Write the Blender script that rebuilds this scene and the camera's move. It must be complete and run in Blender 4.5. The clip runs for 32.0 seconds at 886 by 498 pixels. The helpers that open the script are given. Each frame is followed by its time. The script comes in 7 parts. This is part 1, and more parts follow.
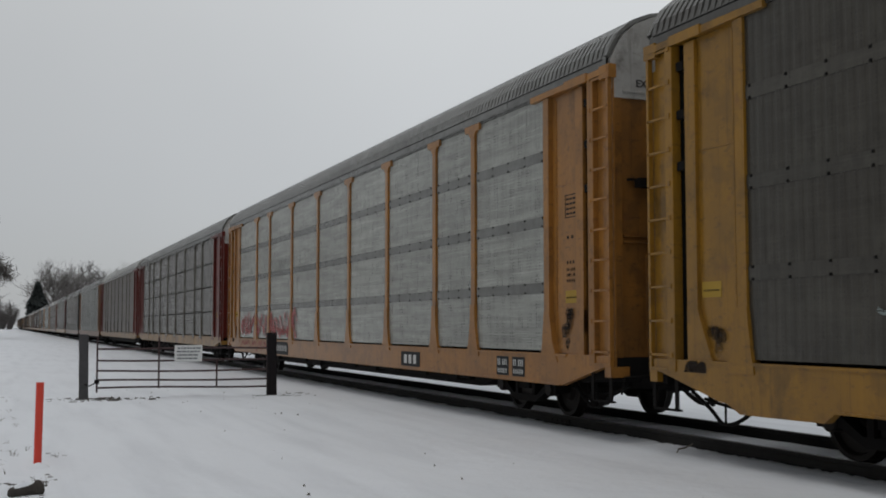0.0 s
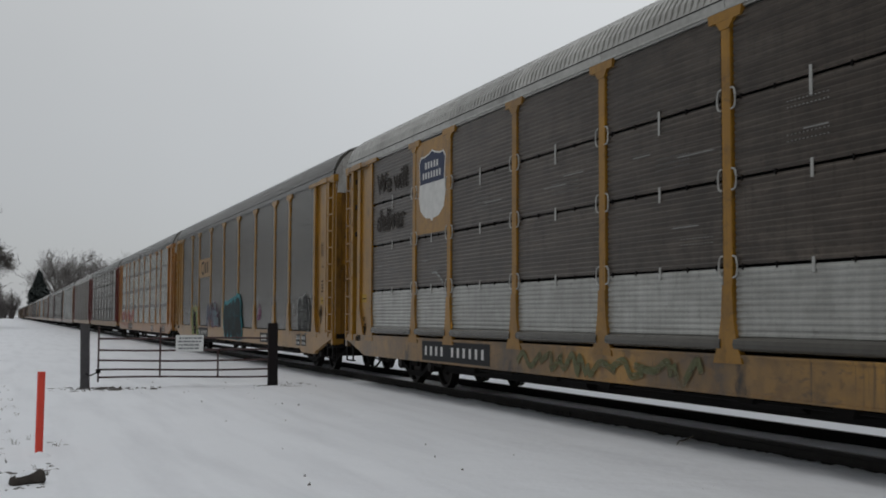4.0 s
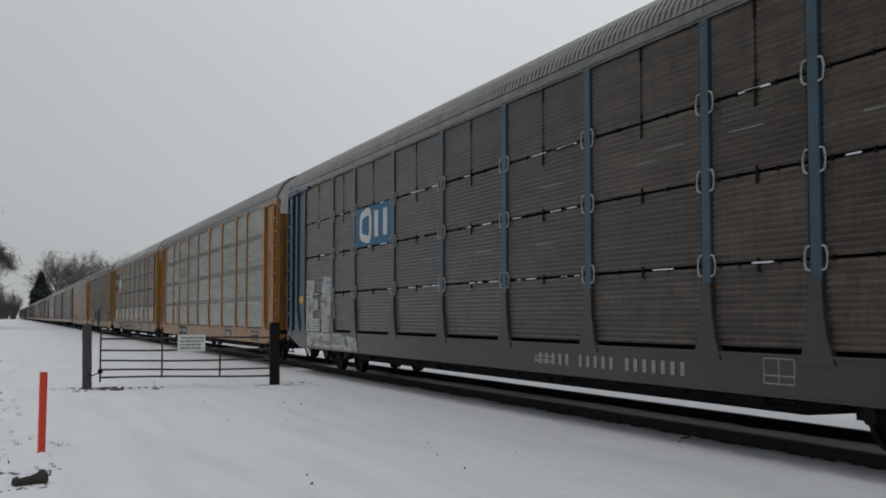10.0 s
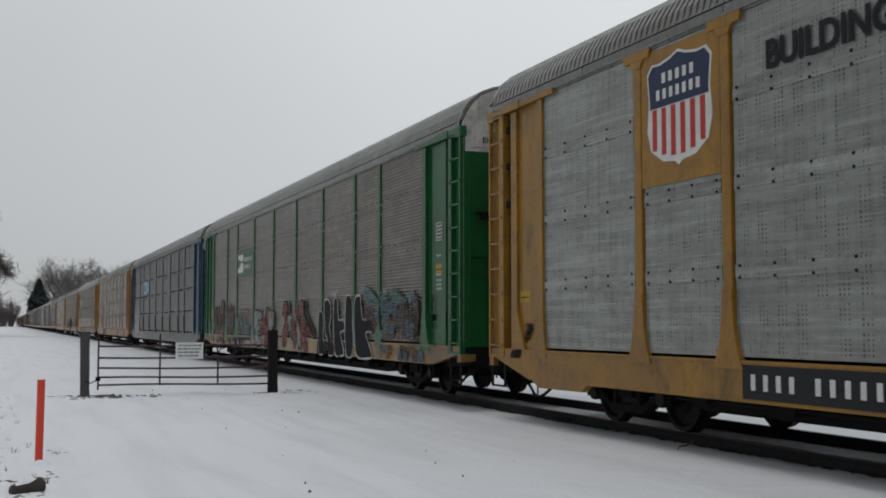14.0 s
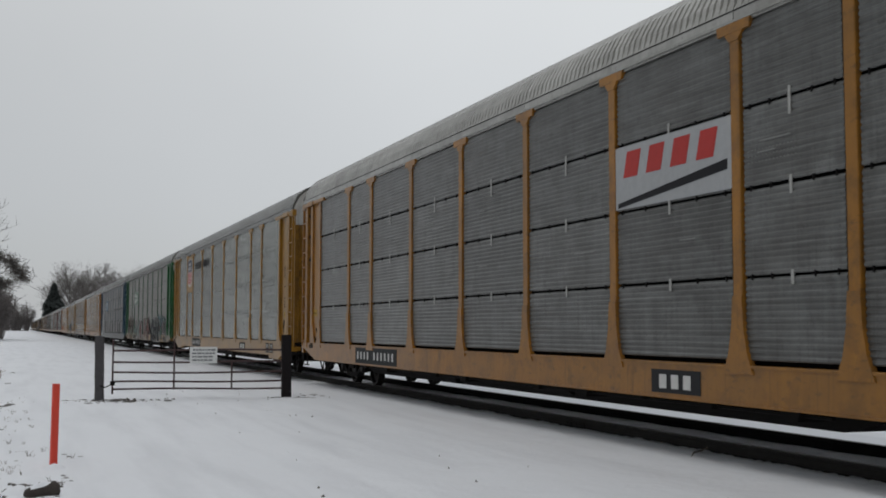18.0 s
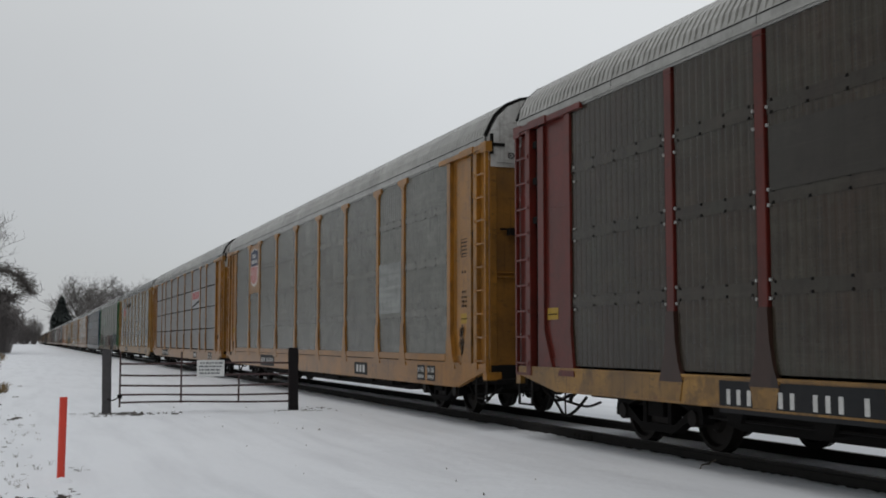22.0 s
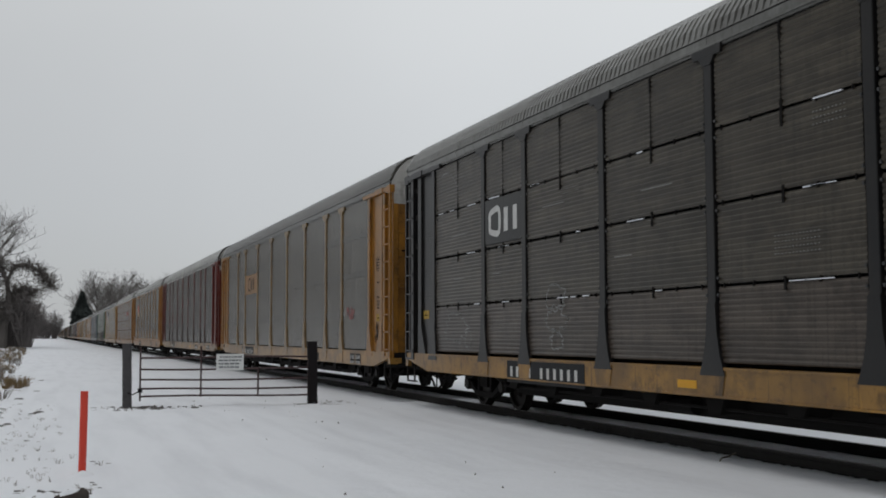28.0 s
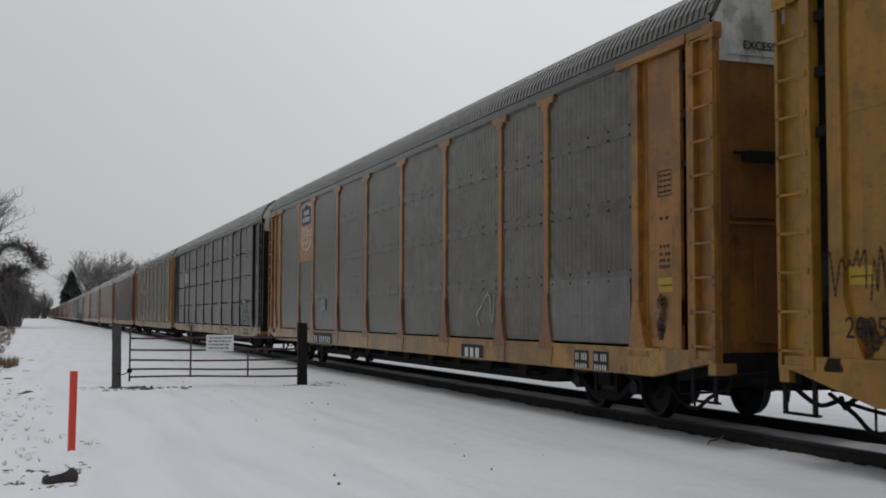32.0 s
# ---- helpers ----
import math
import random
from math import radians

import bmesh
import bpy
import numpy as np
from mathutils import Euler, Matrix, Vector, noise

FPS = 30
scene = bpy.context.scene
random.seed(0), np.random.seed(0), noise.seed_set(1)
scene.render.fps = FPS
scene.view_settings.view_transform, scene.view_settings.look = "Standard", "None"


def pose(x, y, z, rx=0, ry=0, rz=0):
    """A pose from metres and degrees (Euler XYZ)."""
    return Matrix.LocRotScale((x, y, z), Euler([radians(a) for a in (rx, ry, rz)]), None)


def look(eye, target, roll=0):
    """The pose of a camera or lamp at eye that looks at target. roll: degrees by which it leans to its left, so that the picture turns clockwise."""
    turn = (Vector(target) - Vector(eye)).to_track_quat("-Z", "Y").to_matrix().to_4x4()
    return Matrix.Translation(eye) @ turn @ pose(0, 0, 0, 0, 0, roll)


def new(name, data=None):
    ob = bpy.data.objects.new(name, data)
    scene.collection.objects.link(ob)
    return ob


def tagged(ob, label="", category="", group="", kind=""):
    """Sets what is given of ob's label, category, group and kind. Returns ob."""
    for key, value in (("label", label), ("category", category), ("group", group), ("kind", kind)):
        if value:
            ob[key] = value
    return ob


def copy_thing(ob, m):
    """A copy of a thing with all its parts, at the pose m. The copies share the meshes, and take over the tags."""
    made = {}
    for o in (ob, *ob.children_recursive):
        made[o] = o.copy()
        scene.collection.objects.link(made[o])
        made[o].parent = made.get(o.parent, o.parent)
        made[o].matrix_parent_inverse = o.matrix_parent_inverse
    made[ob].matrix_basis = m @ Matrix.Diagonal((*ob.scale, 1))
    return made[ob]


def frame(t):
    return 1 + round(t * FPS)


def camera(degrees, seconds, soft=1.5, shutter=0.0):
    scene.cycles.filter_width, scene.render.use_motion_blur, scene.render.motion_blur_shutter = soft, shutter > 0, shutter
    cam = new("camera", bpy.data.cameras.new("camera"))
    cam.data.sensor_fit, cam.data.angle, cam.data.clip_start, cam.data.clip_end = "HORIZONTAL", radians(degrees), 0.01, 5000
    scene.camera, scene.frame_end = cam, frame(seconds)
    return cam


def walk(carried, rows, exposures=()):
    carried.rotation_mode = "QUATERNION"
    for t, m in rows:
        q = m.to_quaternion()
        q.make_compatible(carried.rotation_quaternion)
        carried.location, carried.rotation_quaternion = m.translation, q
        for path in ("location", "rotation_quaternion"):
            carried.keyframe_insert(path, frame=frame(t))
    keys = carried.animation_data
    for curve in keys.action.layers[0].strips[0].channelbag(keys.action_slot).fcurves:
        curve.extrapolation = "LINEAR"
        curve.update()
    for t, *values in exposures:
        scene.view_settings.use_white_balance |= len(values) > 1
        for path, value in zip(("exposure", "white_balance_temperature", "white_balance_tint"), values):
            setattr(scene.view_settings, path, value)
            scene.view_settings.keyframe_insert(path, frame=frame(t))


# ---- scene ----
# World: rail tops at z = 0, the track runs along +y at x = 9, the camera stands beside it at the origin.
EYE_Z = 1.393
cam = camera(42.60, 32.0, soft=1.8, shutter=0.05)
TURNS = [  # seconds, turn to the right, tilt up, lean
    (0.0, 21.08, 3.89, 0.02), (0.5, 20.82, 3.74, -0.18), (1.0, 20.74, 3.64, -0.06), (1.5, 20.94, 3.63, -0.0), (2.0, 20.74, 3.49, -0.07),
    (2.5, 20.92, 3.3, -0.06), (3.0, 20.79, 3.28, -0.17), (3.5, 21.06, 3.36, -0.27), (5.5, 20.8, 3.65, -0.06), (6.0, 21.04, 3.67, -0.01),
    (6.5, 21.05, 3.44, -0.05), (7.0, 21.12, 3.44, 0.03), (7.5, 21.25, 3.54, -0.02), (8.0, 21.19, 3.47, -0.1), (8.5, 21.06, 3.45, 0.26),
    (9.0, 21.35, 3.28, 0.34), (9.5, 21.13, 3.37, -0.02), (10.0, 20.94, 3.37, 0.04), (10.5, 20.95, 3.4, 0.02), (11.0, 21.1, 3.68, -0.19),
    (11.5, 20.9, 3.51, -0.16), (12.0, 20.88, 3.54, -0.26), (12.5, 20.81, 3.68, -0.2), (13.0, 20.4, 3.37, 0.07), (13.5, 20.77, 3.37, 0.04),
    (14.0, 21.03, 3.76, -0.0), (14.5, 20.91, 3.81, -0.26), (16.5, 21.22, 4.41, -0.03), (17.0, 20.55, 4.14, -0.0), (17.5, 20.23, 3.9, -0.01),
    (18.0, 20.35, 4.01, -0.11), (18.5, 20.19, 4.2, -0.16), (19.0, 20.16, 4.1, -0.11), (19.5, 20.38, 4.12, -0.05), (20.0, 20.39, 4.14, 0.04),
    (20.5, 20.3, 4.36, 0.05), (21.0, 20.28, 4.74, 0.06), (21.5, 20.22, 5.04, 0.01), (22.0, 20.0, 4.64, 0.01), (22.5, 19.82, 4.47, 0.01),
    (23.0, 19.84, 4.41, -0.07), (23.5, 19.84, 4.32, -0.07), (24.0, 19.75, 4.23, -0.04), (24.5, 19.68, 4.15, 0.08), (26.5, 19.45, 4.16, 0.03),
    (27.0, 19.15, 4.3, 0.02), (27.5, 19.12, 4.36, -0.03), (28.0, 19.07, 4.31, 0.17), (28.5, 19.06, 3.98, 0.26), (29.0, 18.96, 3.84, 0.32),
    (29.5, 19.33, 3.81, 0.38), (30.0, 19.36, 3.89, 0.28), (30.5, 19.16, 3.64, 0.23), (31.0, 19.60, 3.44, -0.0), (31.5, 19.70, 3.45, -0.06),
    (32.0, 19.57, 3.42, -0.18),
]
walk(cam, [(t, pose(0, 0, EYE_Z, 90 + b, c, -a)) for t, a, b, c in TURNS],
     [(0.0, 0.0), (10.0, 0.0), (13.5, 0.14), (24.0, 0.16), (32.0, 0.12)])

# where the middle of the car with number 0 stands along the track
TRAVEL = [(0.0, -58.92), (1.0, -48.39), (2.0, -37.86), (3.0, -27.29), (4.0, -16.70), (5.0, -6.12), (6.0, 4.45), (7.0, 15.02), (8.0, 25.58), (9.0, 36.16), (10.0, 46.77),
          (11.0, 57.41), (12.0, 68.04), (13.0, 78.65), (14.0, 89.25), (15.0, 99.88), (16.0, 110.57), (17.0, 121.33), (18.0, 132.12), (19.0, 142.86), (20.0, 153.55), (21.0, 164.22),
          (22.0, 174.86), (23.0, 185.51), (24.0, 196.17), (25.0, 206.85), (26.0, 217.56), (27.0, 228.31), (28.0, 239.05), (29.0, 249.90), (30.0, 260.77), (31.0, 271.68), (32.0, 282.55)]
CAR = 28.6     # from coupler to coupler
TRACK_X = 9.0
GROUND_Z = -0.18

# ---- light ----
world = bpy.data.worlds.new("overcast")
scene.world = world
world.use_nodes = True
wn, wl = world.node_tree.nodes, world.node_tree.links
wn.clear()
w_out = wn.new("ShaderNodeOutputWorld")
w_bg = wn.new("ShaderNodeBackground")
w_sky = wn.new("ShaderNodeTexSky")
w_sky.sky_type = 'NISHITA'
w_sky.sun_disc = False
w_sky.sun_elevation, w_sky.sun_rotation = radians(64), radians(238)
w_dim = wn.new("ShaderNodeMixRGB")
w_dim.blend_type = 'MULTIPLY'
w_dim.inputs[0].default_value = 1.0
w_dim.inputs[2].default_value = (0.10, 0.10, 0.10, 1)
w_co = wn.new("ShaderNodeTexCoord")
w_sep = wn.new("ShaderNodeSeparateXYZ")
w_ramp = wn.new("ShaderNodeValToRGB")
w_noise = wn.new("ShaderNodeTexNoise")
w_noise.inputs["Scale"].default_value = 2.2
w_noise.inputs["Detail"].default_value = 4
w_map = wn.new("ShaderNodeMapRange")
w_map.inputs[3].default_value, w_map.inputs[4].default_value = 0.90, 1.08
ramp = w_ramp.color_ramp
ramp.elements[0].position, ramp.elements[0].color = 0.0, (0.46, 0.475, 0.49, 1)
ramp.elements[1].position, ramp.elements[1].color = 1.0, (0.66, 0.675, 0.68, 1)
for at, c in ((0.10, (0.53, 0.545, 0.56, 1)), (0.30, (0.63, 0.645, 0.65, 1))):
    ramp.elements.new(at).color = c
w_mul = wn.new("ShaderNodeMixRGB")
w_mul.blend_type = 'MULTIPLY'
w_mul.inputs[0].default_value = 1.0
w_mix = wn.new("ShaderNodeMixRGB")
w_mix.inputs[0].default_value = 0.93
wl.new(w_co.outputs["Generated"], w_sep.inputs[0])
wl.new(w_co.outputs["Generated"], w_noise.inputs["Vector"])
wl.new(w_sep.outputs["Z"], w_ramp.inputs[0])
wl.new(w_noise.outputs["Fac"], w_map.inputs[0])
wl.new(w_ramp.outputs["Color"], w_mul.inputs[1])
wl.new(w_map.outputs[0], w_mul.inputs[2])
wl.new(w_sky.outputs[0], w_dim.inputs[1])
wl.new(w_dim.outputs[0], w_mix.inputs[1])
wl.new(w_mul.outputs[0], w_mix.inputs[2])
wl.new(w_mix.outputs[0], w_bg.inputs[0])
wl.new(w_bg.outputs[0], w_out.inputs[0])
w_bg.inputs[1].default_value = 1.0
# the cloud cover is thinner and brighter beyond the track
w_dot = wn.new("ShaderNodeVectorMath")
w_dot.operation = 'DOT_PRODUCT'
w_dot.inputs[1].default_value = (0.95, 0.31, 0.0)
w_side = wn.new("ShaderNodeMapRange")
w_side.inputs[1].default_value, w_side.inputs[2].default_value = -1.0, 1.0
w_side.inputs[3].default_value, w_side.inputs[4].default_value = 0.30, 1.205
w_mul2 = wn.new("ShaderNodeMixRGB")
w_mul2.blend_type = 'MULTIPLY'
w_mul2.inputs[0].default_value = 1.0
wl.new(w_co.outputs["Generated"], w_dot.inputs[0])
wl.new(w_dot.outputs["Value"], w_side.inputs[0])
wl.new(w_mix.outputs[0], w_mul2.inputs[1])
wl.new(w_side.outputs[0], w_mul2.inputs[2])
wl.new(w_mul2.outputs[0], w_bg.inputs[0])
sun = new("sun", bpy.data.lights.new("sun", 'SUN'))
sun.data.energy, sun.data.angle, sun.data.color = 0.5, radians(40), (1.0, 0.97, 0.93)
sun.matrix_world = look((-16, -10, 40), (0, 0, 0))
scene.view_settings.exposure = 0.0


# ---- materials ----
def links_of(m):
    m.use_nodes = True
    return m.node_tree.nodes, m.node_tree.links, m.node_tree.nodes["Principled BSDF"]


def coords(n, l, scale=(1, 1, 1), spread=True):
    """Object coordinates in metres, shifted by chance from object to object."""
    co, mp = n.new("ShaderNodeTexCoord"), n.new("ShaderNodeMapping")
    mp.inputs["Scale"].default_value = scale
    l.new(co.outputs["Object"], mp.inputs["Vector"])
    if spread:
        info, mul = n.new("ShaderNodeObjectInfo"), n.new("ShaderNodeMath")
        mul.operation = 'MULTIPLY'
        mul.inputs[1].default_value = 37.0
        l.new(info.outputs["Random"], mul.inputs[0])
        l.new(mul.outputs[0], mp.inputs["Location"])
    return mp.outputs[0]


def noise_of(n, l, vec, scale, detail=4, lo=0.35, hi=0.65, rough=0.55):
    t, r = n.new("ShaderNodeTexNoise"), n.new("ShaderNodeMapRange")
    t.inputs["Scale"].default_value, t.inputs["Detail"].default_value, t.inputs["Roughness"].default_value = scale, detail, rough
    r.inputs[1].default_value, r.inputs[2].default_value = lo, hi
    l.new(vec, t.inputs["Vector"])
    l.new(t.outputs["Fac"], r.inputs[0])
    return r.outputs[0]


def math_of(n, l, op, a, b=0.0, c=None):
    m = n.new("ShaderNodeMath")
    m.operation = op
    for i, v in enumerate((a, b) if c is None else (a, b, c)):
        if isinstance(v, (int, float)):
            m.inputs[i].default_value = v
        else:
            l.new(v, m.inputs[i])
    return m.outputs[0]


def mixed(n, l, fac, a, b, blend='MIX'):
    m = n.new("ShaderNodeMixRGB")
    m.blend_type = blend
    for i, v in enumerate((fac, a, b)):
        if isinstance(v, tuple):
            m.inputs[i].default_value = (*v, 1)
        elif isinstance(v, (int, float)):
            m.inputs[i].default_value = v
        else:
            l.new(v, m.inputs[i])
    return m.outputs[0]


def bumped(n, l, b, height, strength, dist=0.01):
    u = n.new("ShaderNodeBump")
    u.inputs["Strength"].default_value, u.inputs["Distance"].default_value = strength, dist
    l.new(height, u.inputs["Height"])
    l.new(u.outputs[0], b.inputs["Normal"])


MATS = {}


def paint(name, rgb, dirt=(0.09, 0.07, 0.055), amount=0.45, rough=0.30, metal=0.0, streak=0.5, rust=0.0):
    """Weathered paint or metal: broad grime, streaks that run down, fine grain."""
    if name in MATS:
        return MATS[name]
    rgb, dirt = tuple(0.90 * c for c in rgb), tuple(0.88 * c for c in dirt)
    m = bpy.data.materials.new(name)
    n, l, b = links_of(m)
    v = coords(n, l)
    broad = noise_of(n, l, v, 0.9, 5, 0.35, 0.75)
    fine = noise_of(n, l, v, 14.0, 5, 0.3, 0.75)
    run = noise_of(n, l, coords(n, l, (7.0, 7.0, 0.35)), 1.0, 4, 0.42, 0.72)
    col = mixed(n, l, math_of(n, l, 'MULTIPLY', broad, amount), rgb, dirt)
    col = mixed(n, l, math_of(n, l, 'MULTIPLY', run, streak * 0.7), col, tuple(0.5 * (a + d) * 0.75 for a, d in zip(rgb, dirt)))
    col = mixed(n, l, math_of(n, l, 'MULTIPLY', fine, 0.25), col, tuple(a * 0.55 for a in rgb))
    patch = noise_of(n, l, v, 2.1, 9, 0.50, 0.60, 0.68)
    scuff = noise_of(n, l, coords(n, l, (1.0, 1.0, 2.6)), 5.5, 7, 0.56, 0.66, 0.7)
    col = mixed(n, l, math_of(n, l, 'MULTIPLY', patch, min(1.0, amount * 1.05)), col, tuple(0.35 * a + 0.45 * d for a, d in zip(rgb, dirt)))
    col = mixed(n, l, math_of(n, l, 'MULTIPLY', scuff, 0.55), col, tuple(d * 0.8 for d in dirt))
    drip = noise_of(n, l, coords(n, l, (16.0, 16.0, 0.6)), 1.0, 5, 0.58, 0.68, 0.6)
    col = mixed(n, l, math_of(n, l, 'MULTIPLY', drip, amount * 0.55), col, tuple(d * 0.6 for d in dirt))
    grease = noise_of(n, l, coords(n, l, (1.0, 1.0, 0.6)), 1.35, 8, 0.60, 0.68, 0.62)
    col = mixed(n, l, math_of(n, l, 'MULTIPLY', grease, amount * 0.8), col, tuple(d * 0.38 for d in dirt))
    if rust:
        spots = noise_of(n, l, v, 3.2, 6, 0.60, 0.68, 0.65)
        col = mixed(n, l, math_of(n, l, 'MULTIPLY', spots, rust), col, (0.16, 0.065, 0.03))
    l.new(col, b.inputs["Base Color"])
    b.inputs["Roughness"].default_value, b.inputs["Metallic"].default_value = rough, metal
    b.inputs["Specular IOR Level"].default_value = 0.30
    bumped(n, l, b, fine, 0.15, 0.004)
    MATS[name] = m
    return m


def sheet(name, rgb, holes=0.0, blotch=0.4, brown=(0.10, 0.085, 0.07), metal=0.35, rough=0.27, lines=0.2):
    """Galvanised screen sheet: columns of small holes, ribs, blotches of road film."""
    if name in MATS:
        return MATS[name]
    rgb, brown = tuple(k * c for k, c in zip((0.86, 0.83, 0.78), rgb)), tuple(0.84 * c for c in brown)
    m = bpy.data.materials.new(name)
    n, l, b = links_of(m)
    v = coords(n, l)
    broad = noise_of(n, l, v, 1.1, 5, 0.35, 0.7)
    fine = noise_of(n, l, v, 22.0, 4, 0.3, 0.7)
    run = noise_of(n, l, coords(n, l, (9.0, 9.0, 0.3)), 1.0, 4, 0.42, 0.70)
    stain = noise_of(n, l, v, 2.6, 9, 0.47, 0.62, 0.68)
    wash_gleam = noise_of(n, l, coords(n, l, (0.5, 0.5, 9.0)), 1.0, 4, 0.40, 0.70)
    info = n.new("ShaderNodeObjectInfo")
    tone = n.new("ShaderNodeMapRange")
    tone.inputs[3].default_value, tone.inputs[4].default_value = 0.86, 1.1
    l.new(info.outputs["Random"], tone.inputs[0])
    col = mixed(n, l, math_of(n, l, 'MULTIPLY', broad, blotch), rgb, brown)
    col = mixed(n, l, math_of(n, l, 'MULTIPLY', run, min(0.62, 1.1 * blotch)), col, tuple(0.45 * a + 0.3 * d for a, d in zip(rgb, brown)))
    # lighter streaks: washed film, and the ribs' glossy highlights put into the colour
    col = mixed(n, l, math_of(n, l, 'MULTIPLY', wash_gleam, lines), col, tuple(min(1, a * (1.65 if lines > 0.85 and metal < 0.3 else 1.35)) for a in rgb))
    dust = noise_of(n, l, coords(n, l, (1.0, 1.0, 1.8)), 1.5, 8, 0.50, 0.66, 0.65)
    col = mixed(n, l, math_of(n, l, 'MULTIPLY', dust, blotch * 0.35), col, tuple(min(1, a * 1.55 + 0.5 * d) for a, d in zip(rgb, brown)))
    col = mixed(n, l, math_of(n, l, 'MULTIPLY', stain, min(1.0, blotch * 1.1)), col, tuple(0.4 * a + 0.35 * d for a, d in zip(rgb, brown)))
    scratch = noise_of(n, l, coords(n, l, (1.0, 0.9, 42.0)), 1.0, 5, 0.55, 0.68, 0.6)
    col = mixed(n, l, math_of(n, l, 'MULTIPLY', scratch, lines * 0.55), col, tuple(min(1, a * 1.75 + 0.02) for a in rgb))
    thin = noise_of(n, l, coords(n, l, (26.0, 26.0, 0.8)), 1.0, 5, 0.52, 0.68, 0.6)
    col = mixed(n, l, math_of(n, l, 'MULTIPLY', thin, blotch * blotch * 1.1), col, tuple(0.75 * d for d in brown))
    spots = noise_of(n, l, v, 6.5, 7, 0.60, 0.66, 0.7)
    col = mixed(n, l, math_of(n, l, 'MULTIPLY', spots, blotch * 0.7), col, tuple(0.6 * d for d in brown))
    col = mixed(n, l, 1.0, col, tone.outputs[0], 'MULTIPLY')
    height = fine
    if holes:
        co, sep = n.new("ShaderNodeTexCoord"), n.new("ShaderNodeSeparateXYZ")
        l.new(co.outputs["Object"], sep.inputs[0])
        fy = math_of(n, l, 'FRACT', math_of(n, l, 'MULTIPLY', sep.outputs["Y"], 1 / 0.062))
        fz = math_of(n, l, 'FRACT', math_of(n, l, 'MULTIPLY', sep.outputs["Z"], 1 / 0.048))
        group = math_of(n, l, 'FRACT', math_of(n, l, 'MULTIPLY', sep.outputs["Y"], 1 / 0.31))
        row = math_of(n, l, 'FRACT', math_of(n, l, 'MULTIPLY', sep.outputs["Z"], 1 / 0.29))
        dot = math_of(n, l, 'MULTIPLY', math_of(n, l, 'LESS_THAN', fy, 0.34), math_of(n, l, 'LESS_THAN', fz, 0.52))
        dot = math_of(n, l, 'MULTIPLY', dot, math_of(n, l, 'GREATER_THAN', group, 0.30))
        dot = math_of(n, l, 'MULTIPLY', dot, math_of(n, l, 'GREATER_THAN', row, 0.12))
        worn = noise_of(n, l, v, 5.0, 4, 0.42, 0.62)
        dot = math_of(n, l, 'MULTIPLY', dot, worn)
        rib = math_of(n, l, 'LESS_THAN', group, 0.10)
        col = mixed(n, l, math_of(n, l, 'MULTIPLY', dot, holes), col, (0.02, 0.02, 0.02))
        col = mixed(n, l, math_of(n, l, 'MULTIPLY', rib, 0.08), col, tuple(a * 0.5 for a in rgb))
    l.new(col, b.inputs["Base Color"])
    b.inputs["Roughness"].default_value, b.inputs["Metallic"].default_value = rough, metal
    b.inputs["Specular IOR Level"].default_value = 0.34
    bumped(n, l, b, height, 0.12, 0.004)
    MATS[name] = m
    return m


def plain(name, rgb, rough=0.6, metal=0.0, vary=0.25, scale=9.0):
    if name in MATS:
        return MATS[name]
    m = bpy.data.materials.new(name)
    n, l, b = links_of(m)
    v = coords(n, l)
    f = noise_of(n, l, v, scale, 5, 0.3, 0.75)
    g = noise_of(n, l, v, scale * 0.12, 3, 0.35, 0.7)
    col = mixed(n, l, math_of(n, l, 'MULTIPLY', f, vary), rgb, tuple(c * 0.45 for c in rgb))
    col = mixed(n, l, math_of(n, l, 'MULTIPLY', g, vary * 0.8), col, tuple(c * 0.6 for c in rgb))
    l.new(col, b.inputs["Base Color"])
    b.inputs["Roughness"].default_value, b.inputs["Metallic"].default_value = rough, metal
    b.inputs["Specular IOR Level"].default_value = 0.08 if max(rgb) < 0.06 else 0.3
    bumped(n, l, b, f, 0.2, 0.004)
    MATS[name] = m
    return m


def snow_material():
    m = bpy.data.materials.new("snow")
    n, l, b = links_of(m)
    v = coords(n, l, spread=False)
    broad = noise_of(n, l, v, 0.22, 5, 0.35, 0.7)
    mid = noise_of(n, l, v, 2.5, 5, 0.35, 0.7)
    fine = noise_of(n, l, v, 30.0, 4, 0.2, 0.8)
    ruts = noise_of(n, l, coords(n, l, (2.2, 0.22, 1.0), False), 1.0, 4, 0.45, 0.75)
    dirt = noise_of(n, l, v, 1.3, 8, 0.66, 0.76, 0.7)
    col = mixed(n, l, math_of(n, l, 'MULTIPLY', broad, 0.5), (0.81, 0.835, 0.88), (0.745, 0.77, 0.815))
    col = mixed(n, l, math_of(n, l, 'MULTIPLY', ruts, 0.55), col, (0.645, 0.665, 0.71))
    col = mixed(n, l, math_of(n, l, 'MULTIPLY', dirt, 0.22), col, (0.36, 0.34, 0.32))
    l.new(col, b.inputs["Base Color"])
    b.inputs["Roughness"].default_value = 0.75
    b.inputs["Specular IOR Level"].default_value = 0.34
    h = math_of(n, l, 'ADD', mid, math_of(n, l, 'MULTIPLY', fine, 0.10))
    bumped(n, l, b, h, 0.30, 0.04)
    return m


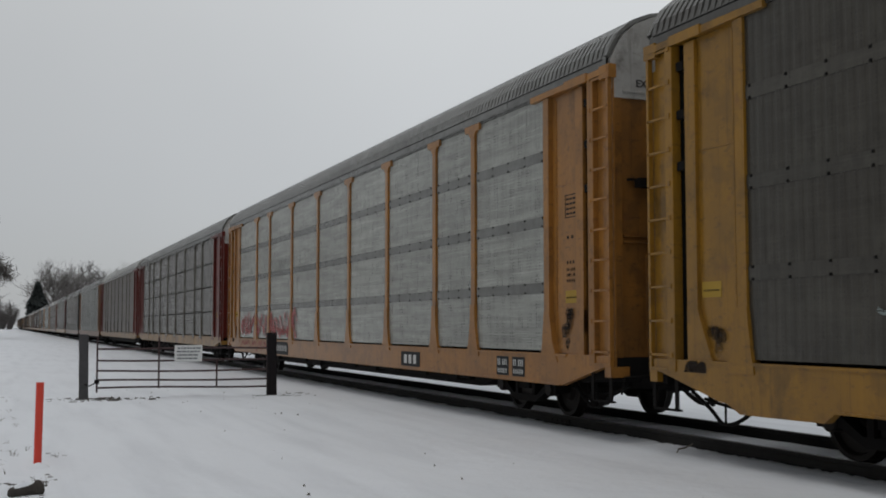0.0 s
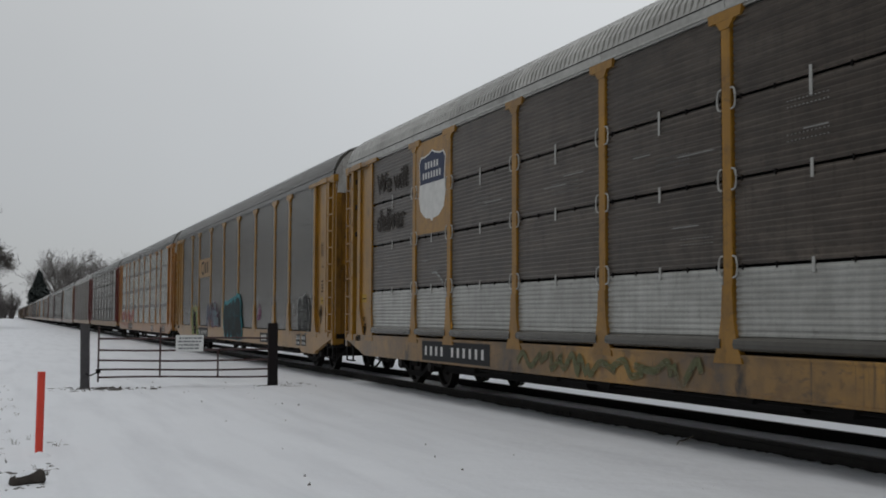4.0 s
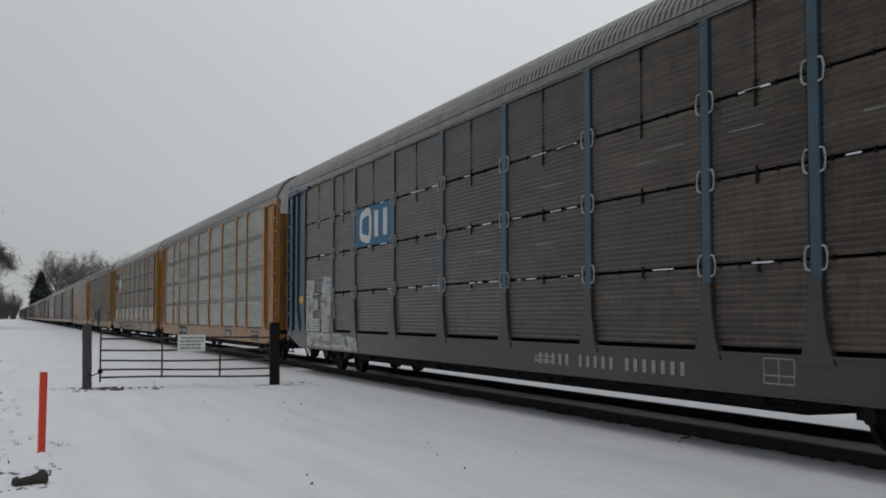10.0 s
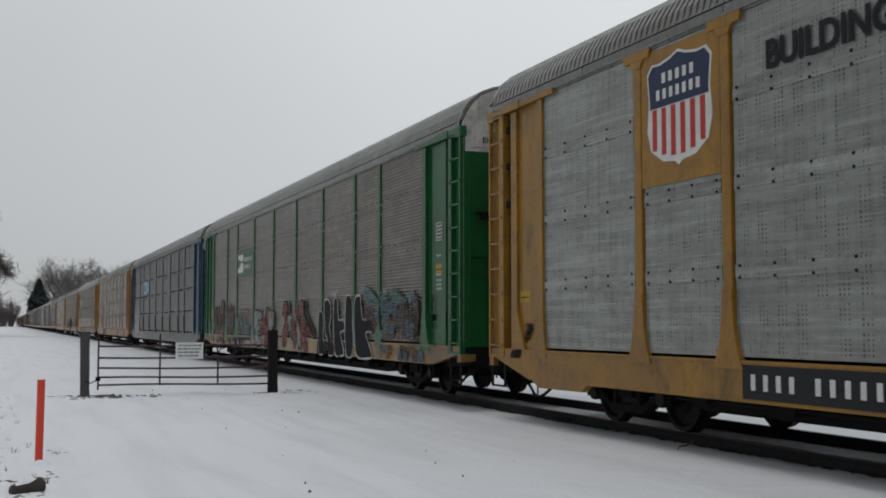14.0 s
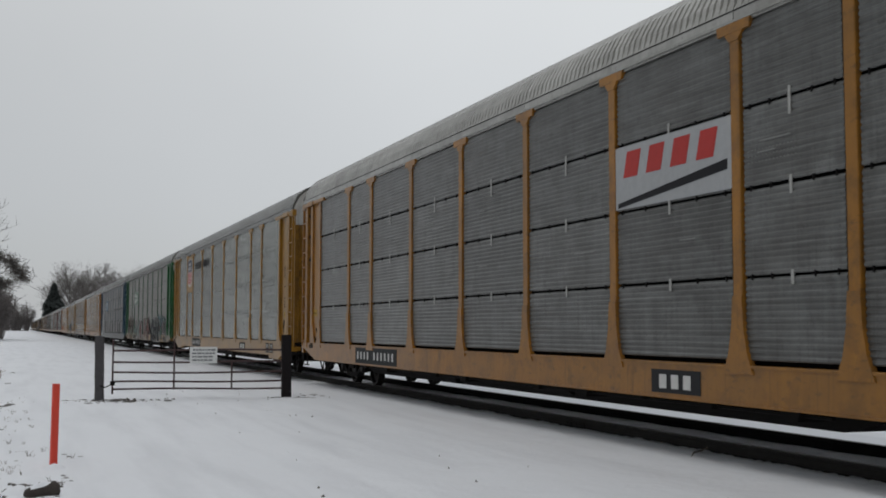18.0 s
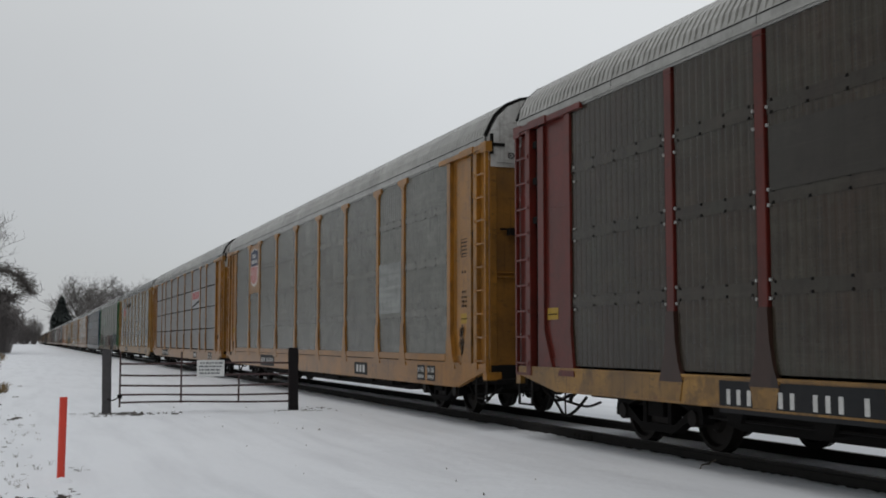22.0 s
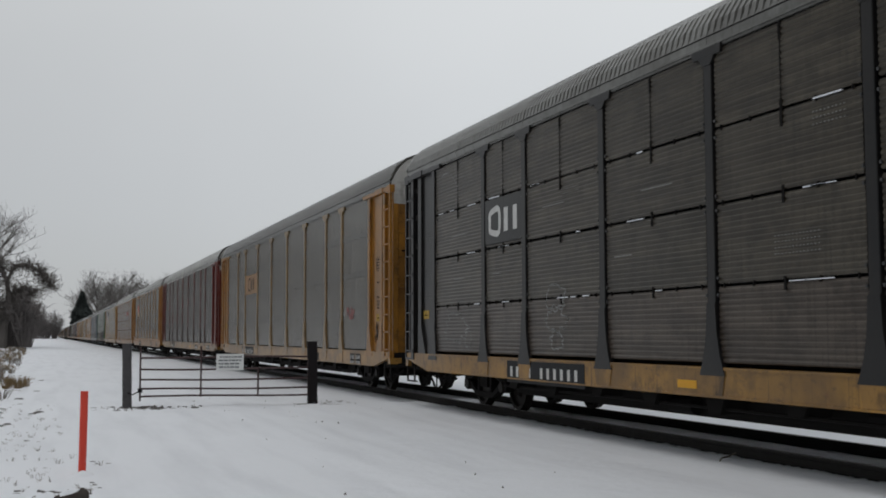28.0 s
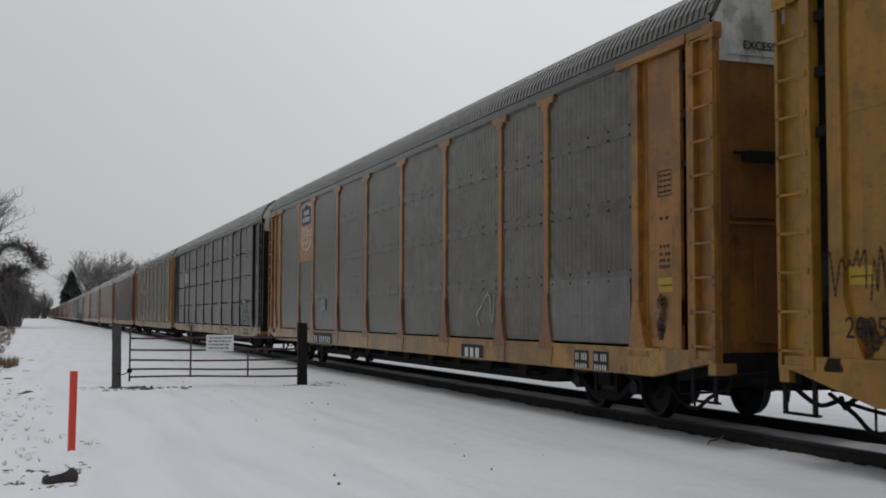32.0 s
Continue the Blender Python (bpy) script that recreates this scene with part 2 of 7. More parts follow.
SNOW = snow_material()
YELLOW = paint("rack_yellow", (0.40, 0.175, 0.024), (0.14, 0.085, 0.04), 0.6, rust=0.35)
PALE_POST = paint("post_pale", (0.29, 0.185, 0.075), (0.13, 0.09, 0.055), 0.7, rust=0.3)
RUSTED = paint("rack_rusted", (0.37, 0.165, 0.028), (0.11, 0.05, 0.028), 0.8, rust=0.7)
ORANGE = paint("rack_orange", (0.43, 0.19, 0.038), (0.16, 0.085, 0.04), 0.6, rust=0.35)
GOLD = paint("rack_gold", (0.37, 0.185, 0.020), (0.15, 0.09, 0.035), 0.6, rust=0.35)
DULL_YELLOW = paint("sill_yellow", (0.45, 0.24, 0.05), (0.10, 0.065, 0.042), 0.95, rust=0.5)
PATCHY = paint("sill_patchy", (0.42, 0.23, 0.055), (0.085, 0.072, 0.062), 1.2, rust=0.3)
RUSTY = paint("sill_rusty", (0.27, 0.135, 0.065), (0.08, 0.055, 0.04), 0.8, rust=0.6)
BLUE = paint("rack_blue", (0.018, 0.062, 0.118), (0.025, 0.04, 0.05), 0.45)
BLUE_POST = paint("post_blue", (0.045, 0.100, 0.150), (0.05, 0.06, 0.07), 0.5)
GREEN = paint("rack_green", (0.010, 0.118, 0.032), (0.018, 0.042, 0.020), 0.55)
MAROON = paint("rack_maroon", (0.150, 0.020, 0.014), (0.055, 0.022, 0.016), 0.55)
BLACK = paint("rack_black", (0.010, 0.010, 0.011), (0.032, 0.028, 0.024), 0.5)
CHARCOAL = paint("sill_charcoal", (0.055, 0.058, 0.062), (0.07, 0.06, 0.05), 0.6)
RUST_FOOT = paint("foot_rust", (0.27, 0.105, 0.03), (0.10, 0.05, 0.03), 0.8, rust=0.6)
BROWN_FOOT = paint("foot_brown", (0.055, 0.026, 0.020), (0.05, 0.03, 0.022), 0.8)
SILVER = sheet("screen_silver", (0.365, 0.385, 0.372), 0.9, 0.25, (0.17, 0.155, 0.14), lines=0.9)
GREY_LIGHT = sheet("screen_light_grey", (0.145, 0.15, 0.145), 0.4, 0.5, (0.09, 0.08, 0.07), 0.1)
SILVER_DULL = sheet("screen_dull_silver", (0.29, 0.315, 0.315), 0.8, 0.3, (0.13, 0.12, 0.105), lines=0.8)
GREY = sheet("screen_grey", (0.120, 0.115, 0.099), 0.55, 0.75, (0.062, 0.047, 0.034), 0.10, lines=0.15)
PALE_GREY = sheet("screen_pale_grey", (0.158, 0.166, 0.152), 0.75, 0.6, (0.085, 0.078, 0.066), 0.12, lines=0.3)
PALE_GREY_BAND = sheet("band_pale_grey", (0.165, 0.170, 0.155), 0.0, 0.5, (0.085, 0.078, 0.066), 0.12)
DARK = sheet("screen_dark", (0.074, 0.071, 0.060), 0.4, 0.55, (0.056, 0.045, 0.035), 0.08)
OLIVE = sheet("screen_olive", (0.047, 0.047, 0.035), 0.7, 0.8, (0.050, 0.026, 0.017), 0.05, lines=0.3)
DARK_BAND = sheet("band_dim", (0.080, 0.077, 0.067), 0.0, 0.5, (0.05, 0.042, 0.034), 0.08)
OLIVE_BAND = sheet("band_olive", (0.050, 0.049, 0.038), 0.0, 0.6, (0.045, 0.026, 0.020), 0.05)
GREY_BAND = sheet("band_grey", (0.110, 0.106, 0.094), 0.0, 0.7, (0.06, 0.047, 0.036), 0.1)
BROWN = sheet("screen_brown", (0.068, 0.057, 0.048), 0.0, 0.75, (0.044, 0.030, 0.022), 0.2, 0.29, 0.9)
TAUPE = sheet("screen_taupe", (0.122, 0.110, 0.096), 0.0, 0.75, (0.058, 0.038, 0.030), 0.15, 0.29, 1.0)
SOOT = sheet("screen_soot", (0.060, 0.053, 0.041), 0.0, 0.75, (0.032, 0.024, 0.017), 0.15, 0.29, 0.9)
BLUEGREY = sheet("screen_bluegrey", (0.150, 0.160, 0.166), 0.0, 0.6, (0.075, 0.068, 0.06), 0.3, 0.29, 0.6)
BRIGHT_ROW = sheet("screen_bright", (0.42, 0.44, 0.44), 0.0, 0.3)
BAND_DARK = sheet("band_dark", (0.205, 0.215, 0.215), 0.0, 0.35)
BAND_LIGHT = sheet("band_light", (0.100, 0.100, 0.094), 0.0, 0.4)
ROOF_GREY = sheet("roof_grey", (0.21, 0.22, 0.222), 0.0, 0.45)
ROOF_PALE = sheet("roof_pale", (0.46, 0.475, 0.475), 0.0, 0.3)
ROOF_DARK = sheet("roof_dark", (0.12, 0.122, 0.12), 0.0, 0.45)
WHITE = paint("end_white", (0.62, 0.62, 0.60), (0.26, 0.24, 0.21), 0.75)
# near-black that stands in for shade inside the cars and in the door gaps
DARKNESS = plain("shade_dark", (0.006, 0.006, 0.006), 0.9)
UNDER = plain("underframe_black", (0.011, 0.010, 0.0095), 0.75, 0.0, 0.4)
STEEL = plain("wheel_steel", (0.022, 0.019, 0.017), 0.55, 0.4, 0.4)
RAIL_SIDE = plain("rail_rust", (0.042, 0.040, 0.038), 0.8, 0.0, 0.4)
RAIL_TOP = plain("rail_head", (0.12, 0.115, 0.11), 0.4, 0.8, 0.2)
LETTER_WHITE = plain("letter_white", (0.66, 0.66, 0.64), 0.6, 0, 0.35, 6)
LETTER_BLACK = plain("letter_black", (0.025, 0.025, 0.028), 0.6, 0, 0.3, 6)
PLATE_BLACK = plain("plate_black", (0.032, 0.033, 0.035), 0.55, 0, 0.3)
LABEL_YELLOW = plain("label_yellow", (0.40, 0.25, 0.03), 0.55, 0, 0.2)
LABEL_ORANGE = plain("reflector_orange", (0.72, 0.36, 0.015), 0.4, 0, 0.2)
RED = plain("red_paint", (0.45, 0.035, 0.03), 0.55, 0, 0.25)
NAVY = plain("navy_paint", (0.020, 0.032, 0.075), 0.55, 0, 0.3)
WORN_METAL = plain("worn_metal", (0.30, 0.30, 0.29), 0.5, 0.3, 0.5, 30)
BOLT = plain("bolt_white", (0.42, 0.42, 0.40), 0.5, 0.2, 0.3)
STAKE_RED = plain("stake_red", (0.70, 0.072, 0.045), 0.55, 0, 0.2, 5)
POST_GREY = plain("gate_post_weathered", (0.085, 0.082, 0.085), 0.85, 0, 0.5, 12)
POST_DARK = plain("gate_post_dark", (0.022, 0.019, 0.020), 0.8, 0, 0.4, 12)
GATE_RED = plain("gate_tube", (0.075, 0.045, 0.045), 0.6, 0.2, 0.4)
SIGN_WHITE = plain("sign_white", (0.74, 0.75, 0.74), 0.5, 0, 0.12, 5)
SIGN_GREY = plain("sign_print", (0.20, 0.21, 0.22), 0.6, 0, 0.1, 5)
# bark, twigs and needles are lightened to put distance haze into their colour
BARK = plain("bark", (0.13, 0.118, 0.11), 0.9, 0, 0.5, 14)
TWIG = plain("twig", (0.19, 0.178, 0.172), 0.9, 0, 0.4, 5)
THICKET = plain("thicket", (0.165, 0.150, 0.146), 0.9, 0, 0.4, 5)
NEEDLE = plain("needle", (0.052, 0.062, 0.060), 0.9, 0, 0.5, 3)
STRAW = plain("dry_grass", (0.23, 0.165, 0.09), 0.9, 0, 0.4, 8)
RIVET = plain("rivet_brown", (0.035, 0.026, 0.02), 0.8, 0, 0.4)
WEED = plain("dead_weed", (0.17, 0.145, 0.12), 0.9, 0, 0.4, 8)
LOG = plain("log_bark", (0.060, 0.052, 0.046), 0.9, 0, 0.5, 10)
PEBBLE = plain("wet_gravel", (0.12, 0.112, 0.105), 0.85, 0, 0.5, 20)


# ---- mesh tools ----
class Shape:
    """Vertices and faces of one mesh."""

    def __init__(self):
        self.v, self.f, self.smooth = [], [], False

    def add(self, verts, faces):
        k = len(self.v)
        self.v += [tuple(p) for p in verts]
        self.f += [tuple(k + i for i in q) for q in faces]
        return self

    def box(self, x0, x1, y0, y1, z0, z1):
        x0, x1, y0, y1, z0, z1 = min(x0, x1), max(x0, x1), min(y0, y1), max(y0, y1), min(z0, z1), max(z0, z1)
        return self.add([(x0, y0, z0), (x1, y0, z0), (x1, y1, z0), (x0, y1, z0), (x0, y0, z1), (x1, y0, z1), (x1, y1, z1), (x0, y1, z1)],
                        [(0, 3, 2, 1), (4, 5, 6, 7), (0, 1, 5, 4), (1, 2, 6, 5), (2, 3, 7, 6), (3, 0, 4, 7)])

    def bevel_box(self, x0, x1, y0, y1, z0, z1, b):
        """A box whose upright edges are cut off."""
        ring = [(x0 + b, y0), (x1 - b, y0), (x1, y0 + b), (x1, y1 - b), (x1 - b, y1), (x0 + b, y1), (x0, y1 - b), (x0, y0 + b)]
        vs = [(x, y, z0) for x, y in ring] + [(x, y, z1 - b) for x, y in ring]
        cx, cy = (x0 + x1) / 2, (y0 + y1) / 2
        vs += [(x + (b if x < cx else -b), y + (b if y < cy else -b), z1) for x, y in ring]
        fs = [tuple(range(7, -1, -1)), tuple(range(16, 24))]
        for k in (0, 8):
            fs += [(k + i, k + (i + 1) % 8, k + 8 + (i + 1) % 8, k + 8 + i) for i in range(8)]
        return self.add(vs, fs)

    def slab(self, ring, x0, x1):
        """An outline in (y, z), drawn counter-clockwise as seen from -x, with thickness along x."""
        n = len(ring)
        vs = [(x0, y, z) for y, z in ring] + [(x1, y, z) for y, z in ring]
        fs = [tuple(range(n))[::-1], tuple(range(n, 2 * n))]
        fs += [(i, (i + 1) % n, n + (i + 1) % n, n + i) for i in range(n)]
        return self.add(vs, fs)

    def tube(self, pts, radii, sides=6):
        """A tube along points."""
        rings = []
        for i, p in enumerate(pts):
            p = Vector(p)
            a, b = Vector(pts[max(0, i - 1)]), Vector(pts[min(len(pts) - 1, i + 1)])
            d = (b - a).normalized()
            u = d.cross(Vector((0, 0, 1)))
            u = d.cross(Vector((1, 0, 0))) if u.length < 1e-3 else u
            u.normalize()
            w = d.cross(u)
            r = radii[i] if isinstance(radii, (list, tuple)) else radii
            rings.append([p + r * (math.cos(6.2832 * k / sides) * u + math.sin(6.2832 * k / sides) * w) for k in range(sides)])
        vs = [q for ring in rings for q in ring]
        fs = [(i * sides + k, i * sides + (k + 1) % sides, (i + 1) * sides + (k + 1) % sides, (i + 1) * sides + k)
              for i in range(len(pts) - 1) for k in range(sides)]
        fs += [tuple(range(sides))[::-1], tuple((len(pts) - 1) * sides + k for k in range(sides))]
        return self.add(vs, fs)

    def lathe(self, profile, sides=28, at=(0, 0, 0)):
        """A profile of (x, radius) turned round the x axis."""
        vs = [(at[0] + x, at[1] + r * math.cos(6.2832 * k / sides), at[2] + r * math.sin(6.2832 * k / sides)) for x, r in profile for k in range(sides)]
        fs = [(i * sides + k, i * sides + (k + 1) % sides, (i + 1) * sides + (k + 1) % sides, (i + 1) * sides + k)
              for i in range(len(profile) - 1) for k in range(sides)]
        fs += [tuple(range(sides))[::-1], tuple((len(profile) - 1) * sides + k for k in range(sides))]
        return self.add(vs, fs)

    def ribbon(self, pts, width, x):
        """A flat band along points (y, z) in the plane at x."""
        vs, fs = [], []
        for i, p in enumerate(pts):
            a, b = pts[max(0, i - 1)], pts[min(len(pts) - 1, i + 1)]
            dy, dz = b[0] - a[0], b[1] - a[1]
            k = math.hypot(dy, dz) or 1.0
            w = (width[i] if isinstance(width, list) else width) / 2
            ny, nz = -dz / k * w, dy / k * w
            vs += [(x, p[0] + ny, p[1] + nz), (x, p[0] - ny, p[1] - nz)]
        fs = [(2 * i, 2 * i + 1, 2 * i + 3, 2 * i + 2) for i in range(len(pts) - 1)]
        return self.add(vs, fs)

    def mesh(self, name, material):
        me = bpy.data.meshes.new(name)
        me.from_pydata(self.v, [], self.f)
        me.materials.append(material)
        if self.smooth:
            me.polygons.foreach_set("use_smooth", [True] * len(me.polygons))
        me.update()
        return me


def part(name, shape, material, parent=None, label="", at=(0, 0, 0)):
    """One mesh object under a thing or under a part."""
    ob = new(name, shape.mesh(name, material))
    ob.location = at
    if parent:
        ob.parent = parent
    return tagged(ob, label)


def piece(name, mesh, parent, label="", at=(0, 0, 0)):
    """The same with a mesh that several objects share."""
    ob = new(name, mesh)
    ob.location = at
    ob.parent = parent
    return tagged(ob, label)


SHARED = {}


def shared(key, material, make):
    """The mesh for a key and a material, made once."""
    k = (key, material.name)
    if k not in SHARED:
        SHARED[k] = make().mesh(key.split("|")[0], material)
    return SHARED[k]


def smooth_path(pts, steps=6):
    """A rounded line through points."""
    out = []
    for i in range(len(pts) - 1):
        p0, p1, p2, p3 = pts[max(0, i - 1)], pts[i], pts[i + 1], pts[min(len(pts) - 1, i + 2)]
        for s in range(steps):
            t = s / steps
            out.append(tuple(0.5 * (2 * b + (c - a) * t + (2 * a - 5 * b + 4 * c - d) * t * t + (3 * b - a - 3 * c + d) * t ** 3)
                             for a, b, c, d in zip(p0, p1, p2, p3)))
    return out + [tuple(pts[-1])]


# ---- ground and track ----
def lay_ground():
    xs = sorted({round(v, 2) for v in [-3000, -1200, -500, -250, -120, -60, -40, -30, -22, -16, 30, 45, 70, 120, 250, 500, 1200, 3000]
                 + [-12 + 0.3 * i for i in range(64)] + [7.4 + 0.12 * i for i in range(34)] + [11.8 + 1.2 * i for i in range(14)]})
    ys = sorted({round(v, 2) for v in [-3000, -800, -200, -80, -40, -20, -10, -4, 250, 320, 420, 600, 900, 1500, 3500]
                 + [0.35 * i for i in range(130)] + [46 + 1.5 * i for i in range(60)] + [137 + 6 * i for i in range(18)]})
    s = Shape()
    for y in ys:
        for x in xs:
            off = abs(x - TRACK_X)
            calm = min(1.0, max(0.0, (off - 1.7) / 2.5))
            z = GROUND_Z + calm * (0.10 * noise.noise((x * 0.16, y * 0.10, 3)) + 0.03 * noise.noise((x * 0.7, y * 0.5, 9)) + 0.012 * noise.noise((x * 2.6, y * 2.2, 5)))
            # two wheel ruts of the lane that leads through the gate
            for lane in (3.1, 4.9):
                bend = lane + 0.02 * (y - 12) - 0.3
                z -= 0.035 * math.exp(-((x - bend) / 0.28) ** 2) * (1 if 2 < y < 40 else 0)
            if x < -1.5:
                z += min(0.9, 0.012 * (-1.5 - x)) + 0.25 * noise.noise((x * 0.05, y * 0.04, 1)) * min(1, (-1.5 - x) / 10)
            if off < 0.62:
                z = GROUND_Z + 0.062 + 0.012 * noise.noise((x * 3, y * 2.1, 2))
            elif off < 1.6:
                z = GROUND_Z + 0.02 + 0.03 * noise.noise((x * 5, y * 3.1, 4))
            s.v.append((x, y, z))
    w = len(xs)
    s.f = [(j * w + i, j * w + i + 1, (j + 1) * w + i + 1, (j + 1) * w + i) for j in range(len(ys) - 1) for i in range(w - 1)]
    s.smooth = True
    tagged(part("ground", s, SNOW), "flat snow-covered ground with faint wheel ruts", "ground", kind="structure")


def ground_z(x, y):
    return GROUND_Z + 0.10 * noise.noise((x * 0.16, y * 0.10, 3)) * min(1.0, max(0.0, (abs(x - TRACK_X) - 1.7) / 2.5))


def lay_rail(x):
    """One rail: foot, web and head in one length."""
    ring = [(-0.07, -0.185), (0.07, -0.185), (0.07, -0.170), (0.012, -0.150), (0.010, -0.050), (0.036, -0.038), (0.036, -0.004),
            (0.030, -0.001), (-0.030, -0.001), (-0.036, -0.004), (-0.036, -0.038), (-0.010, -0.050), (-0.012, -0.150), (-0.07, -0.170)]
    n, s = len(ring), Shape()
    cuts = [-60 + 11.9 * i for i in range(12)] + [100, 200, 400, 800, 1600]
    for y in cuts:
        s.v += [(a, y, b) for a, b in ring]
    s.f = [(j * n + i, j * n + (i + 1) % n, (j + 1) * n + (i + 1) % n, (j + 1) * n + i) for j in range(len(cuts) - 1) for i in range(n)]
    rail = tagged(part("rail", s, RAIL_SIDE, at=(x, 0, 0)), "dark rusty steel rail half buried in snow", "rail", "rails of the track", kind="structure")
    top = Shape().box(-0.030, 0.030, -60, 1600, -0.001, 0.003)
    part("running_surface", top, RAIL_TOP, rail, "worn bare steel top")
    for i in range(9):
        bar = Shape().box(-0.035, -0.014, -0.32, 0.32, -0.135, -0.055)
        for k in (-0.24, -0.08, 0.08, 0.24):
            bar.box(-0.055, -0.03, k - 0.018, k + 0.018, -0.11, -0.075)
        part("joint_bar", bar, RAIL_SIDE, rail, at=(0, 4.3 + 11.9 * i, 0))


def lay_snow_edge():
    """Crumbly wind-blown snow that leans against the near rail."""
    rng, s = random.Random(77), Shape()
    y, k = 5.0, 0
    while y < 60:
        h = 0.022 + 0.018 * noise.noise((0, y * 0.9, 7)) + 0.012 * noise.noise((0, y * 4.1, 8)) + rng.uniform(-0.008, 0.010)
        x1 = TRACK_X - 0.7525 - 0.075 + 0.02 * noise.noise((1, y * 3.0, 4)) + rng.uniform(-0.008, 0.008)
        s.v += [(x1 - 0.42, y, GROUND_Z - 0.02), (x1 - 0.18, y, GROUND_Z + 0.02 + 0.35 * h), (x1 - 0.03, y, GROUND_Z + 0.02 + h), (x1, y, GROUND_Z + 0.008 + h), (x1 + 0.02, y, GROUND_Z - 0.02)]
        y += rng.uniform(0.035, 0.075) * (1 if y < 30 else 2)
        k += 1
    s.f = [(j * 5 + i, j * 5 + i + 1, j * 5 + 6 + i, j * 5 + 5 + i) for j in range(k - 1) for i in range(4)]
    s.smooth = True
    tagged(part("snow_edge", s, SNOW), "crumbly snow banked against the rail", "snow", kind="stuff")


lay_ground()
lay_snow_edge()
for side in (-1, 1):
    lay_rail(TRACK_X + side * 0.7525)


# ---- railway cars ----
POSTS = [8.95, 7.07, 4.24, 1.415, -1.415, -4.24, -7.07, -8.95]
EDGE = 11.72
Z_DECK, Z_TOP = 1.035, 4.80
BANDS = (1.96, 2.94, 3.92)
SEAMS = (1.96, 2.93, 3.83)
LIMITS = [EDGE] + POSTS + [-EDGE]
END = 13.66    # from the middle of a car to its end doors
PANEL_X = -1.505
ROOF = [(-1.575, 4.855), (-1.575, 4.97), (-1.50, 5.15), (-1.385, 5.36), (-1.18, 5.55), (-0.92, 5.67), (-0.58, 5.74), (0, 5.76)]
ROOF = ROOF + [(-a, b) for a, b in ROOF[-2::-1]]


def roof_line(rise):
    """The outline of a roof, its part above the eaves higher or lower."""
    return [(x, 4.97 + (z - 4.97) * rise if z > 4.97 else z) for x, z in ROOF]


def ribbed(w, h, pitch, depth):
    """A sheet in the plane x = 0 with ribs that stand out to -x, with its edges turned back."""
    s, prof = Shape(), []
    k = max(1, round(h / pitch))
    p = h / k
    for i in range(k):
        z = i * p
        prof += [(0, z), (-depth, z + 0.22 * p), (-depth, z + 0.55 * p), (0, z + 0.78 * p)]
    prof.append((0, h))
    m = len(prof)
    s.add([(x, -w / 2, z) for x, z in prof] + [(x, w / 2, z) for x, z in prof], [(i, m + i, m + i + 1, i + 1) for i in range(m - 1)])
    return s.box(0.002, 0.03, -w / 2, w / 2, 0, h)


def screen(w, h, pitch=0.155, depth=0.002):
    """A screen sheet in the plane x = 0 with upright ribs that stand out to -x."""
    s, prof = Shape(), []
    k = max(1, round(w / pitch))
    p = w / k
    for i in range(k):
        y = -w / 2 + i * p
        prof += [(0, y), (-depth, y + 0.15 * p), (-depth, y + 0.60 * p), (0, y + 0.75 * p)]
    prof.append((0, w / 2))
    m = len(prof)
    s.add([(x, y, 0) for x, y in prof] + [(x, y, h) for x, y in prof], [(i, i + 1, m + i + 1, m + i)[::-1] for i in range(m - 1)])
    return s.box(0.002, 0.03, -w / 2, w / 2, 0, h)


def roof_section(length, rise, pitch=0.14, depth=0.035):
    """A length of roof with ribs that run over it from eave to eave."""
    s, n = Shape(), len(ROOF)
    k = round(length / pitch)
    p = length / k
    rows = []
    for i in range(k):
        y = -length / 2 + i * p
        rows += [(y, 0), (y + 0.06 * p, depth), (y + 0.66 * p, depth), (y + 0.74 * p, 0)]
    rows.append((length / 2, 0))
    for y, d in rows:
        for x, z in roof_line(rise):
            k2 = math.hypot(x, z - 4.4)
            low = 0 if z < 4.98 else 1
            s.v.append((x + d * low * x / k2, y, z + d * low * (z - 4.4) / k2))
    s.f = [(j * n + i, j * n + i + 1, (j + 1) * n + i + 1, (j + 1) * n + i) for j in range(len(rows) - 1) for i in range(n - 1)]
    return s


def post_shape(tee=True):
    """A side post, with or without a T-shaped head."""
    s = Shape()
    s.bevel_box(-1.576, -1.50, -0.085, 0.085, 1.70, 4.74, 0.008)
    if not tee:
        return s.box(-1.574, -1.50, -0.085, 0.085, 4.74, 4.80)
    s.slab([(-0.30, 4.72), (0.30, 4.72), (0.32, 4.83), (-0.32, 4.83)], -1.590, -1.53)
    s.slab([(-0.085, 4.62), (0.085, 4.62), (0.17, 4.72), (-0.17, 4.72)], -1.587, -1.53)
    return s


def foot_shape():
    """The flared foot of a side post."""
    return Shape().slab([(-0.088, 1.76), (0.088, 1.76), (0.115, 1.40), (0.17, 1.14), (0.27, 0.90), (-0.27, 0.90), (-0.17, 1.14), (-0.115, 1.40)][::-1], -1.592, -1.52)


def pocket_shape(low):
    """A stake pocket below a post: a plate that widens upwards, proud of the side sill."""
    return Shape().slab([(-0.20, low + 0.03), (0.20, low + 0.03), (0.27, 0.962), (-0.27, 0.962)], -1.586, -1.57)


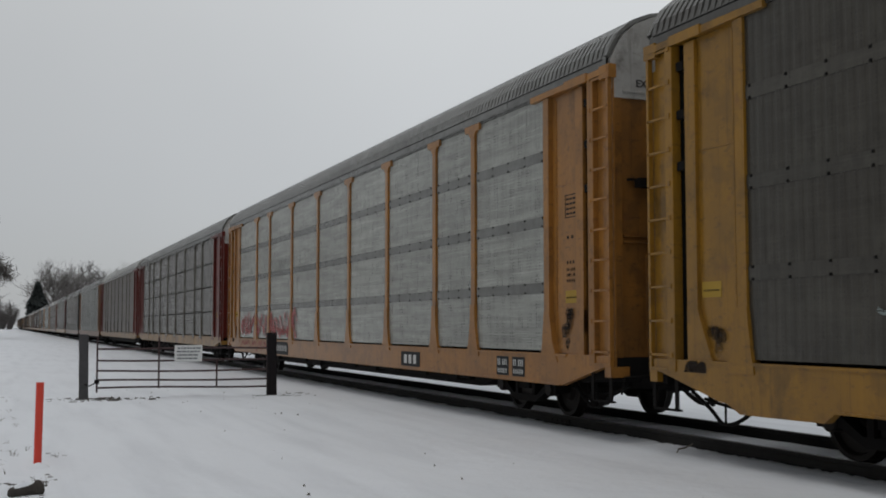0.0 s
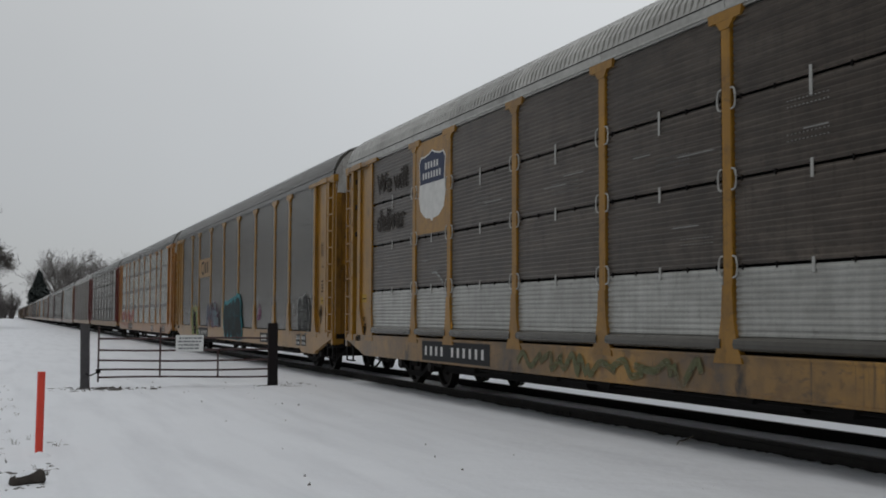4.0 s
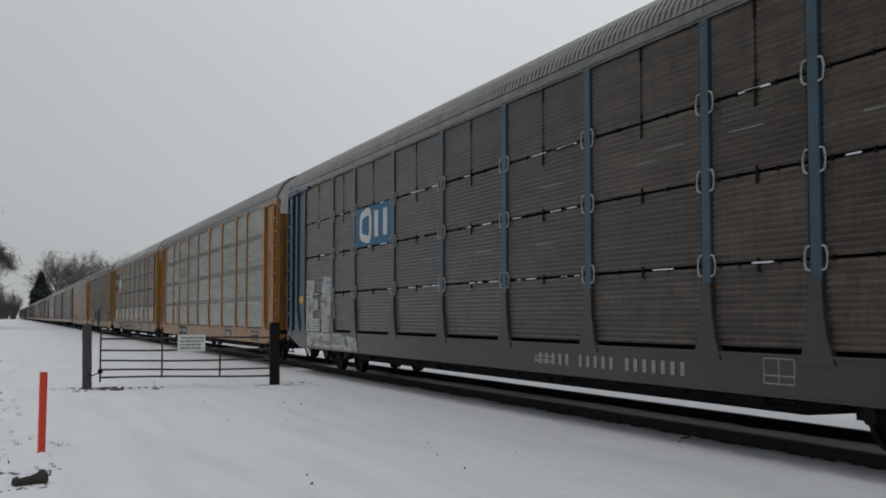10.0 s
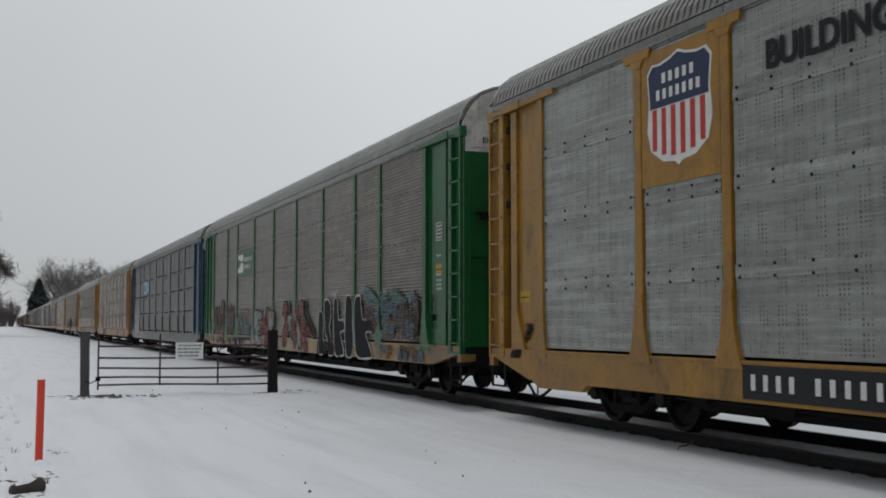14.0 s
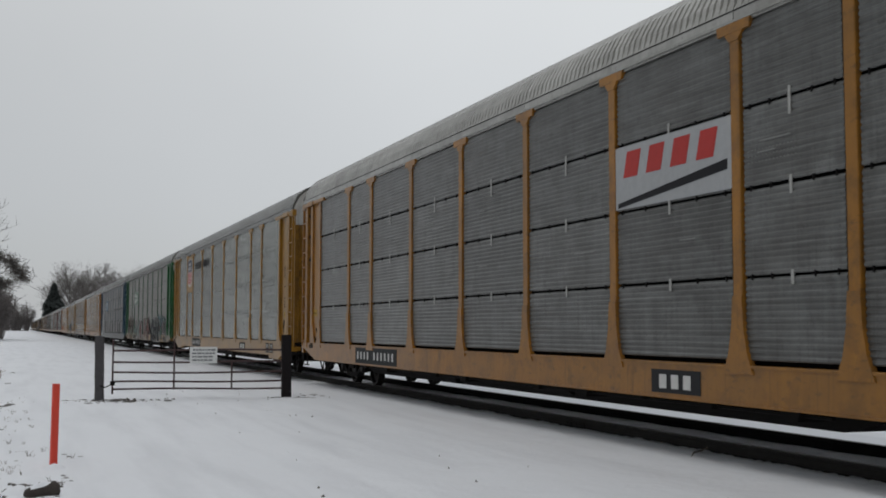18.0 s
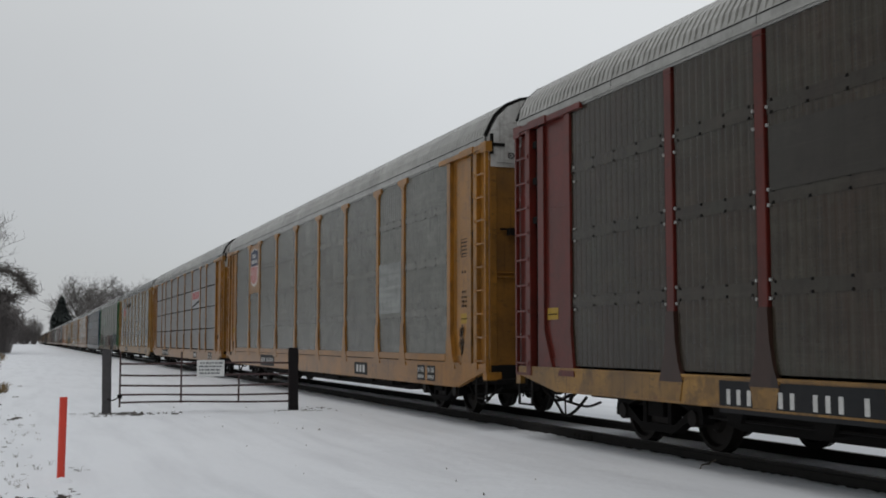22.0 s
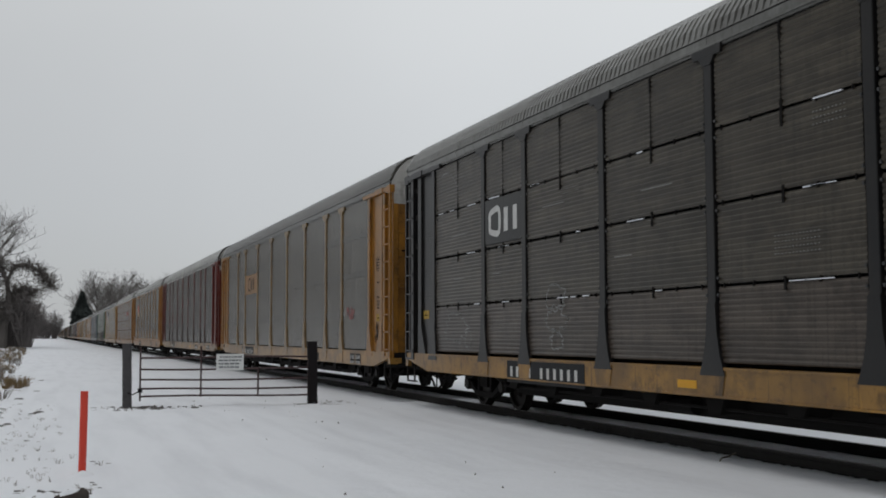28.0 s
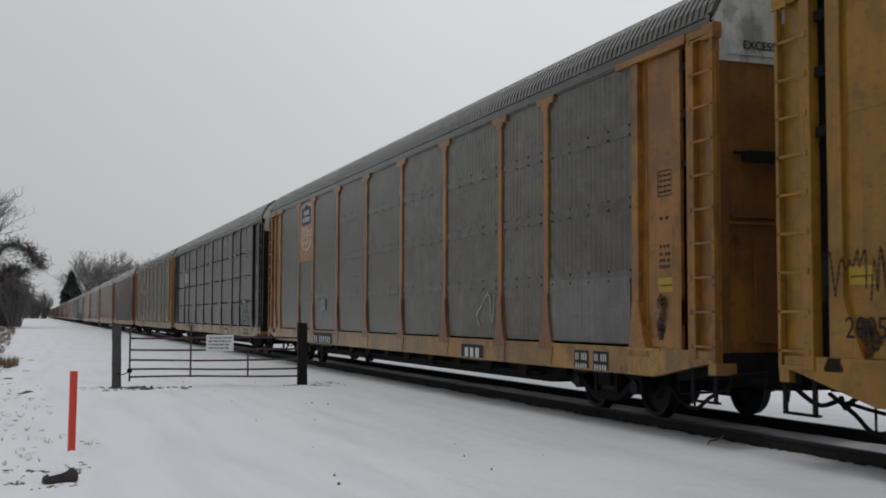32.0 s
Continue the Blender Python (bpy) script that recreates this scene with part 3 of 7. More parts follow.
def sill_shape(low, lip=False):
    """The side channel of the flat car; its ends rise, and some have a low jacking pad beside the trucks."""
    half = [(10.35, low), (10.50, 0.45), (11.85, 0.44), (12.10, low)] if lip else []
    half += [(12.20, low), (13.42, 0.84), (13.58, 0.86), (13.58, 1.0)]
    ring = [(-a, b) for a, b in half[::-1]] + half
    s = Shape().slab(ring, -1.575, -1.48)
    s.box(-1.588, -1.575, -12.4, 12.4, 0.965, 1.0)
    s.box(-1.586, -1.575, -10.3 if lip else -12.2, 10.3 if lip else 12.2, low, low + 0.025)
    return s


def ladder_shape(d):
    """The recessed back plate of the ladder with its foot; d is +1 at the leading end."""
    a, b = 13.08, END
    return Shape().box(-1.512, -1.49, d * (a + 0.16), d * (b - 0.002), 0.86, 4.74).box(-1.594, -1.512, d * (a + 0.16), d * (b - 0.05), 0.86, 0.90)


def fit_ladder(car, d, m, near):
    """A wide inner stile, a thin outer stile and ten rungs before the back plate."""
    a, b = 13.08, END
    ladder = piece("ladder", shared("ladder|%d" % d, m, lambda: ladder_shape(d)), car)
    piece("stile", shared("stile|wide%d" % d, m, lambda: Shape().bevel_box(-1.594, -1.47, min(d * a, d * (a + 0.16)), max(d * a, d * (a + 0.16)), 0.86, 4.76, 0.006)), ladder)
    piece("stile", shared("stile|thin%d" % d, m, lambda: Shape().box(-1.592, -1.53, d * (b - 0.05), d * b, 0.86, 4.74)), ladder)
    for i in range(10 if near else 0):
        rung = shared("rung|%d" % d, m, lambda: Shape().box(-1.592, -1.570, d * (a + 0.14), d * (b - 0.01), -0.014, 0.014).box(-1.606, -1.588, d * (a + 0.05), d * (a + 0.10), -0.03, 0.03))
        piece("rung", rung, ladder, "", (0, 0, 1.05 + 0.41 * i))


def wheel_profile(d):
    p = [(-0.07, 0.10), (-0.07, 0.15), (-0.02, 0.19), (-0.01, 0.33), (-0.065, 0.36), (-0.065, 0.415), (0.045, 0.425), (0.065, 0.445), (0.075, 0.45), (0.082, 0.44),
         (0.082, 0.36), (0.03, 0.33), (0.02, 0.19), (0.09, 0.15), (0.09, 0.10)]
    return [(d * x, r) for x, r in p] if d > 0 else [(-x, r) for x, r in p][::-1]


def side_frame_shape(d):
    """The cast side frame of a truck, with window openings on both sides of the springs."""
    s = Shape()
    x0, x1 = (-1.13, -0.97) if d < 0 else (0.97, 1.13)
    s.slab([(-1.10, 0.36), (-0.72, 0.36), (-0.38, 0.20), (0.38, 0.20), (0.72, 0.36), (1.10, 0.36), (1.10, 0.47), (0.76, 0.50), (0.42, 0.31), (-0.42, 0.31), (-0.76, 0.50), (-1.10, 0.47)], x0, x1)
    s.slab([(-1.10, 0.47), (-0.80, 0.50), (-0.45, 0.62), (0.45, 0.62), (0.80, 0.50), (1.10, 0.47), (1.06, 0.58), (0.50, 0.74), (-0.50, 0.74), (-1.06, 0.58)], x0, x1)
    for q in (-0.36, 0.27):
        s.box(x0, x1, q, q + 0.09, 0.25, 0.66)
    return s


def truck(car, y):
    """A four-wheel truck; returns its wheelsets."""
    base = piece("truck", shared("truck|bolster", UNDER, lambda: Shape().box(-1.15, 1.15, -0.19, 0.19, 0.40, 0.66).box(-0.32, 0.32, -0.32, 0.32, 0.62, 0.80)),
                car, "black cast steel truck", (0, y, 0))
    for d in (-1, 1):
        piece("side_frame", shared("side_frame|%d" % d, UNDER, lambda: side_frame_shape(d)), base)

        def springs():
            ring = [(0.24 - 0.02 * (i % 2), 0.31 + 0.022 * i) for i in range(15)]
            return Shape().slab([(-y, z) for y, z in ring] + ring[::-1], d * 1.02 - 0.06, d * 1.02 + 0.06)
        piece("spring_nest", shared("spring_nest|%d" % d, STEEL, springs), base)
    sets = []
    for d in (-1, 1):
        axle = piece("wheelset", shared("wheelset|", STEEL, lambda: Shape().lathe([(-1.16, 0.10), (-1.14, 0.11), (-0.98, 0.11), (-0.96, 0.075), (0.96, 0.075), (0.98, 0.11), (1.14, 0.11), (1.16, 0.10)], 12)),
                    base, "", (0, 0.89 * d, 0.425))
        for w in (-1, 1):
            piece("wheel", shared("wheel|%d" % w, STEEL, lambda: Shape().lathe([(x - 0.755 if w < 0 else x + 0.755, r) for x, r in wheel_profile(-1 if w > 0 else 1)], 28)), axle)
        sets.append(axle)
    return sets


def letters(parent, text, y, z, size, material, name="lettering", face="side", x=-1.635, bold=0.0):
    """Words in the built-in font on a car's side or trailing end."""
    cu = bpy.data.curves.new(name, 'FONT')
    cu.body, cu.size, cu.extrude, cu.offset = text, size, 0.002, bold
    ob = new(name, cu)
    me = bpy.data.meshes.new_from_object(ob)
    bpy.data.objects.remove(ob)
    me.materials.append(material)
    out = new(name, me)
    out.parent = parent
    if face == "side":
        out.matrix_local = Matrix(((0, 0, -1, x), (-1, 0, 0, y), (0, 1, 0, z), (0, 0, 0, 1)))
    else:
        out.matrix_local = Matrix(((1, 0, 0, x), (0, 0, -1, y), (0, 1, 0, z), (0, 0, 0, 1)))
    return tagged(out, "dark painted words")


def bars(parent, y0, y1, z0, z1, material, groups, x=-1.606, name="stencilled_mark", slant=0.0, fill=0.42):
    """Plain bars in place of figures: one for each sign, in groups with gaps, from y0 down to y1."""
    n = sum(groups) + 0.9 * (len(groups) - 1)
    step = (y0 - y1) / n
    s, at = Shape(), y0
    for g in groups:
        for i in range(g):
            a, b = at - 0.16 * step, at - (0.16 + fill) * step
            s.slab([(b, z0), (a, z0), (a - slant, z1), (b - slant, z1)][::-1], x - 0.004, x)
            at -= step
        at -= 0.9 * step
    return tagged(part(name, s, material, parent), kind="stuff")


def signs(parent, y0, y1, z0, z1, material, count, x, width, name="emblem_mark"):
    """Plain loops and bars in thin strokes, in place of a name."""
    step = (y0 - y1) / count
    for i in range(count):
        a, b = y0 - (i + 0.12) * step, y0 - (i + 0.84) * step
        m, top = (z0 + z1) / 2, z1 if i % 4 == 0 else z0 + 0.78 * (z1 - z0)
        if i % 2:
            path = smooth_path([(m2, n2) for m2, n2 in ((a, (z0 + top) / 2), ((a + b) / 2, top), (b, (z0 + top) / 2), ((a + b) / 2, z0), (a, (z0 + top) / 2))], 5)
        else:
            path = [(a, z0), (a, z0 + 0.6 * (top - z0)), (a, top), (b, top)]
        part(name, Shape().ribbon(path, width, x), material, parent)


def plate(parent, y0, y1, z0, z1, material, x=-1.579, name="plate", label="", t=0.004):
    return part(name, Shape().box(x - t, x, y0, y1, z0, z1), material, parent, label)


def shield(parent, yc, zc, w, h, lower, x=-1.56):
    """A plain shield: white rim, navy head, lower field white or with red stripes."""
    def ring(k):
        pts = [(-0.5, 0.36), (-0.42, 0.44), (-0.30, 0.43), (-0.12, 0.46), (0, 0.5), (0.12, 0.46), (0.30, 0.43), (0.42, 0.44), (0.5, 0.36), (0.47, 0.1),
               (0.5, -0.15), (0.44, -0.33), (0.25, -0.44), (0.06, -0.46), (0, -0.5), (-0.06, -0.46), (-0.25, -0.44), (-0.44, -0.33), (-0.5, -0.15), (-0.47, 0.1)]
        return [(yc + a * w * k, zc + b * h * k) for a, b in pts]
    base = part("emblem", Shape().slab(ring(1.0)[::-1], x - 0.004, x), LETTER_WHITE, parent, "shield emblem with a white rim")
    split = zc + 0.04 * h

    def cut(pts, keep):
        out = []
        for p, q in zip(pts, pts[1:] + pts[:1]):
            if (p[1] - split) * keep >= 0:
                out.append(p)
            if (p[1] - split) * (q[1] - split) < 0:
                t = (split - p[1]) / (q[1] - p[1])
                out.append((p[0] + t * (q[0] - p[0]), split))
        return out
    part("emblem_head", Shape().slab(cut(ring(0.95), 1)[::-1], x - 0.008, x - 0.004), NAVY, base)
    for q, z, count in ((0.27, 0.29, 5), (0.36, 0.15, 7)):
        s = Shape()
        for i in range(count):
            a = yc + w * q - (i + 0.2) * 2 * w * q / count
            s.box(x - 0.012, x - 0.008, a - 2 * w * q / count * 0.5, a, zc + h * (z - 0.045), zc + h * (z + 0.045))
        tagged(part("emblem_mark", s, LETTER_WHITE, base), kind="stuff")
    if lower == "outline":
        part("emblem_field", Shape().slab(cut(ring(0.95), -1)[::-1], x - 0.008, x - 0.004), YELLOW, base, "yellow field flecked with worn white paint")
        rng, s = random.Random(17), Shape()
        for i in range(60):
            a, b = yc + rng.uniform(-0.40, 0.40) * w, zc - rng.uniform(0.0, 0.40) * h
            c, r, e = rng.uniform(0, 3.1), rng.uniform(0.03, 0.08), rng.uniform(0.010, 0.022)
            s.slab([(a + r * math.cos(c) - e * math.sin(c), b + r * math.sin(c) + e * math.cos(c)), (a - r * math.cos(c), b - r * math.sin(c)),
                    (a + r * math.cos(c) + e * math.sin(c), b + r * math.sin(c) - e * math.cos(c))], x - 0.0085 - 0.0001 * i, x - 0.008)
        tagged(part("paint_fleck", s, LETTER_WHITE, base), kind="stuff")
    if lower == "striped":
        for i in range(6):
            a = yc - 0.40 * w + i * 0.148 * w
            bottom = zc - h * (0.44 - 0.55 * abs((a + 0.03 * w - yc) / w) ** 2)
            part("emblem_stripe", Shape().box(x - 0.008, x - 0.004, a, a + 0.07 * w, bottom + 0.03 * h, zc + 0.03 * h), RED, base)
    return base


def stroke_letter(rng, y, z, w, h):
    """A wandering stroke in a cell, up and down; it is no sign."""
    n = rng.randrange(4, 7)
    up = rng.random() < 0.5
    pts = []
    for i in range(n):
        a = i / (n - 1) + rng.uniform(-0.18, 0.18)
        b = rng.uniform(0.72, 1.0) if up else rng.uniform(0.0, 0.30)
        if rng.random() < 0.25:
            b = rng.uniform(0.35, 0.65)
        up = not up
        pts.append((y - w * a, z + h * b))
    return pts


def graffiti(parent, y0, y1, z0, z1, fill, edge, count, seed, x=-1.5645, fat=0.42, rim=0.06, name="graffiti", label="", accent=None):
    """A row of sprayed figures: a wide rim below, the fill above it, thin lines on top."""
    rng = random.Random(seed)
    low, up, thin = Shape(), Shape(), Shape()
    step = (y0 - y1) / count
    for i in range(count):
        for turn in range(2):
            h = (z1 - z0) * rng.uniform(0.70, 1.0)
            path = stroke_letter(rng, y0 - (i + rng.uniform(-0.12, 0.12)) * step, z0 + rng.uniform(0, 0.08), step * rng.uniform(0.9, 1.2), h)
            path = smooth_path(path, 5)
            w = step * fat * rng.uniform(0.55, 0.95)
            path = [(p[0], min(max(p[1], z0 + w * 0.4), z1)) for p in path]
            widths = [w * (0.75 + 0.35 * math.sin(q * 1.1 + seed)) for q in range(len(path))]
            low.ribbon(path, [v + 2 * rim for v in widths], x - 0.0004 * (2 * i + turn))
            up.ribbon(path, widths, x - 0.0055 - 0.0004 * (2 * i + turn))
            if accent:
                thin.ribbon([(p[0] + 0.22 * w, p[1] + 0.1 * w) for p in path[:max(3, len(path) // 2)]], max(0.02, 0.10 * w), x - 0.0105 - 0.0002 * i)
    if edge:
        tagged(part(name, low, edge, parent, label), kind="stuff")
    if fill:
        tagged(part(name, up, fill, parent, "" if edge else label), kind="stuff")
    if accent:
        tagged(part(name, thin, accent, parent), kind="stuff")


def scribble(parent, y0, y1, z0, z1, material, count, seed, width=0.045, x=-1.566, name="graffiti", label=""):
    rng = random.Random(seed)
    s = Shape()
    step = (y0 - y1) / count
    for i in range(count):
        s.ribbon(smooth_path(stroke_letter(rng, y0 - i * step, z0, step * 1.05, z1 - z0), 5), width, x - 0.0012 * i)
    tagged(part(name, s, material, parent, label), kind="stuff")


def spray(name, rgb):
    """Sprayed paint, worn so that the sheet below shows through."""
    if "spray_" + name in MATS:
        return MATS["spray_" + name]
    m = plain("spray_" + name, rgb, 0.6, 0, 0.5, 5)
    n, l, b = m.node_tree.nodes, m.node_tree.links, m.node_tree.nodes["Principled BSDF"]
    v = coords(n, l)
    worn = math_of(n, l, 'MAXIMUM', noise_of(n, l, coords(n, l, (1.0, 1.0, 12.0)), 1.6, 4, 0.46, 0.74), noise_of(n, l, v, 2.4, 6, 0.48, 0.70))
    sep = n.new("ShaderNodeSeparateXYZ")
    co = n.new("ShaderNodeTexCoord")
    l.new(co.outputs["Object"], sep.inputs[0])
    rib = math_of(n, l, 'LESS_THAN', math_of(n, l, 'FRACT', math_of(n, l, 'MULTIPLY', sep.outputs["Z"], 1 / 0.066)), 0.38)
    rib = math_of(n, l, 'MULTIPLY', rib, math_of(n, l, 'GREATER_THAN', sep.outputs["Z"], 1.03))
    worn = math_of(n, l, 'MAXIMUM', worn, math_of(n, l, 'MULTIPLY', rib, 0.55))
    worn = math_of(n, l, 'MULTIPLY', math_of(n, l, 'MAXIMUM', worn, 0.14), 0.84)
    l.new(math_of(n, l, 'SUBTRACT', 1.0, worn), b.inputs["Alpha"])
    return m


def build_car(spec, near=True):
    """An enclosed car carrier. Origin over the rails, at its middle; the side towards -x is the one that shows."""
    frame_m, sheet_m, sill_m, roof_m, style = spec["frame"], spec["sheet"], spec["sill"], spec["roof"], spec["style"]
    # doors: frame paint darkened for the next car's shade, plus heavier dirt
    rgb = spec.get("shaded_door_rgb", {"rack_yellow": (0.36, 0.165, 0.028), "rack_orange": (0.36, 0.155, 0.03), "rack_gold": (0.34, 0.17, 0.024)}.get(frame_m.name))
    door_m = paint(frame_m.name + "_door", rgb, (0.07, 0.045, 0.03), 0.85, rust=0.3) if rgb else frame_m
    car = tagged(new("autorack_car"), spec["label"], "railway car", "cars of the train")
    # near-black box in place of the unlit interior behind the slots
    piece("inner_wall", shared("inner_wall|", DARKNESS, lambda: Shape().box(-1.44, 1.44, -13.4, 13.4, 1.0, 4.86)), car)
    piece("side_sill", shared("side_sill|%s%s" % (spec.get("low", 0.55), spec.get("lip", "")), sill_m, lambda: sill_shape(spec.get("low", 0.55), spec.get("lip", False))), car)

    def far_side():
        s = Shape().box(1.46, 1.55, -13.4, 13.4, 1.0, 4.82).box(1.48, 1.575, -13.0, 13.0, 0.57, 1.0)
        for y in POSTS:
            s.box(1.55, 1.60, y - 0.06, y + 0.06, 1.0, 4.8)
        return s
    piece("far_side", shared("far_side|", sheet_m, far_side), car)
    rise = spec.get("rise", 0.89)
    # roof in lengths between the posts
    cuts = [13.6, 10.4, 7.07, 4.24, 1.415, -1.415, -4.24, -7.07, -10.4, -13.6]
    for a, b in zip(cuts, cuts[1:]):
        w = round(a - b, 2)
        piece("roof_panel", shared("roof_panel|%s|%s" % (w, rise), roof_m, lambda: roof_section(w - 0.012, rise)), car, "", (0, (a + b) / 2, 0))
    piece("eave_rail", shared("eave_rail|", spec.get("eave", roof_m), lambda: Shape().box(-1.56, -1.47, -11.6, 11.6, 4.805, 4.85).box(-1.585, -1.56, -11.6, 11.6, 4.835, 4.865)), car)

    # near-black strip standing in for the shadow under the roof ribs' lower ends
    piece("eave_seam", shared("eave_seam|", UNDER, lambda: Shape().box(-1.581, -1.565, -13.5, 13.5, 4.962, 4.976)), car)

    def hoop(y):
        s, prof = Shape(), [(a * 1.008, b + 0.035) for a, b in roof_line(rise)[1:-1]]
        n = len(prof)
        for k in (0, 1):
            s.v += [(a, y + (k - 0.5) * 0.07, b) for a, b in prof]
            s.v += [(a * 0.975, y + (k - 0.5) * 0.07, b - 0.045) for a, b in prof]
        s.f = [(i, i + 1, 2 * n + i + 1, 2 * n + i) for i in range(n - 1)] + [(i + 1, i, n + i, n + i + 1) for i in range(n - 1)]
        s.f += [(2 * n + i, 2 * n + i + 1, 3 * n + i + 1, 3 * n + i) for i in range(n - 1)]
        return s
    for d in (1, -1):
        piece("roof_hoop", shared("roof_hoop|%d|%s" % (d, rise), spec.get("hoop", roof_m), lambda: hoop(13.60 * d)), car)
    # posts
    for y in POSTS:
        post = piece("side_post", shared("side_post|%s" % spec.get("tee", True), spec.get("post", frame_m), lambda: post_shape(spec.get("tee", True))), car, "", (0, y, 0))
        piece("post_foot", shared("post_foot|", spec.get("foot", spec.get("post", frame_m)), foot_shape), post)
        if near and spec.get("low"):
            piece("stake_pocket", shared("stake_pocket|", sill_m, lambda: pocket_shape(0.64)), car, "", (0, y, 0))
    # sheets
    if spec.get("curb"):
        for a, b in zip(LIMITS, LIMITS[1:]):
            w0 = round(a - b - 0.30, 3)
            piece("panel_curb", shared("panel_curb|%s" % w0, frame_m, lambda: Shape().box(-1.580, -1.55, -w0 / 2, w0 / 2, 1.02, 1.15)), car, "", (0, (a + b) / 2, 0))
    rng = random.Random(spec["k"] * 7 + 3)
    bolts = Shape()
    for i, (a, b) in enumerate(zip(LIMITS, LIMITS[1:])):
        w = round(a - b - 0.245 + (0.09 if i in (0, 8) else 0), 3)
        mid = (a + b) / 2 + (0.045 if i == 0 else -0.045 if i == 8 else 0)
        if style == "bands" or (style == "rows" and not near):
            piece("side_panel", shared("side_panel|%s" % w, sheet_m, lambda: screen(w, Z_TOP - Z_DECK)), car, "", (-1.545, mid, Z_DECK))
            for z in BANDS:
                piece("panel_strap", shared("panel_strap|%s" % w, spec.get("band", BAND_LIGHT),
                     lambda: Shape().slab([(-w / 2, -0.078), (w / 2, -0.078), (w / 2, 0.078), (-w / 2, 0.078)], -0.003, 0.01)),
                     car, "", (-1.552, mid, z))
                if near:
                    for q in range(max(3, round(w / 0.7)) + 1):
                        y = mid - w / 2 + 0.08 + q * (w - 0.16) / max(3, round(w / 0.7))
                        for dz in (-0.065, 0.065):
                            bolts.box(-1.564, -1.550, y - 0.016, y + 0.016, z + dz - 0.015, z + dz + 0.015)
        elif style == "ribs":
            piece("side_panel", shared("side_panel|h%s" % w, sheet_m, lambda: ribbed(w, Z_TOP - Z_DECK, 0.066, 0.010)), car, "", (-1.545, mid, Z_DECK))
            for z in BANDS:
                for q in range(max(2, round(w / 0.42)) + 1):
                    y = mid - w / 2 + 0.08 + q * (w - 0.16) / max(2, round(w / 0.42))
                    for dz in (-0.09, 0.07):
                        bolts.box(-1.560, -1.550, y - 0.010, y + 0.010, z + dz - 0.016, z + dz + 0.016)
        else:
            levels = [Z_DECK] + list(SEAMS) + [Z_TOP]
            for r, (z0, z1) in enumerate(zip(levels, levels[1:])):
                mat = spec.get("row0", sheet_m) if r == 0 else sheet_m
                h = round(z1 - z0 - 0.035, 3)
                piece("side_panel", shared("side_panel|%s|%s" % (w, h), mat, lambda: ribbed(w, h, 0.066, 0.010)), car, "", (-1.545, mid + rng.uniform(-0.006, 0.006), z0 + 0.018 + rng.uniform(-0.005, 0.005)))
            for z in levels[1:4]:
                for q in range(5):
                    y = mid - w / 2 + 0.12 + q * (w - 0.24) / 4
                    bolts.box(-1.558, -1.53, y - 0.010, y + 0.010, z - 0.035, z + 0.030)
    # white strips put in for daylight showing through the panel joints
    if spec.get("slit_light"):
        s = Shape()
        for z in SEAMS:
            for i in range(26):
                y = rng.uniform(-11.5, 11.5)
                if min(abs(y - q) for q in POSTS) > 0.3 and rng.random() < 0.75:
                    s.box(-1.566, -1.55, y - rng.uniform(0.05, 0.45), y + 0.05, z - 0.012, z + rng.uniform(-0.002, 0.008))
        tagged(part("rime_line", s, SNOW, car, "white strips for daylight that shows through the panel joints"), kind="stuff")
    if spec.get("bumper"):
        for a, b in zip(LIMITS, LIMITS[1:]):
            w0 = round(a - b - 0.25, 3)
            piece("bumper_strip", shared("bumper_strip|%s" % w0, spec["bumper"], lambda: Shape().tube([(-1.53, -w0 / 2, 1.115), (-1.53, w0 / 2, 1.115)], 0.085, 12)), car, "", (0, (a + b) / 2, 0))
    if spec.get("batten"):
        for a, b in zip(LIMITS, LIMITS[1:]):
            dark = spec["batten"] is UNDER
            for z, h in ((SEAMS[0], 0.10), (SEAMS[1], 0.13), (SEAMS[2], 0.20), (4.73, 0.14)):
                if z < 4 or dark:
                    piece("batten_clip", shared("batten_clip|%s" % h, spec["batten"], lambda: Shape().box(-1.5625, -1.553, -0.022, 0.022, -h, h * 0.5)), car, "", (0, (a + b) / 2, z))
            if dark:
                piece("batten", shared("batten|", spec["batten"], lambda: Shape().box(-1.5585, -1.553, -0.009, 0.009, SEAMS[2], 4.72)), car, "", (0, (a + b) / 2, 0))
    if spec.get("worn"):
        bright, dots = Shape(), Shape()
        wear = random.Random(spec["k"] * 13 + 5)
        for i, (a, b) in enumerate(zip(LIMITS, LIMITS[1:])):
            for z in (2.46, 3.30, 3.42):
                if wear.random() < 0.55:
                    y, q = wear.uniform(b + 0.9, a - 0.3), wear.uniform(0.3, 0.8)
                    bright.box(-1.5575, -1.555, max(b + 0.2, y - q), y, z, z + 0.014)
            for z0 in (2.25, 3.2, 3.55):
                if wear.random() < 0.45:
                    y0, n0 = wear.uniform(b + 0.3, (a + b) / 2), wear.randrange(9, 16)
                    for r in range(wear.randrange(2, 5)):
                        for c in range(n0):
                            y = y0 + 0.062 * c
                            if y < a - 0.2:
                                dots.box(-1.5575, -1.555, y, y + 0.024, z0 + 0.066 * r, z0 + 0.066 * r + 0.012)
        tagged(part("bright_scratch", bright, spec["worn"], car, "bare bright scratches along the ribs"), kind="stuff")
        tagged(part("vent_dot", dots, spec["worn"], car, "rows of small pale vent holes"), kind="stuff")
    if bolts.v:
        tagged(part("panel_clip", bolts, spec.get("clips", UNDER), car), kind="stuff")
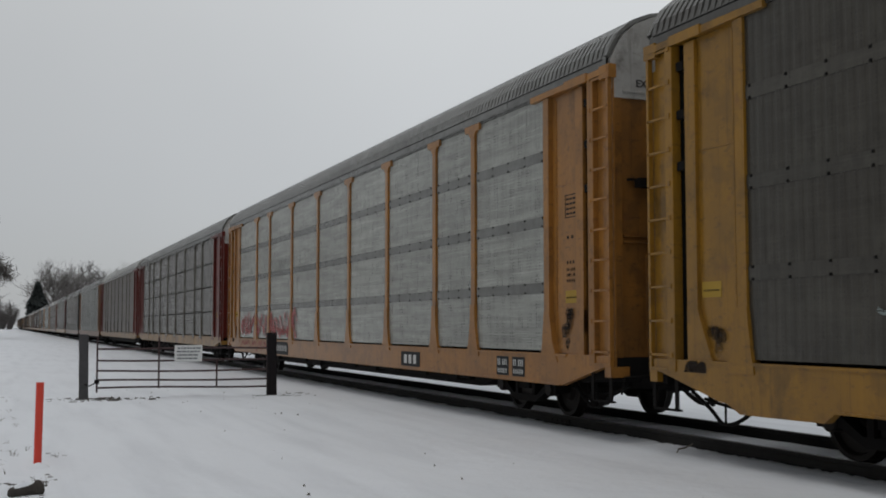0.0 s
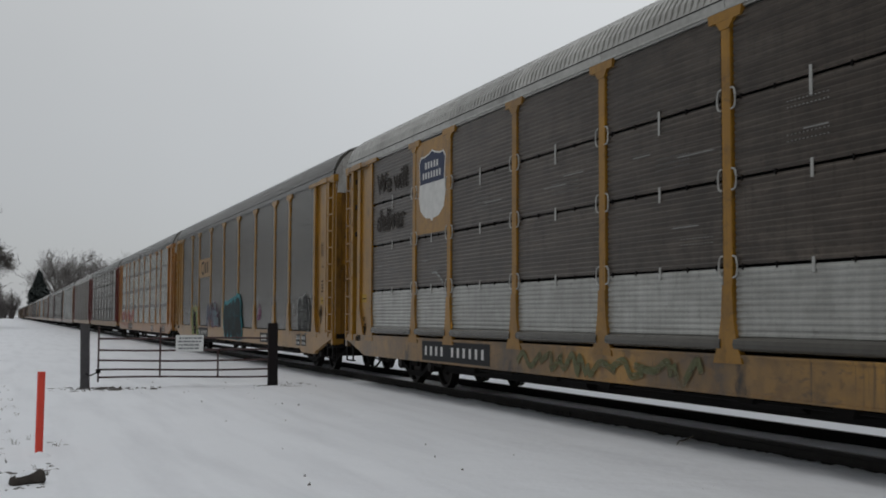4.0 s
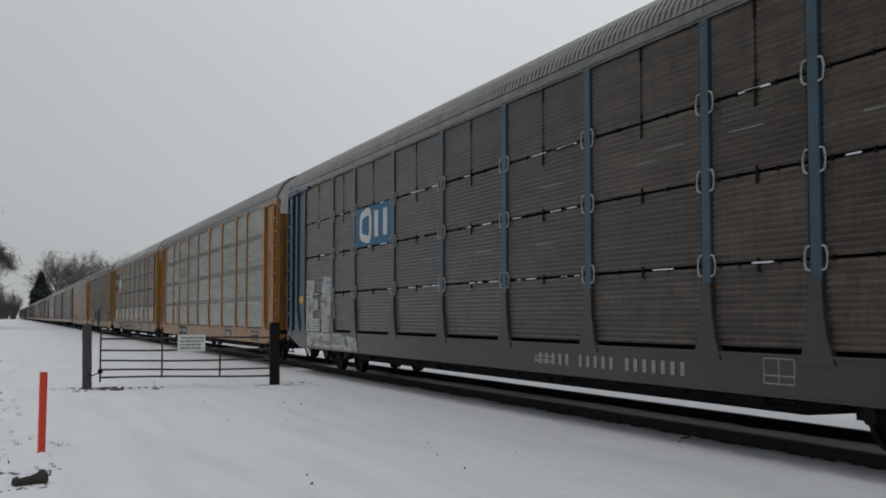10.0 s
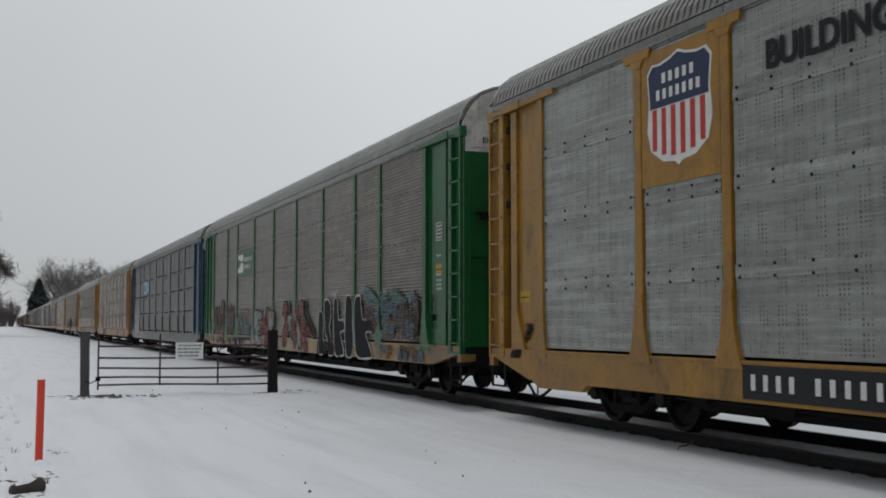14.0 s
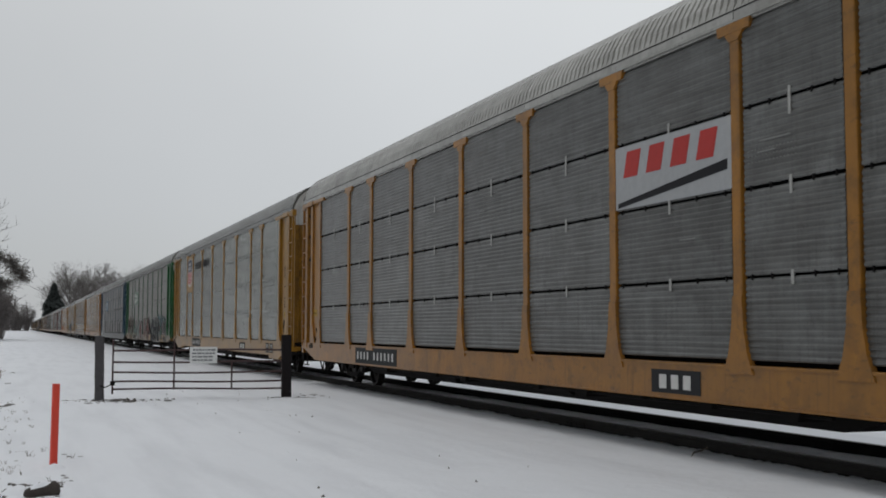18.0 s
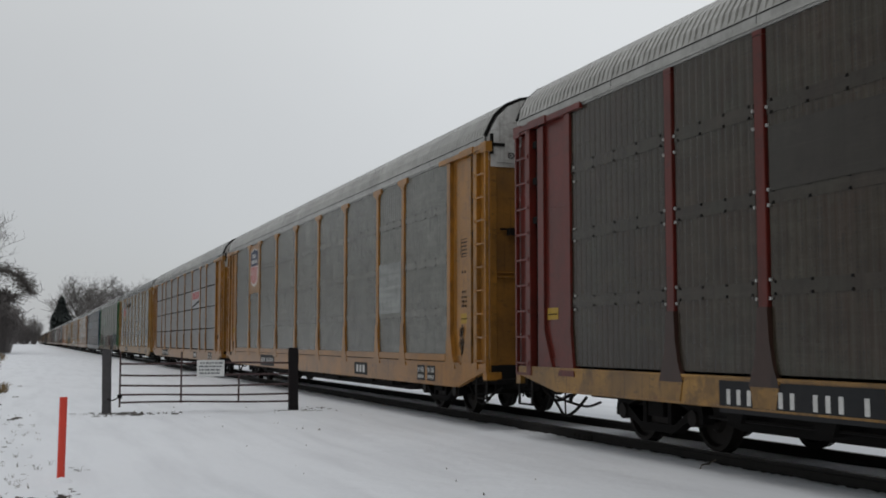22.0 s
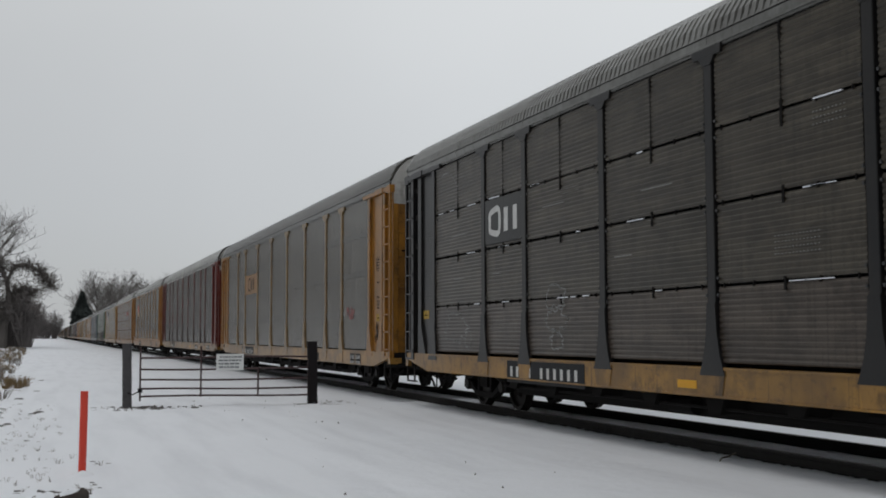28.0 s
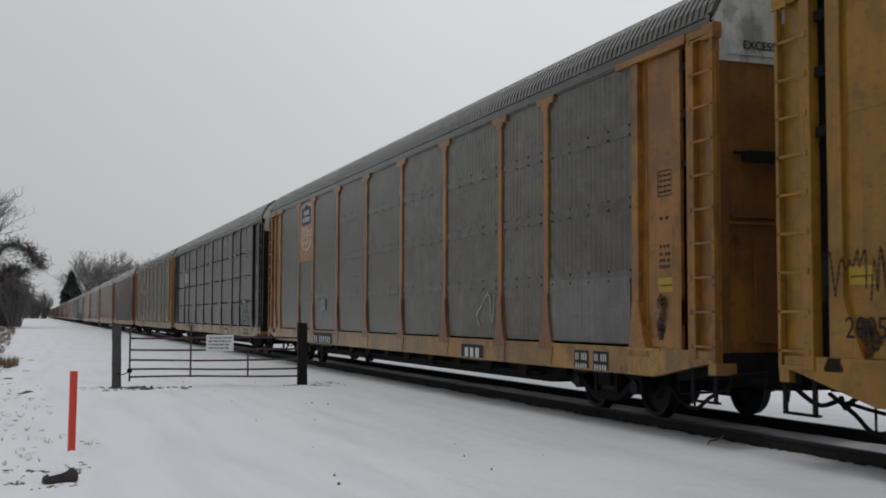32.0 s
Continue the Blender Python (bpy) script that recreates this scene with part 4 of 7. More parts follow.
    if spec.get("studs"):
        s = Shape()
        for y in POSTS + [EDGE - 0.02, -EDGE + 0.02]:
            for z in (1.85, 2.05, 2.85, 3.02, 3.72, 3.92):
                for d in (-1, 1):
                    s.box(-1.570, -1.545, y + d * 0.125 - 0.015, y + d * 0.125 + 0.015, z - 0.017, z + 0.017)
        tagged(part("post_stud", s, spec["studs"], car), kind="stuff")
    if spec.get("hoops"):
        for y in POSTS:
            for z in SEAMS:
                for d in (-1, 1):
                    piece("clamp_hoop", shared("clamp_hoop|%d" % d, BOLT, lambda: Shape().tube([(-1.572, d * q[0], q[1]) for q in
                         smooth_path([(0.09, -0.12), (0.15, -0.10), (0.17, 0.0), (0.15, 0.10), (0.09, 0.12)], 3)], 0.012, 5)), car, "", (0, y, z))
    # ends
    for d in (1, -1):
        def end_panel():
            return Shape().box(PANEL_X, -1.45, d * (EDGE - 0.04), d * 12.87, 1.0, 4.76)

        def corner_post():
            s = Shape().box(-1.580, -1.46, d * (EDGE - 0.03), d * (EDGE + 0.14), 1.55, 4.76)
            s.slab([(d * (EDGE - 0.03), 1.60), (d * (EDGE + 0.14), 1.60), (d * (EDGE + 0.25), 1.15), (d * (EDGE + 0.40), 0.88), (d * (EDGE - 0.14), 0.88), (d * (EDGE - 0.09), 1.15)][::(-1 if d > 0 else 1)], -1.588, -1.47)
            return s

        def slot_post():
            s = Shape().box(-1.552, -1.46, d * 12.66, d * 12.87, 1.3, 4.74)
            return s.slab([(d * 12.87, 1.62), (d * 12.87, 0.96), (d * 12.36, 0.96), (d * 12.46, 1.16), (d * 12.62, 1.50), (d * 12.66, 1.62)][::(-1 if d > 0 else 1)], -1.556, -1.46)
        leaf = piece("end_side_panel", shared("end_side_panel|%d" % d, frame_m, end_panel), car)
        if near:
            piece("door_edge", shared("door_edge|%d" % d, frame_m, lambda: Shape().box(PANEL_X - 0.010, PANEL_X, d * (EDGE + 0.24), d * (EDGE + 0.27), 1.0, 4.70)), leaf)
            piece("weld_seam", shared("weld_seam|%d" % d, frame_m, lambda: Shape().box(PANEL_X - 0.006, PANEL_X, d * (EDGE + 0.27), d * 12.66, 3.42, 3.44)), leaf)
            piece("kick_plate", shared("kick_plate|%d" % d, frame_m, lambda: Shape().box(PANEL_X - 0.016, PANEL_X, d * (EDGE + 0.27), d * 12.66, 1.01, 1.13)), leaf)
        piece("slot_post", shared("slot_post|%d" % d, frame_m, slot_post), car)
        piece("corner_post", shared("corner_post|%d" % d, frame_m, corner_post), car)
        # dark plate painted for the shade in the gap beside the ladder
        piece("door_gap", shared("door_gap|%d" % d, DARKNESS, lambda: Shape().box(-1.47, -1.45, d * 12.87, d * 13.08, 0.95, 4.74)), car)
        if near:
            for z in (3.24, 3.86, 4.44):
                piece("hinge", shared("hinge|%d" % d, UNDER, lambda: Shape().bevel_box(-1.55, -1.47, min(d * 12.90, d * 13.06), max(d * 12.90, d * 13.06), 0, 0.11, 0.012)), car, "", (0, 0, z))
        fit_ladder(car, d, frame_m, near)
        piece("header_beam", shared("header_beam|%d" % d, frame_m, lambda: Shape().box(-1.605, -1.47, d * 11.30, d * END, 4.765, 4.85)
                                   .box(-1.62, -1.59, d * 12.45, d * 13.1, 4.75, 4.87).box(-1.60, -1.48, d * (END - 0.22), d * (END + 0.04), 4.70, 4.88)), car)
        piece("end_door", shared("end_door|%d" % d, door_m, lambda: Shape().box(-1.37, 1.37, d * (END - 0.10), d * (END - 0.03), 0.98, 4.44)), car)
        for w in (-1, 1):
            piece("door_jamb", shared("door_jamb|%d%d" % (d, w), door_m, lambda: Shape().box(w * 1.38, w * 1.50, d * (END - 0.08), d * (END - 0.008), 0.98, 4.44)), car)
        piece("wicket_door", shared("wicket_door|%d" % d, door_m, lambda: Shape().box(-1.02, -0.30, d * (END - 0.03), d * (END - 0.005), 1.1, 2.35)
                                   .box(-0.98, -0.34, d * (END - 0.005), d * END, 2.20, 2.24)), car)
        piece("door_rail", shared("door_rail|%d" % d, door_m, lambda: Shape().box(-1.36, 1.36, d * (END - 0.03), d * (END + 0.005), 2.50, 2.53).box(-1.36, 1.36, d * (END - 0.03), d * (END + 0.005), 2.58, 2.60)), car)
        piece("door_stop", shared("door_stop|%d" % d, UNDER, lambda: Shape().box(-1.18, -0.52, d * (END - 0.03), d * (END + 0.12), 3.24, 3.36).box(-1.30, -1.18, d * (END - 0.03), d * (END + 0.02), 3.33, 3.36)), car)

        def gable():
            ring = [(-1.505, 4.44), (1.505, 4.44)] + [(a * 0.975, b - 0.02) for a, b in roof_line(rise) if b > 4.9][::-1]
            n = len(ring)
            s = Shape()
            s.add([(a, d * (END - 0.09), b) for a, b in ring] + [(a, d * (END - 0.005), b) for a, b in ring],
                  [tuple(range(n)), tuple(range(n, 2 * n))[::-1]] + [(i, n + i, n + (i + 1) % n, (i + 1) % n) for i in range(n)])
            return s.box(-1.36, 1.36, d * (END - 0.005), d * (END + 0.012), 4.52, 4.545)
        top = piece("gable", shared("gable|%d|%s" % (d, rise), spec.get("gable", WHITE), gable), car, "white painted gable above the end door")
        if near and spec.get("hoop"):
            piece("gable_band", shared("gable_band|%d" % d, spec["hoop"], lambda: Shape().box(-1.50, -1.22, d * (END - 0.005), d * (END + 0.015), 4.80, 4.86).box(-1.50, -1.44, d * (END - 0.005), d * (END + 0.02), 4.66, 5.02)
                  .box(-0.62, 0.62, d * (END - 0.02), d * (END + 0.06), 5.64 - 0.8 * (1 - rise), 5.75 - 0.8 * (1 - rise))), top)
        if spec.get("crossband"):
            piece("gable_band", shared("gable_band|x%d" % d, spec["hoop"], lambda: Shape().box(-1.49, 1.49, d * (END - 0.005), d * (END + 0.02), 4.79, 4.93)), top)
        piece("end_sill", shared("end_sill|%d" % d, UNDER, lambda: Shape().box(-1.50, 1.50, d * 13.40, d * 13.64, 0.70, 0.985).box(-0.9, 0.9, d * 13.3, d * 13.70, 0.60, 0.90)
             .slab([(d * 12.5, 0.60), (d * 13.5, 0.74), (d * 13.5, 0.9), (d * 12.5, 0.9)][::(1 if d < 0 else -1)], -1.40, 1.40)), car)
        piece("sill_end_casting", shared("sill_end_casting|%d" % d, sill_m, lambda: Shape().box(-1.582, -1.30, d * 13.50, d * 13.66, 0.72, 0.86)), car)
        piece("stirrup_step", shared("stirrup_step|%d" % d, UNDER, lambda: Shape().box(-1.56, -1.54, d * 13.08, d * 13.15, 0.40, 0.86).box(-1.56, -1.54, d * 13.57, d * 13.64, 0.40, 0.86)
             .box(-1.56, -1.50, d * 13.08, d * 13.64, 0.385, 0.41)), car)
        piece("coupler", shared("coupler|%d" % d, UNDER, lambda: Shape().box(-0.12, 0.12, d * 13.5, d * 14.12, 0.74, 0.96).box(-0.20, 0.16, d * 14.02, d * 14.29, 0.70, 1.0)
             .box(-0.34, 0.34, d * 13.64, d * 13.74, 0.62, 1.02)), car)
        if near:
            piece("air_hose", shared("air_hose|%d" % d, UNDER, lambda: Shape().tube([(q[0], d * q[1], q[2]) for q in
                 smooth_path([(-0.45, 13.4, 0.70), (-0.50, 13.8, 0.50), (-0.42, 14.05, 0.38), (-0.30, 14.28, 0.48)], 4)], 0.030, 6)
                 .tube([(q[0], d * q[1], q[2]) for q in smooth_path([(-1.2, 11.95, 0.56), (-1.22, 12.3, 0.34), (-1.22, 12.65, 0.26), (-1.2, 12.95, 0.42), (-1.15, 13.4, 0.60)], 4)], 0.024, 6)
                 .tube([(q[0], d * q[1], q[2]) for q in smooth_path([(-1.1, 11.7, 0.50), (-1.12, 12.1, 0.42), (-1.12, 12.7, 0.46), (-1.1, 13.2, 0.52)], 4)], 0.020, 6)
                 .tube([(-1.22, d * 12.62, 0.60), (-1.22, d * 12.62, 0.27)], 0.014, 5)), car)
            piece("uncoupling_lever", shared("uncoupling_lever|%d" % d, UNDER, lambda: Shape().tube([(-1.45, d * 13.70, 0.50), (-1.40, d * 13.70, 0.72), (-0.3, d * 13.74, 0.80), (-0.1, d * 13.95, 0.86)], 0.016, 5)), car)
            label_z = spec.get("label_z", 1.72) if d < 0 else 1.72
            plate(car, d * 12.25, d * 12.62, label_z, label_z + 0.18, LABEL_YELLOW, PANEL_X - 0.001, "warning_label", "yellow warning label")
            bars(car, d * 12.25 + (0.34 if d > 0 else -0.03), d * 12.25 + (0.03 if d > 0 else -0.34), label_z + 0.07, label_z + 0.09, LETTER_BLACK, (9,), PANEL_X - 0.006, "warning_text")
            if d < 0 and spec.get("lever"):
                piece("lashing_lever", shared("lashing_lever|%d" % d, UNDER, lambda: Shape().tube([(-1.535, d * (12.15 + 0.05 * math.sin(i * 1.7)), 1.95 - 0.08 * i) for i in range(9)], [0.009 + 0.005 * (i % 2) for i in range(9)], 5)
                     .box(-1.55, -1.50, d * 12.10, d * 12.20, 1.45, 1.56)), car)
            if d < 0:
                stencil = spec.get("stencil", LETTER_BLACK)
                y0 = d * 12.42 + 0.17
                box_s = Shape()
                for z in (2.94, 3.26):
                    box_s.box(PANEL_X - 0.005, PANEL_X - 0.001, y0 - 0.34, y0, z, z + 0.012)
                for y in (y0 - 0.34, y0 - 0.012):
                    box_s.box(PANEL_X - 0.005, PANEL_X - 0.001, y, y + 0.012, 2.94, 3.272)
                for z in (3.0, 3.07, 3.14, 3.21):
                    for c in range(3):
                        box_s.box(PANEL_X - 0.005, PANEL_X - 0.001, y0 - 0.31 + 0.10 * c, y0 - 0.24 + 0.10 * c, z - 0.016, z + 0.012)
                tagged(part("data_stencil", box_s, stencil, car), kind="stuff")
                for z, g in ((2.66, (2,)), (2.30, (3,)), (2.20, (2, 3)), (2.12, (4, 2)), (2.04, (5,))):
                    bars(car, y0 - 0.03, y0 - 0.30, z - 0.022, z + 0.022, stencil, g, PANEL_X - 0.001, "stencilled_mark")
    # underside
    piece("center_sill", shared("center_sill|", UNDER, lambda: Shape().box(-0.42, 0.42, -13.3, 13.3, 0.50, 0.89)), car)
    piece("deck_floor", shared("deck_floor|", UNDER, lambda: Shape().box(-1.42, 1.42, -13.2, 13.2, 0.90, 1.0)), car)
    piece("belly_plate", shared("belly_plate|", UNDER, lambda: Shape().slab([(-8.2, 0.345), (8.2, 0.345), (8.75, 0.47), (8.75, 0.60), (-8.75, 0.60), (-8.75, 0.47)], -1.12, 1.12)), car)
    if near:
        def gear():
            s = Shape()
            s.tube([(-1.1, -2.2, 0.56), (-1.1, -0.9, 0.56)], 0.17, 10)
            s.tube([(-1.18, 2.4, 0.48), (-1.18, 3.0, 0.48)], 0.12, 10)
            s.tube([(-1.40, -8.4, 0.50), (-1.40, 8.4, 0.50)], 0.022, 5)
            return s
        tagged(piece("brake_gear", shared("brake_gear|", UNDER, gear), car), kind="stuff")
        for i in range(11):
            low = 0.44 + 0.03 * (i % 3)
            piece("cross_bearer", shared("cross_bearer|%d" % (i % 3), UNDER, lambda: Shape().slab([(-0.12, low), (0.12, low), (0.20, 0.62), (-0.20, 0.62)], -1.47, 1.47)), car, "", (0, -7.8 + 1.56 * i, 0))
    sets = []
    for y in (10.06, -10.06):
        if near:
            sets += truck(car, y)
        else:
            sh = lambda: Shape().box(-1.1, 1.1, -0.9, 0.9, 0.35, 0.62).lathe([(-0.82, 0.42), (0.82, 0.42)], 12, (0, 0.89, 0.425)).lathe([(-0.82, 0.42), (0.82, 0.42)], 12, (0, -0.89, 0.425))
            piece("truck", shared("truck|far", UNDER, sh), car, "", (0, y, 0))
    for deco in spec.get("deco", ()):
        deco(car)
    if near and spec.get("end_marks"):
        s = Shape()
        for z, n in ((4.16, 4), (3.92, 5)):
            for q in range(n):
                s.box(-0.95 + 0.14 * q, -0.87 + 0.14 * q, -(END - 0.026), -(END - 0.03), z, z + 0.15)
        tagged(part("end_mark", s, spec["end_marks"], car, "stencilled marks on the end door"), kind="stuff")
    if near:
        end = letters(car, "EXCESS HEIGHT CAR", -(END + 0.001), 4.60, 0.14, LETTER_BLACK, "end_lettering", "end", -1.16, bold=0.0015)
        tagged(end, "black warning words on the white gable", kind="stuff")
    return car, sets


# ---- marks of the single cars ----
def outline(y0, y1, z0, z1):
    """A thin painted frame with a cross line, on the side sill."""
    def deco(car):
        s = Shape()
        for z in (z0, z0 + 0.32 * (z1 - z0), z1):
            s.box(-1.580, -1.576, y1, y0, z - 0.007, z + 0.007)
        for y in (y0, (y0 + y1) / 2, y1):
            s.box(-1.580, -1.576, y - 0.007, y + 0.007, z0, z1)
        tagged(part("stencilled_frame", s, DULL_INK, car), kind="stuff")
    return deco


def squiggle(yc, zc, w, h, m, seed, x=-1.5665):
    """A closed wobbling line of thin spray paint."""
    def deco(car):
        rng = random.Random(seed)
        ring = []
        for i in range(26):
            a, r = 6.2832 * i / 26, rng.uniform(0.55, 1.0)
            ring.append((yc + w / 2 * r * math.cos(a), zc + h / 2 * r * math.sin(a)))
        ring = closed(ring, 3)
        part("graffiti", Shape().ribbon(ring + ring[:1], 0.026, x), m, car, "thin pale wobbling line of spray paint")
    return deco


def number_plate(y0, y1, groups=(4, 6), z0=0.62, z1=0.93, ground=PLATE_BLACK, ink=LETTER_WHITE):
    def deco(car):
        if ground:
            plate(car, y1 - 0.12, y0 + 0.12, z0 - 0.03, z1 + 0.02, ground, -1.576, "mark_plate", "black plate with white stencilled marks")
        bars(car, y0, y1, z0 + 0.065, z1 - 0.075, ink, groups, -1.581, fill=0.36)
    return deco


def sill_marks(y=-5.22, w=1.1):
    """The builder's block mark and two small data plates."""
    def deco(car):
        plate(car, y - w, y, 0.615, 0.90, PLATE_BLACK, -1.576, "mark_plate", "black plate with white block marks")
        for i in range(3):
            a = y - 0.16 - i * 0.27
            ring = [(a - 0.03, 0.84), (a - 0.03, 0.67), (a - 0.19, 0.67), (a - 0.19, 0.84)]
            part("block_mark", Shape().slab(ring, -1.584, -1.580), LETTER_WHITE, car)
        for q in (-9.95, -10.55):
            plate(car, q - 0.46, q, 0.62, 0.92, PLATE_BLACK, -1.576, "data_plate")
            bars(car, q - 0.04, q - 0.42, 0.78, 0.88, LETTER_WHITE, (2, 3), -1.581)
            bars(car, q - 0.04, q - 0.42, 0.66, 0.73, LETTER_WHITE, (5,), -1.581)
    return deco


def reflectors(ys, z=0.78):
    def deco(car):
        for y in ys:
            q = 0.06 if z > 1 else 0.22
            plate(car, y - q, y + q, z - 0.05, z + 0.05, LABEL_ORANGE, -1.576, "reflector", "orange reflective strip")
    return deco


def emblem_panel(a, b, z0, z1, m):
    """A painted sheet set over one panel, between the posts a > b."""
    return lambda car: plate(car, b + 0.10, a - 0.10, z0, z1, m, -1.561, "emblem_panel", "smooth painted panel that carries an emblem", 0.005)


def block_emblem(a, b, z0, z1, m, rough=0.10, x=-1.5665):
    """Plain shapes in place of a railway's sign: an open ring and a slanting block."""
    def deco(car):
        w, h = a - b, z1 - z0
        ring = [(0.10, 0.5), (0.10, 0.80), (0.20, 0.92), (0.40, 0.92), (0.40, 0.08), (0.20, 0.08), (0.10, 0.20), (0.10, 0.5)]
        part("emblem", Shape().ribbon([(a - w * q, z0 + h * r) for q, r in smooth_path(ring, 4)], rough, x - 0.003), m, car)
        for u in (0.56, 0.84):
            part("emblem", Shape().slab([(a - w * q, z0 + h * r) for q, r in ((u, 0.05), (u + 0.12, 0.05), (u + 0.12, 0.95), (u, 0.95))], x - 0.005, x), m, car)
    return deco


def shield_at(y, z, w, h, lower):
    return lambda car: shield(car, y, z, w, h, lower, -1.5665)


def arrow_emblem(car):
    """White broken block and two rows of bars on a green panel."""
    x = -1.5665
    part("emblem", Shape().slab([(6.95, 3.12), (6.05, 3.12), (5.92, 3.25), (5.98, 3.42), (6.25, 3.48), (6.62, 3.28), (6.75, 3.28)], x - 0.005, x), LETTER_WHITE, car)
    part("emblem", Shape().slab([(6.85, 3.72), (6.02, 3.72), (5.95, 3.60), (6.05, 3.50), (6.35, 3.50), (6.70, 3.58), (6.85, 3.60)], x - 0.005, x), LETTER_WHITE, car)
    bars(car, 5.80, 4.55, 3.46, 3.60, LETTER_WHITE, (10,), x, "emblem_mark")
    bars(car, 5.80, 4.80, 3.22, 3.36, LETTER_WHITE, (8,), x, "emblem_mark")


def red_emblem(car):
    plate(car, -6.98, -4.33, 2.97, 3.80, plain("emblem_grey", (0.40, 0.41, 0.42)), -1.561, "emblem_panel", "pale panel with red bars over a dark wedge", 0.005)
    bars(car, -4.45, -6.75, 3.38, 3.72, RED, (4,), -1.5665, "emblem_mark", 0.10, 0.62)
    part("emblem_wedge", Shape().slab([(-4.40, 3.05), (-6.90, 3.32), (-6.90, 3.20), (-4.40, 2.99)][::-1], -1.5715, -1.5665), LETTER_BLACK, car)


def graf(*args, **kw):
    return lambda car: graffiti(car, *args, **kw)


def scrib(*args, **kw):
    return lambda car: scribble(car, *args, **kw)


def patch_at(y0, y1, z0, z1, m, name="patch_panel", label="", x=-1.560):
    return lambda car: plate(car, y1, y0, z0, z1, m, x, name, label, 0.008)


def words(text, y, z, size, m, x=-1.5685):
    return lambda car: letters(car, text, y, z, size, m, "lettering", "side", x, bold=0.012)


def bubble(car):
    """Four swollen upright lobes in black with a cyan rim and cyan lines between them."""
    cyan, ink = spray("cyan", (0.05, 0.30, 0.34)), plain("bubble_black", (0.018, 0.021, 0.023), 0.6, 0, 0.5, 5)
    lobes = [(0.60, 1.27, 0.48, 0.62), (-0.06, 1.27, 0.42, 0.68), (-0.74, 1.29, 0.46, 0.70), (-1.56, 1.64, 0.52, 0.42), (-1.66, 0.99, 0.64, 0.44)]

    def ring(y, z, a, b, g, ph):
        out = []
        for i in range(30):
            t = 6.2832 * i / 30
            c, s = math.cos(t), math.sin(t)
            r = 1 + 0.045 * math.sin(3 * t + ph) + 0.03 * math.cos(5 * t + 2 * ph)
            out.append((y + (a + g) * r * math.copysign(abs(c) ** 0.8, c), max(0.60, z + (b + g) * r * math.copysign(abs(s) ** 0.8, s))))
        return out[::-1]
    rim, line, fill = Shape(), Shape(), Shape()
    for i, (y, z, a, b) in enumerate(lobes):
        rim.slab(ring(y, z, a, b, 0.10, i), -1.590 - 0.0004 * i, -1.586)
        line.slab(ring(y, z, a, b, 0.0, i), -1.594 - 0.002 * i, -1.592)
        fill.slab(ring(y, z, a, b, -0.035, i), -1.5955 - 0.002 * i, -1.594)
    tagged(part("graffiti", rim, cyan, car, "swollen black graffiti with a cyan rim"), kind="stuff")
    tagged(part("graffiti", line, cyan, car), kind="stuff")
    tagged(part("graffiti", fill, ink, car), kind="stuff")
    s = Shape()
    for y, z in ((0.50, 1.45), (-0.15, 1.5), (-0.84, 1.55), (-1.6, 1.7), (0.55, 1.1), (-0.78, 1.1)):
        s.ribbon(smooth_path([(y + 0.08, z + 0.14), (y - 0.06, z + 0.09), (y + 0.05, z), (y - 0.07, z - 0.08), (y + 0.06, z - 0.14)], 5), 0.030, -1.606)
    for i in range(5):
        y = -1.55 - 0.10 * i
        s.ribbon([(y, 0.80), (y - 0.03, 0.66)] if i % 2 else [(y, 0.66), (y - 0.05, 0.80)], 0.018, -1.608)
    tagged(part("graffiti", s, cyan, car), kind="stuff")


def lime_drips(car):
    """Two lime runs beside a dark field, with a yellow scrawl on top."""
    for ring in ([(8.70, 1.72), (8.45, 1.75), (8.35, 1.10), (8.05, 0.64), (8.55, 0.62), (8.75, 1.05)], [(7.55, 1.80), (7.30, 1.78), (7.20, 1.20), (6.70, 0.62), (7.25, 0.60), (7.50, 1.15)]):
        part("graffiti", Shape().slab(ring[::-1], -1.592, -1.588), LIME, car, "lime runs of paint round a dark field")
    part("graffiti", Shape().slab([(8.38, 1.55), (7.52, 1.60), (7.45, 0.66), (8.1, 0.66)][::-1], -1.590, -1.588), INK, car)
    scribble(car, 8.45, 7.35, 1.55, 2.0, spray("acid", (0.42, 0.40, 0.10)), 4, 22, 0.05, -1.600)


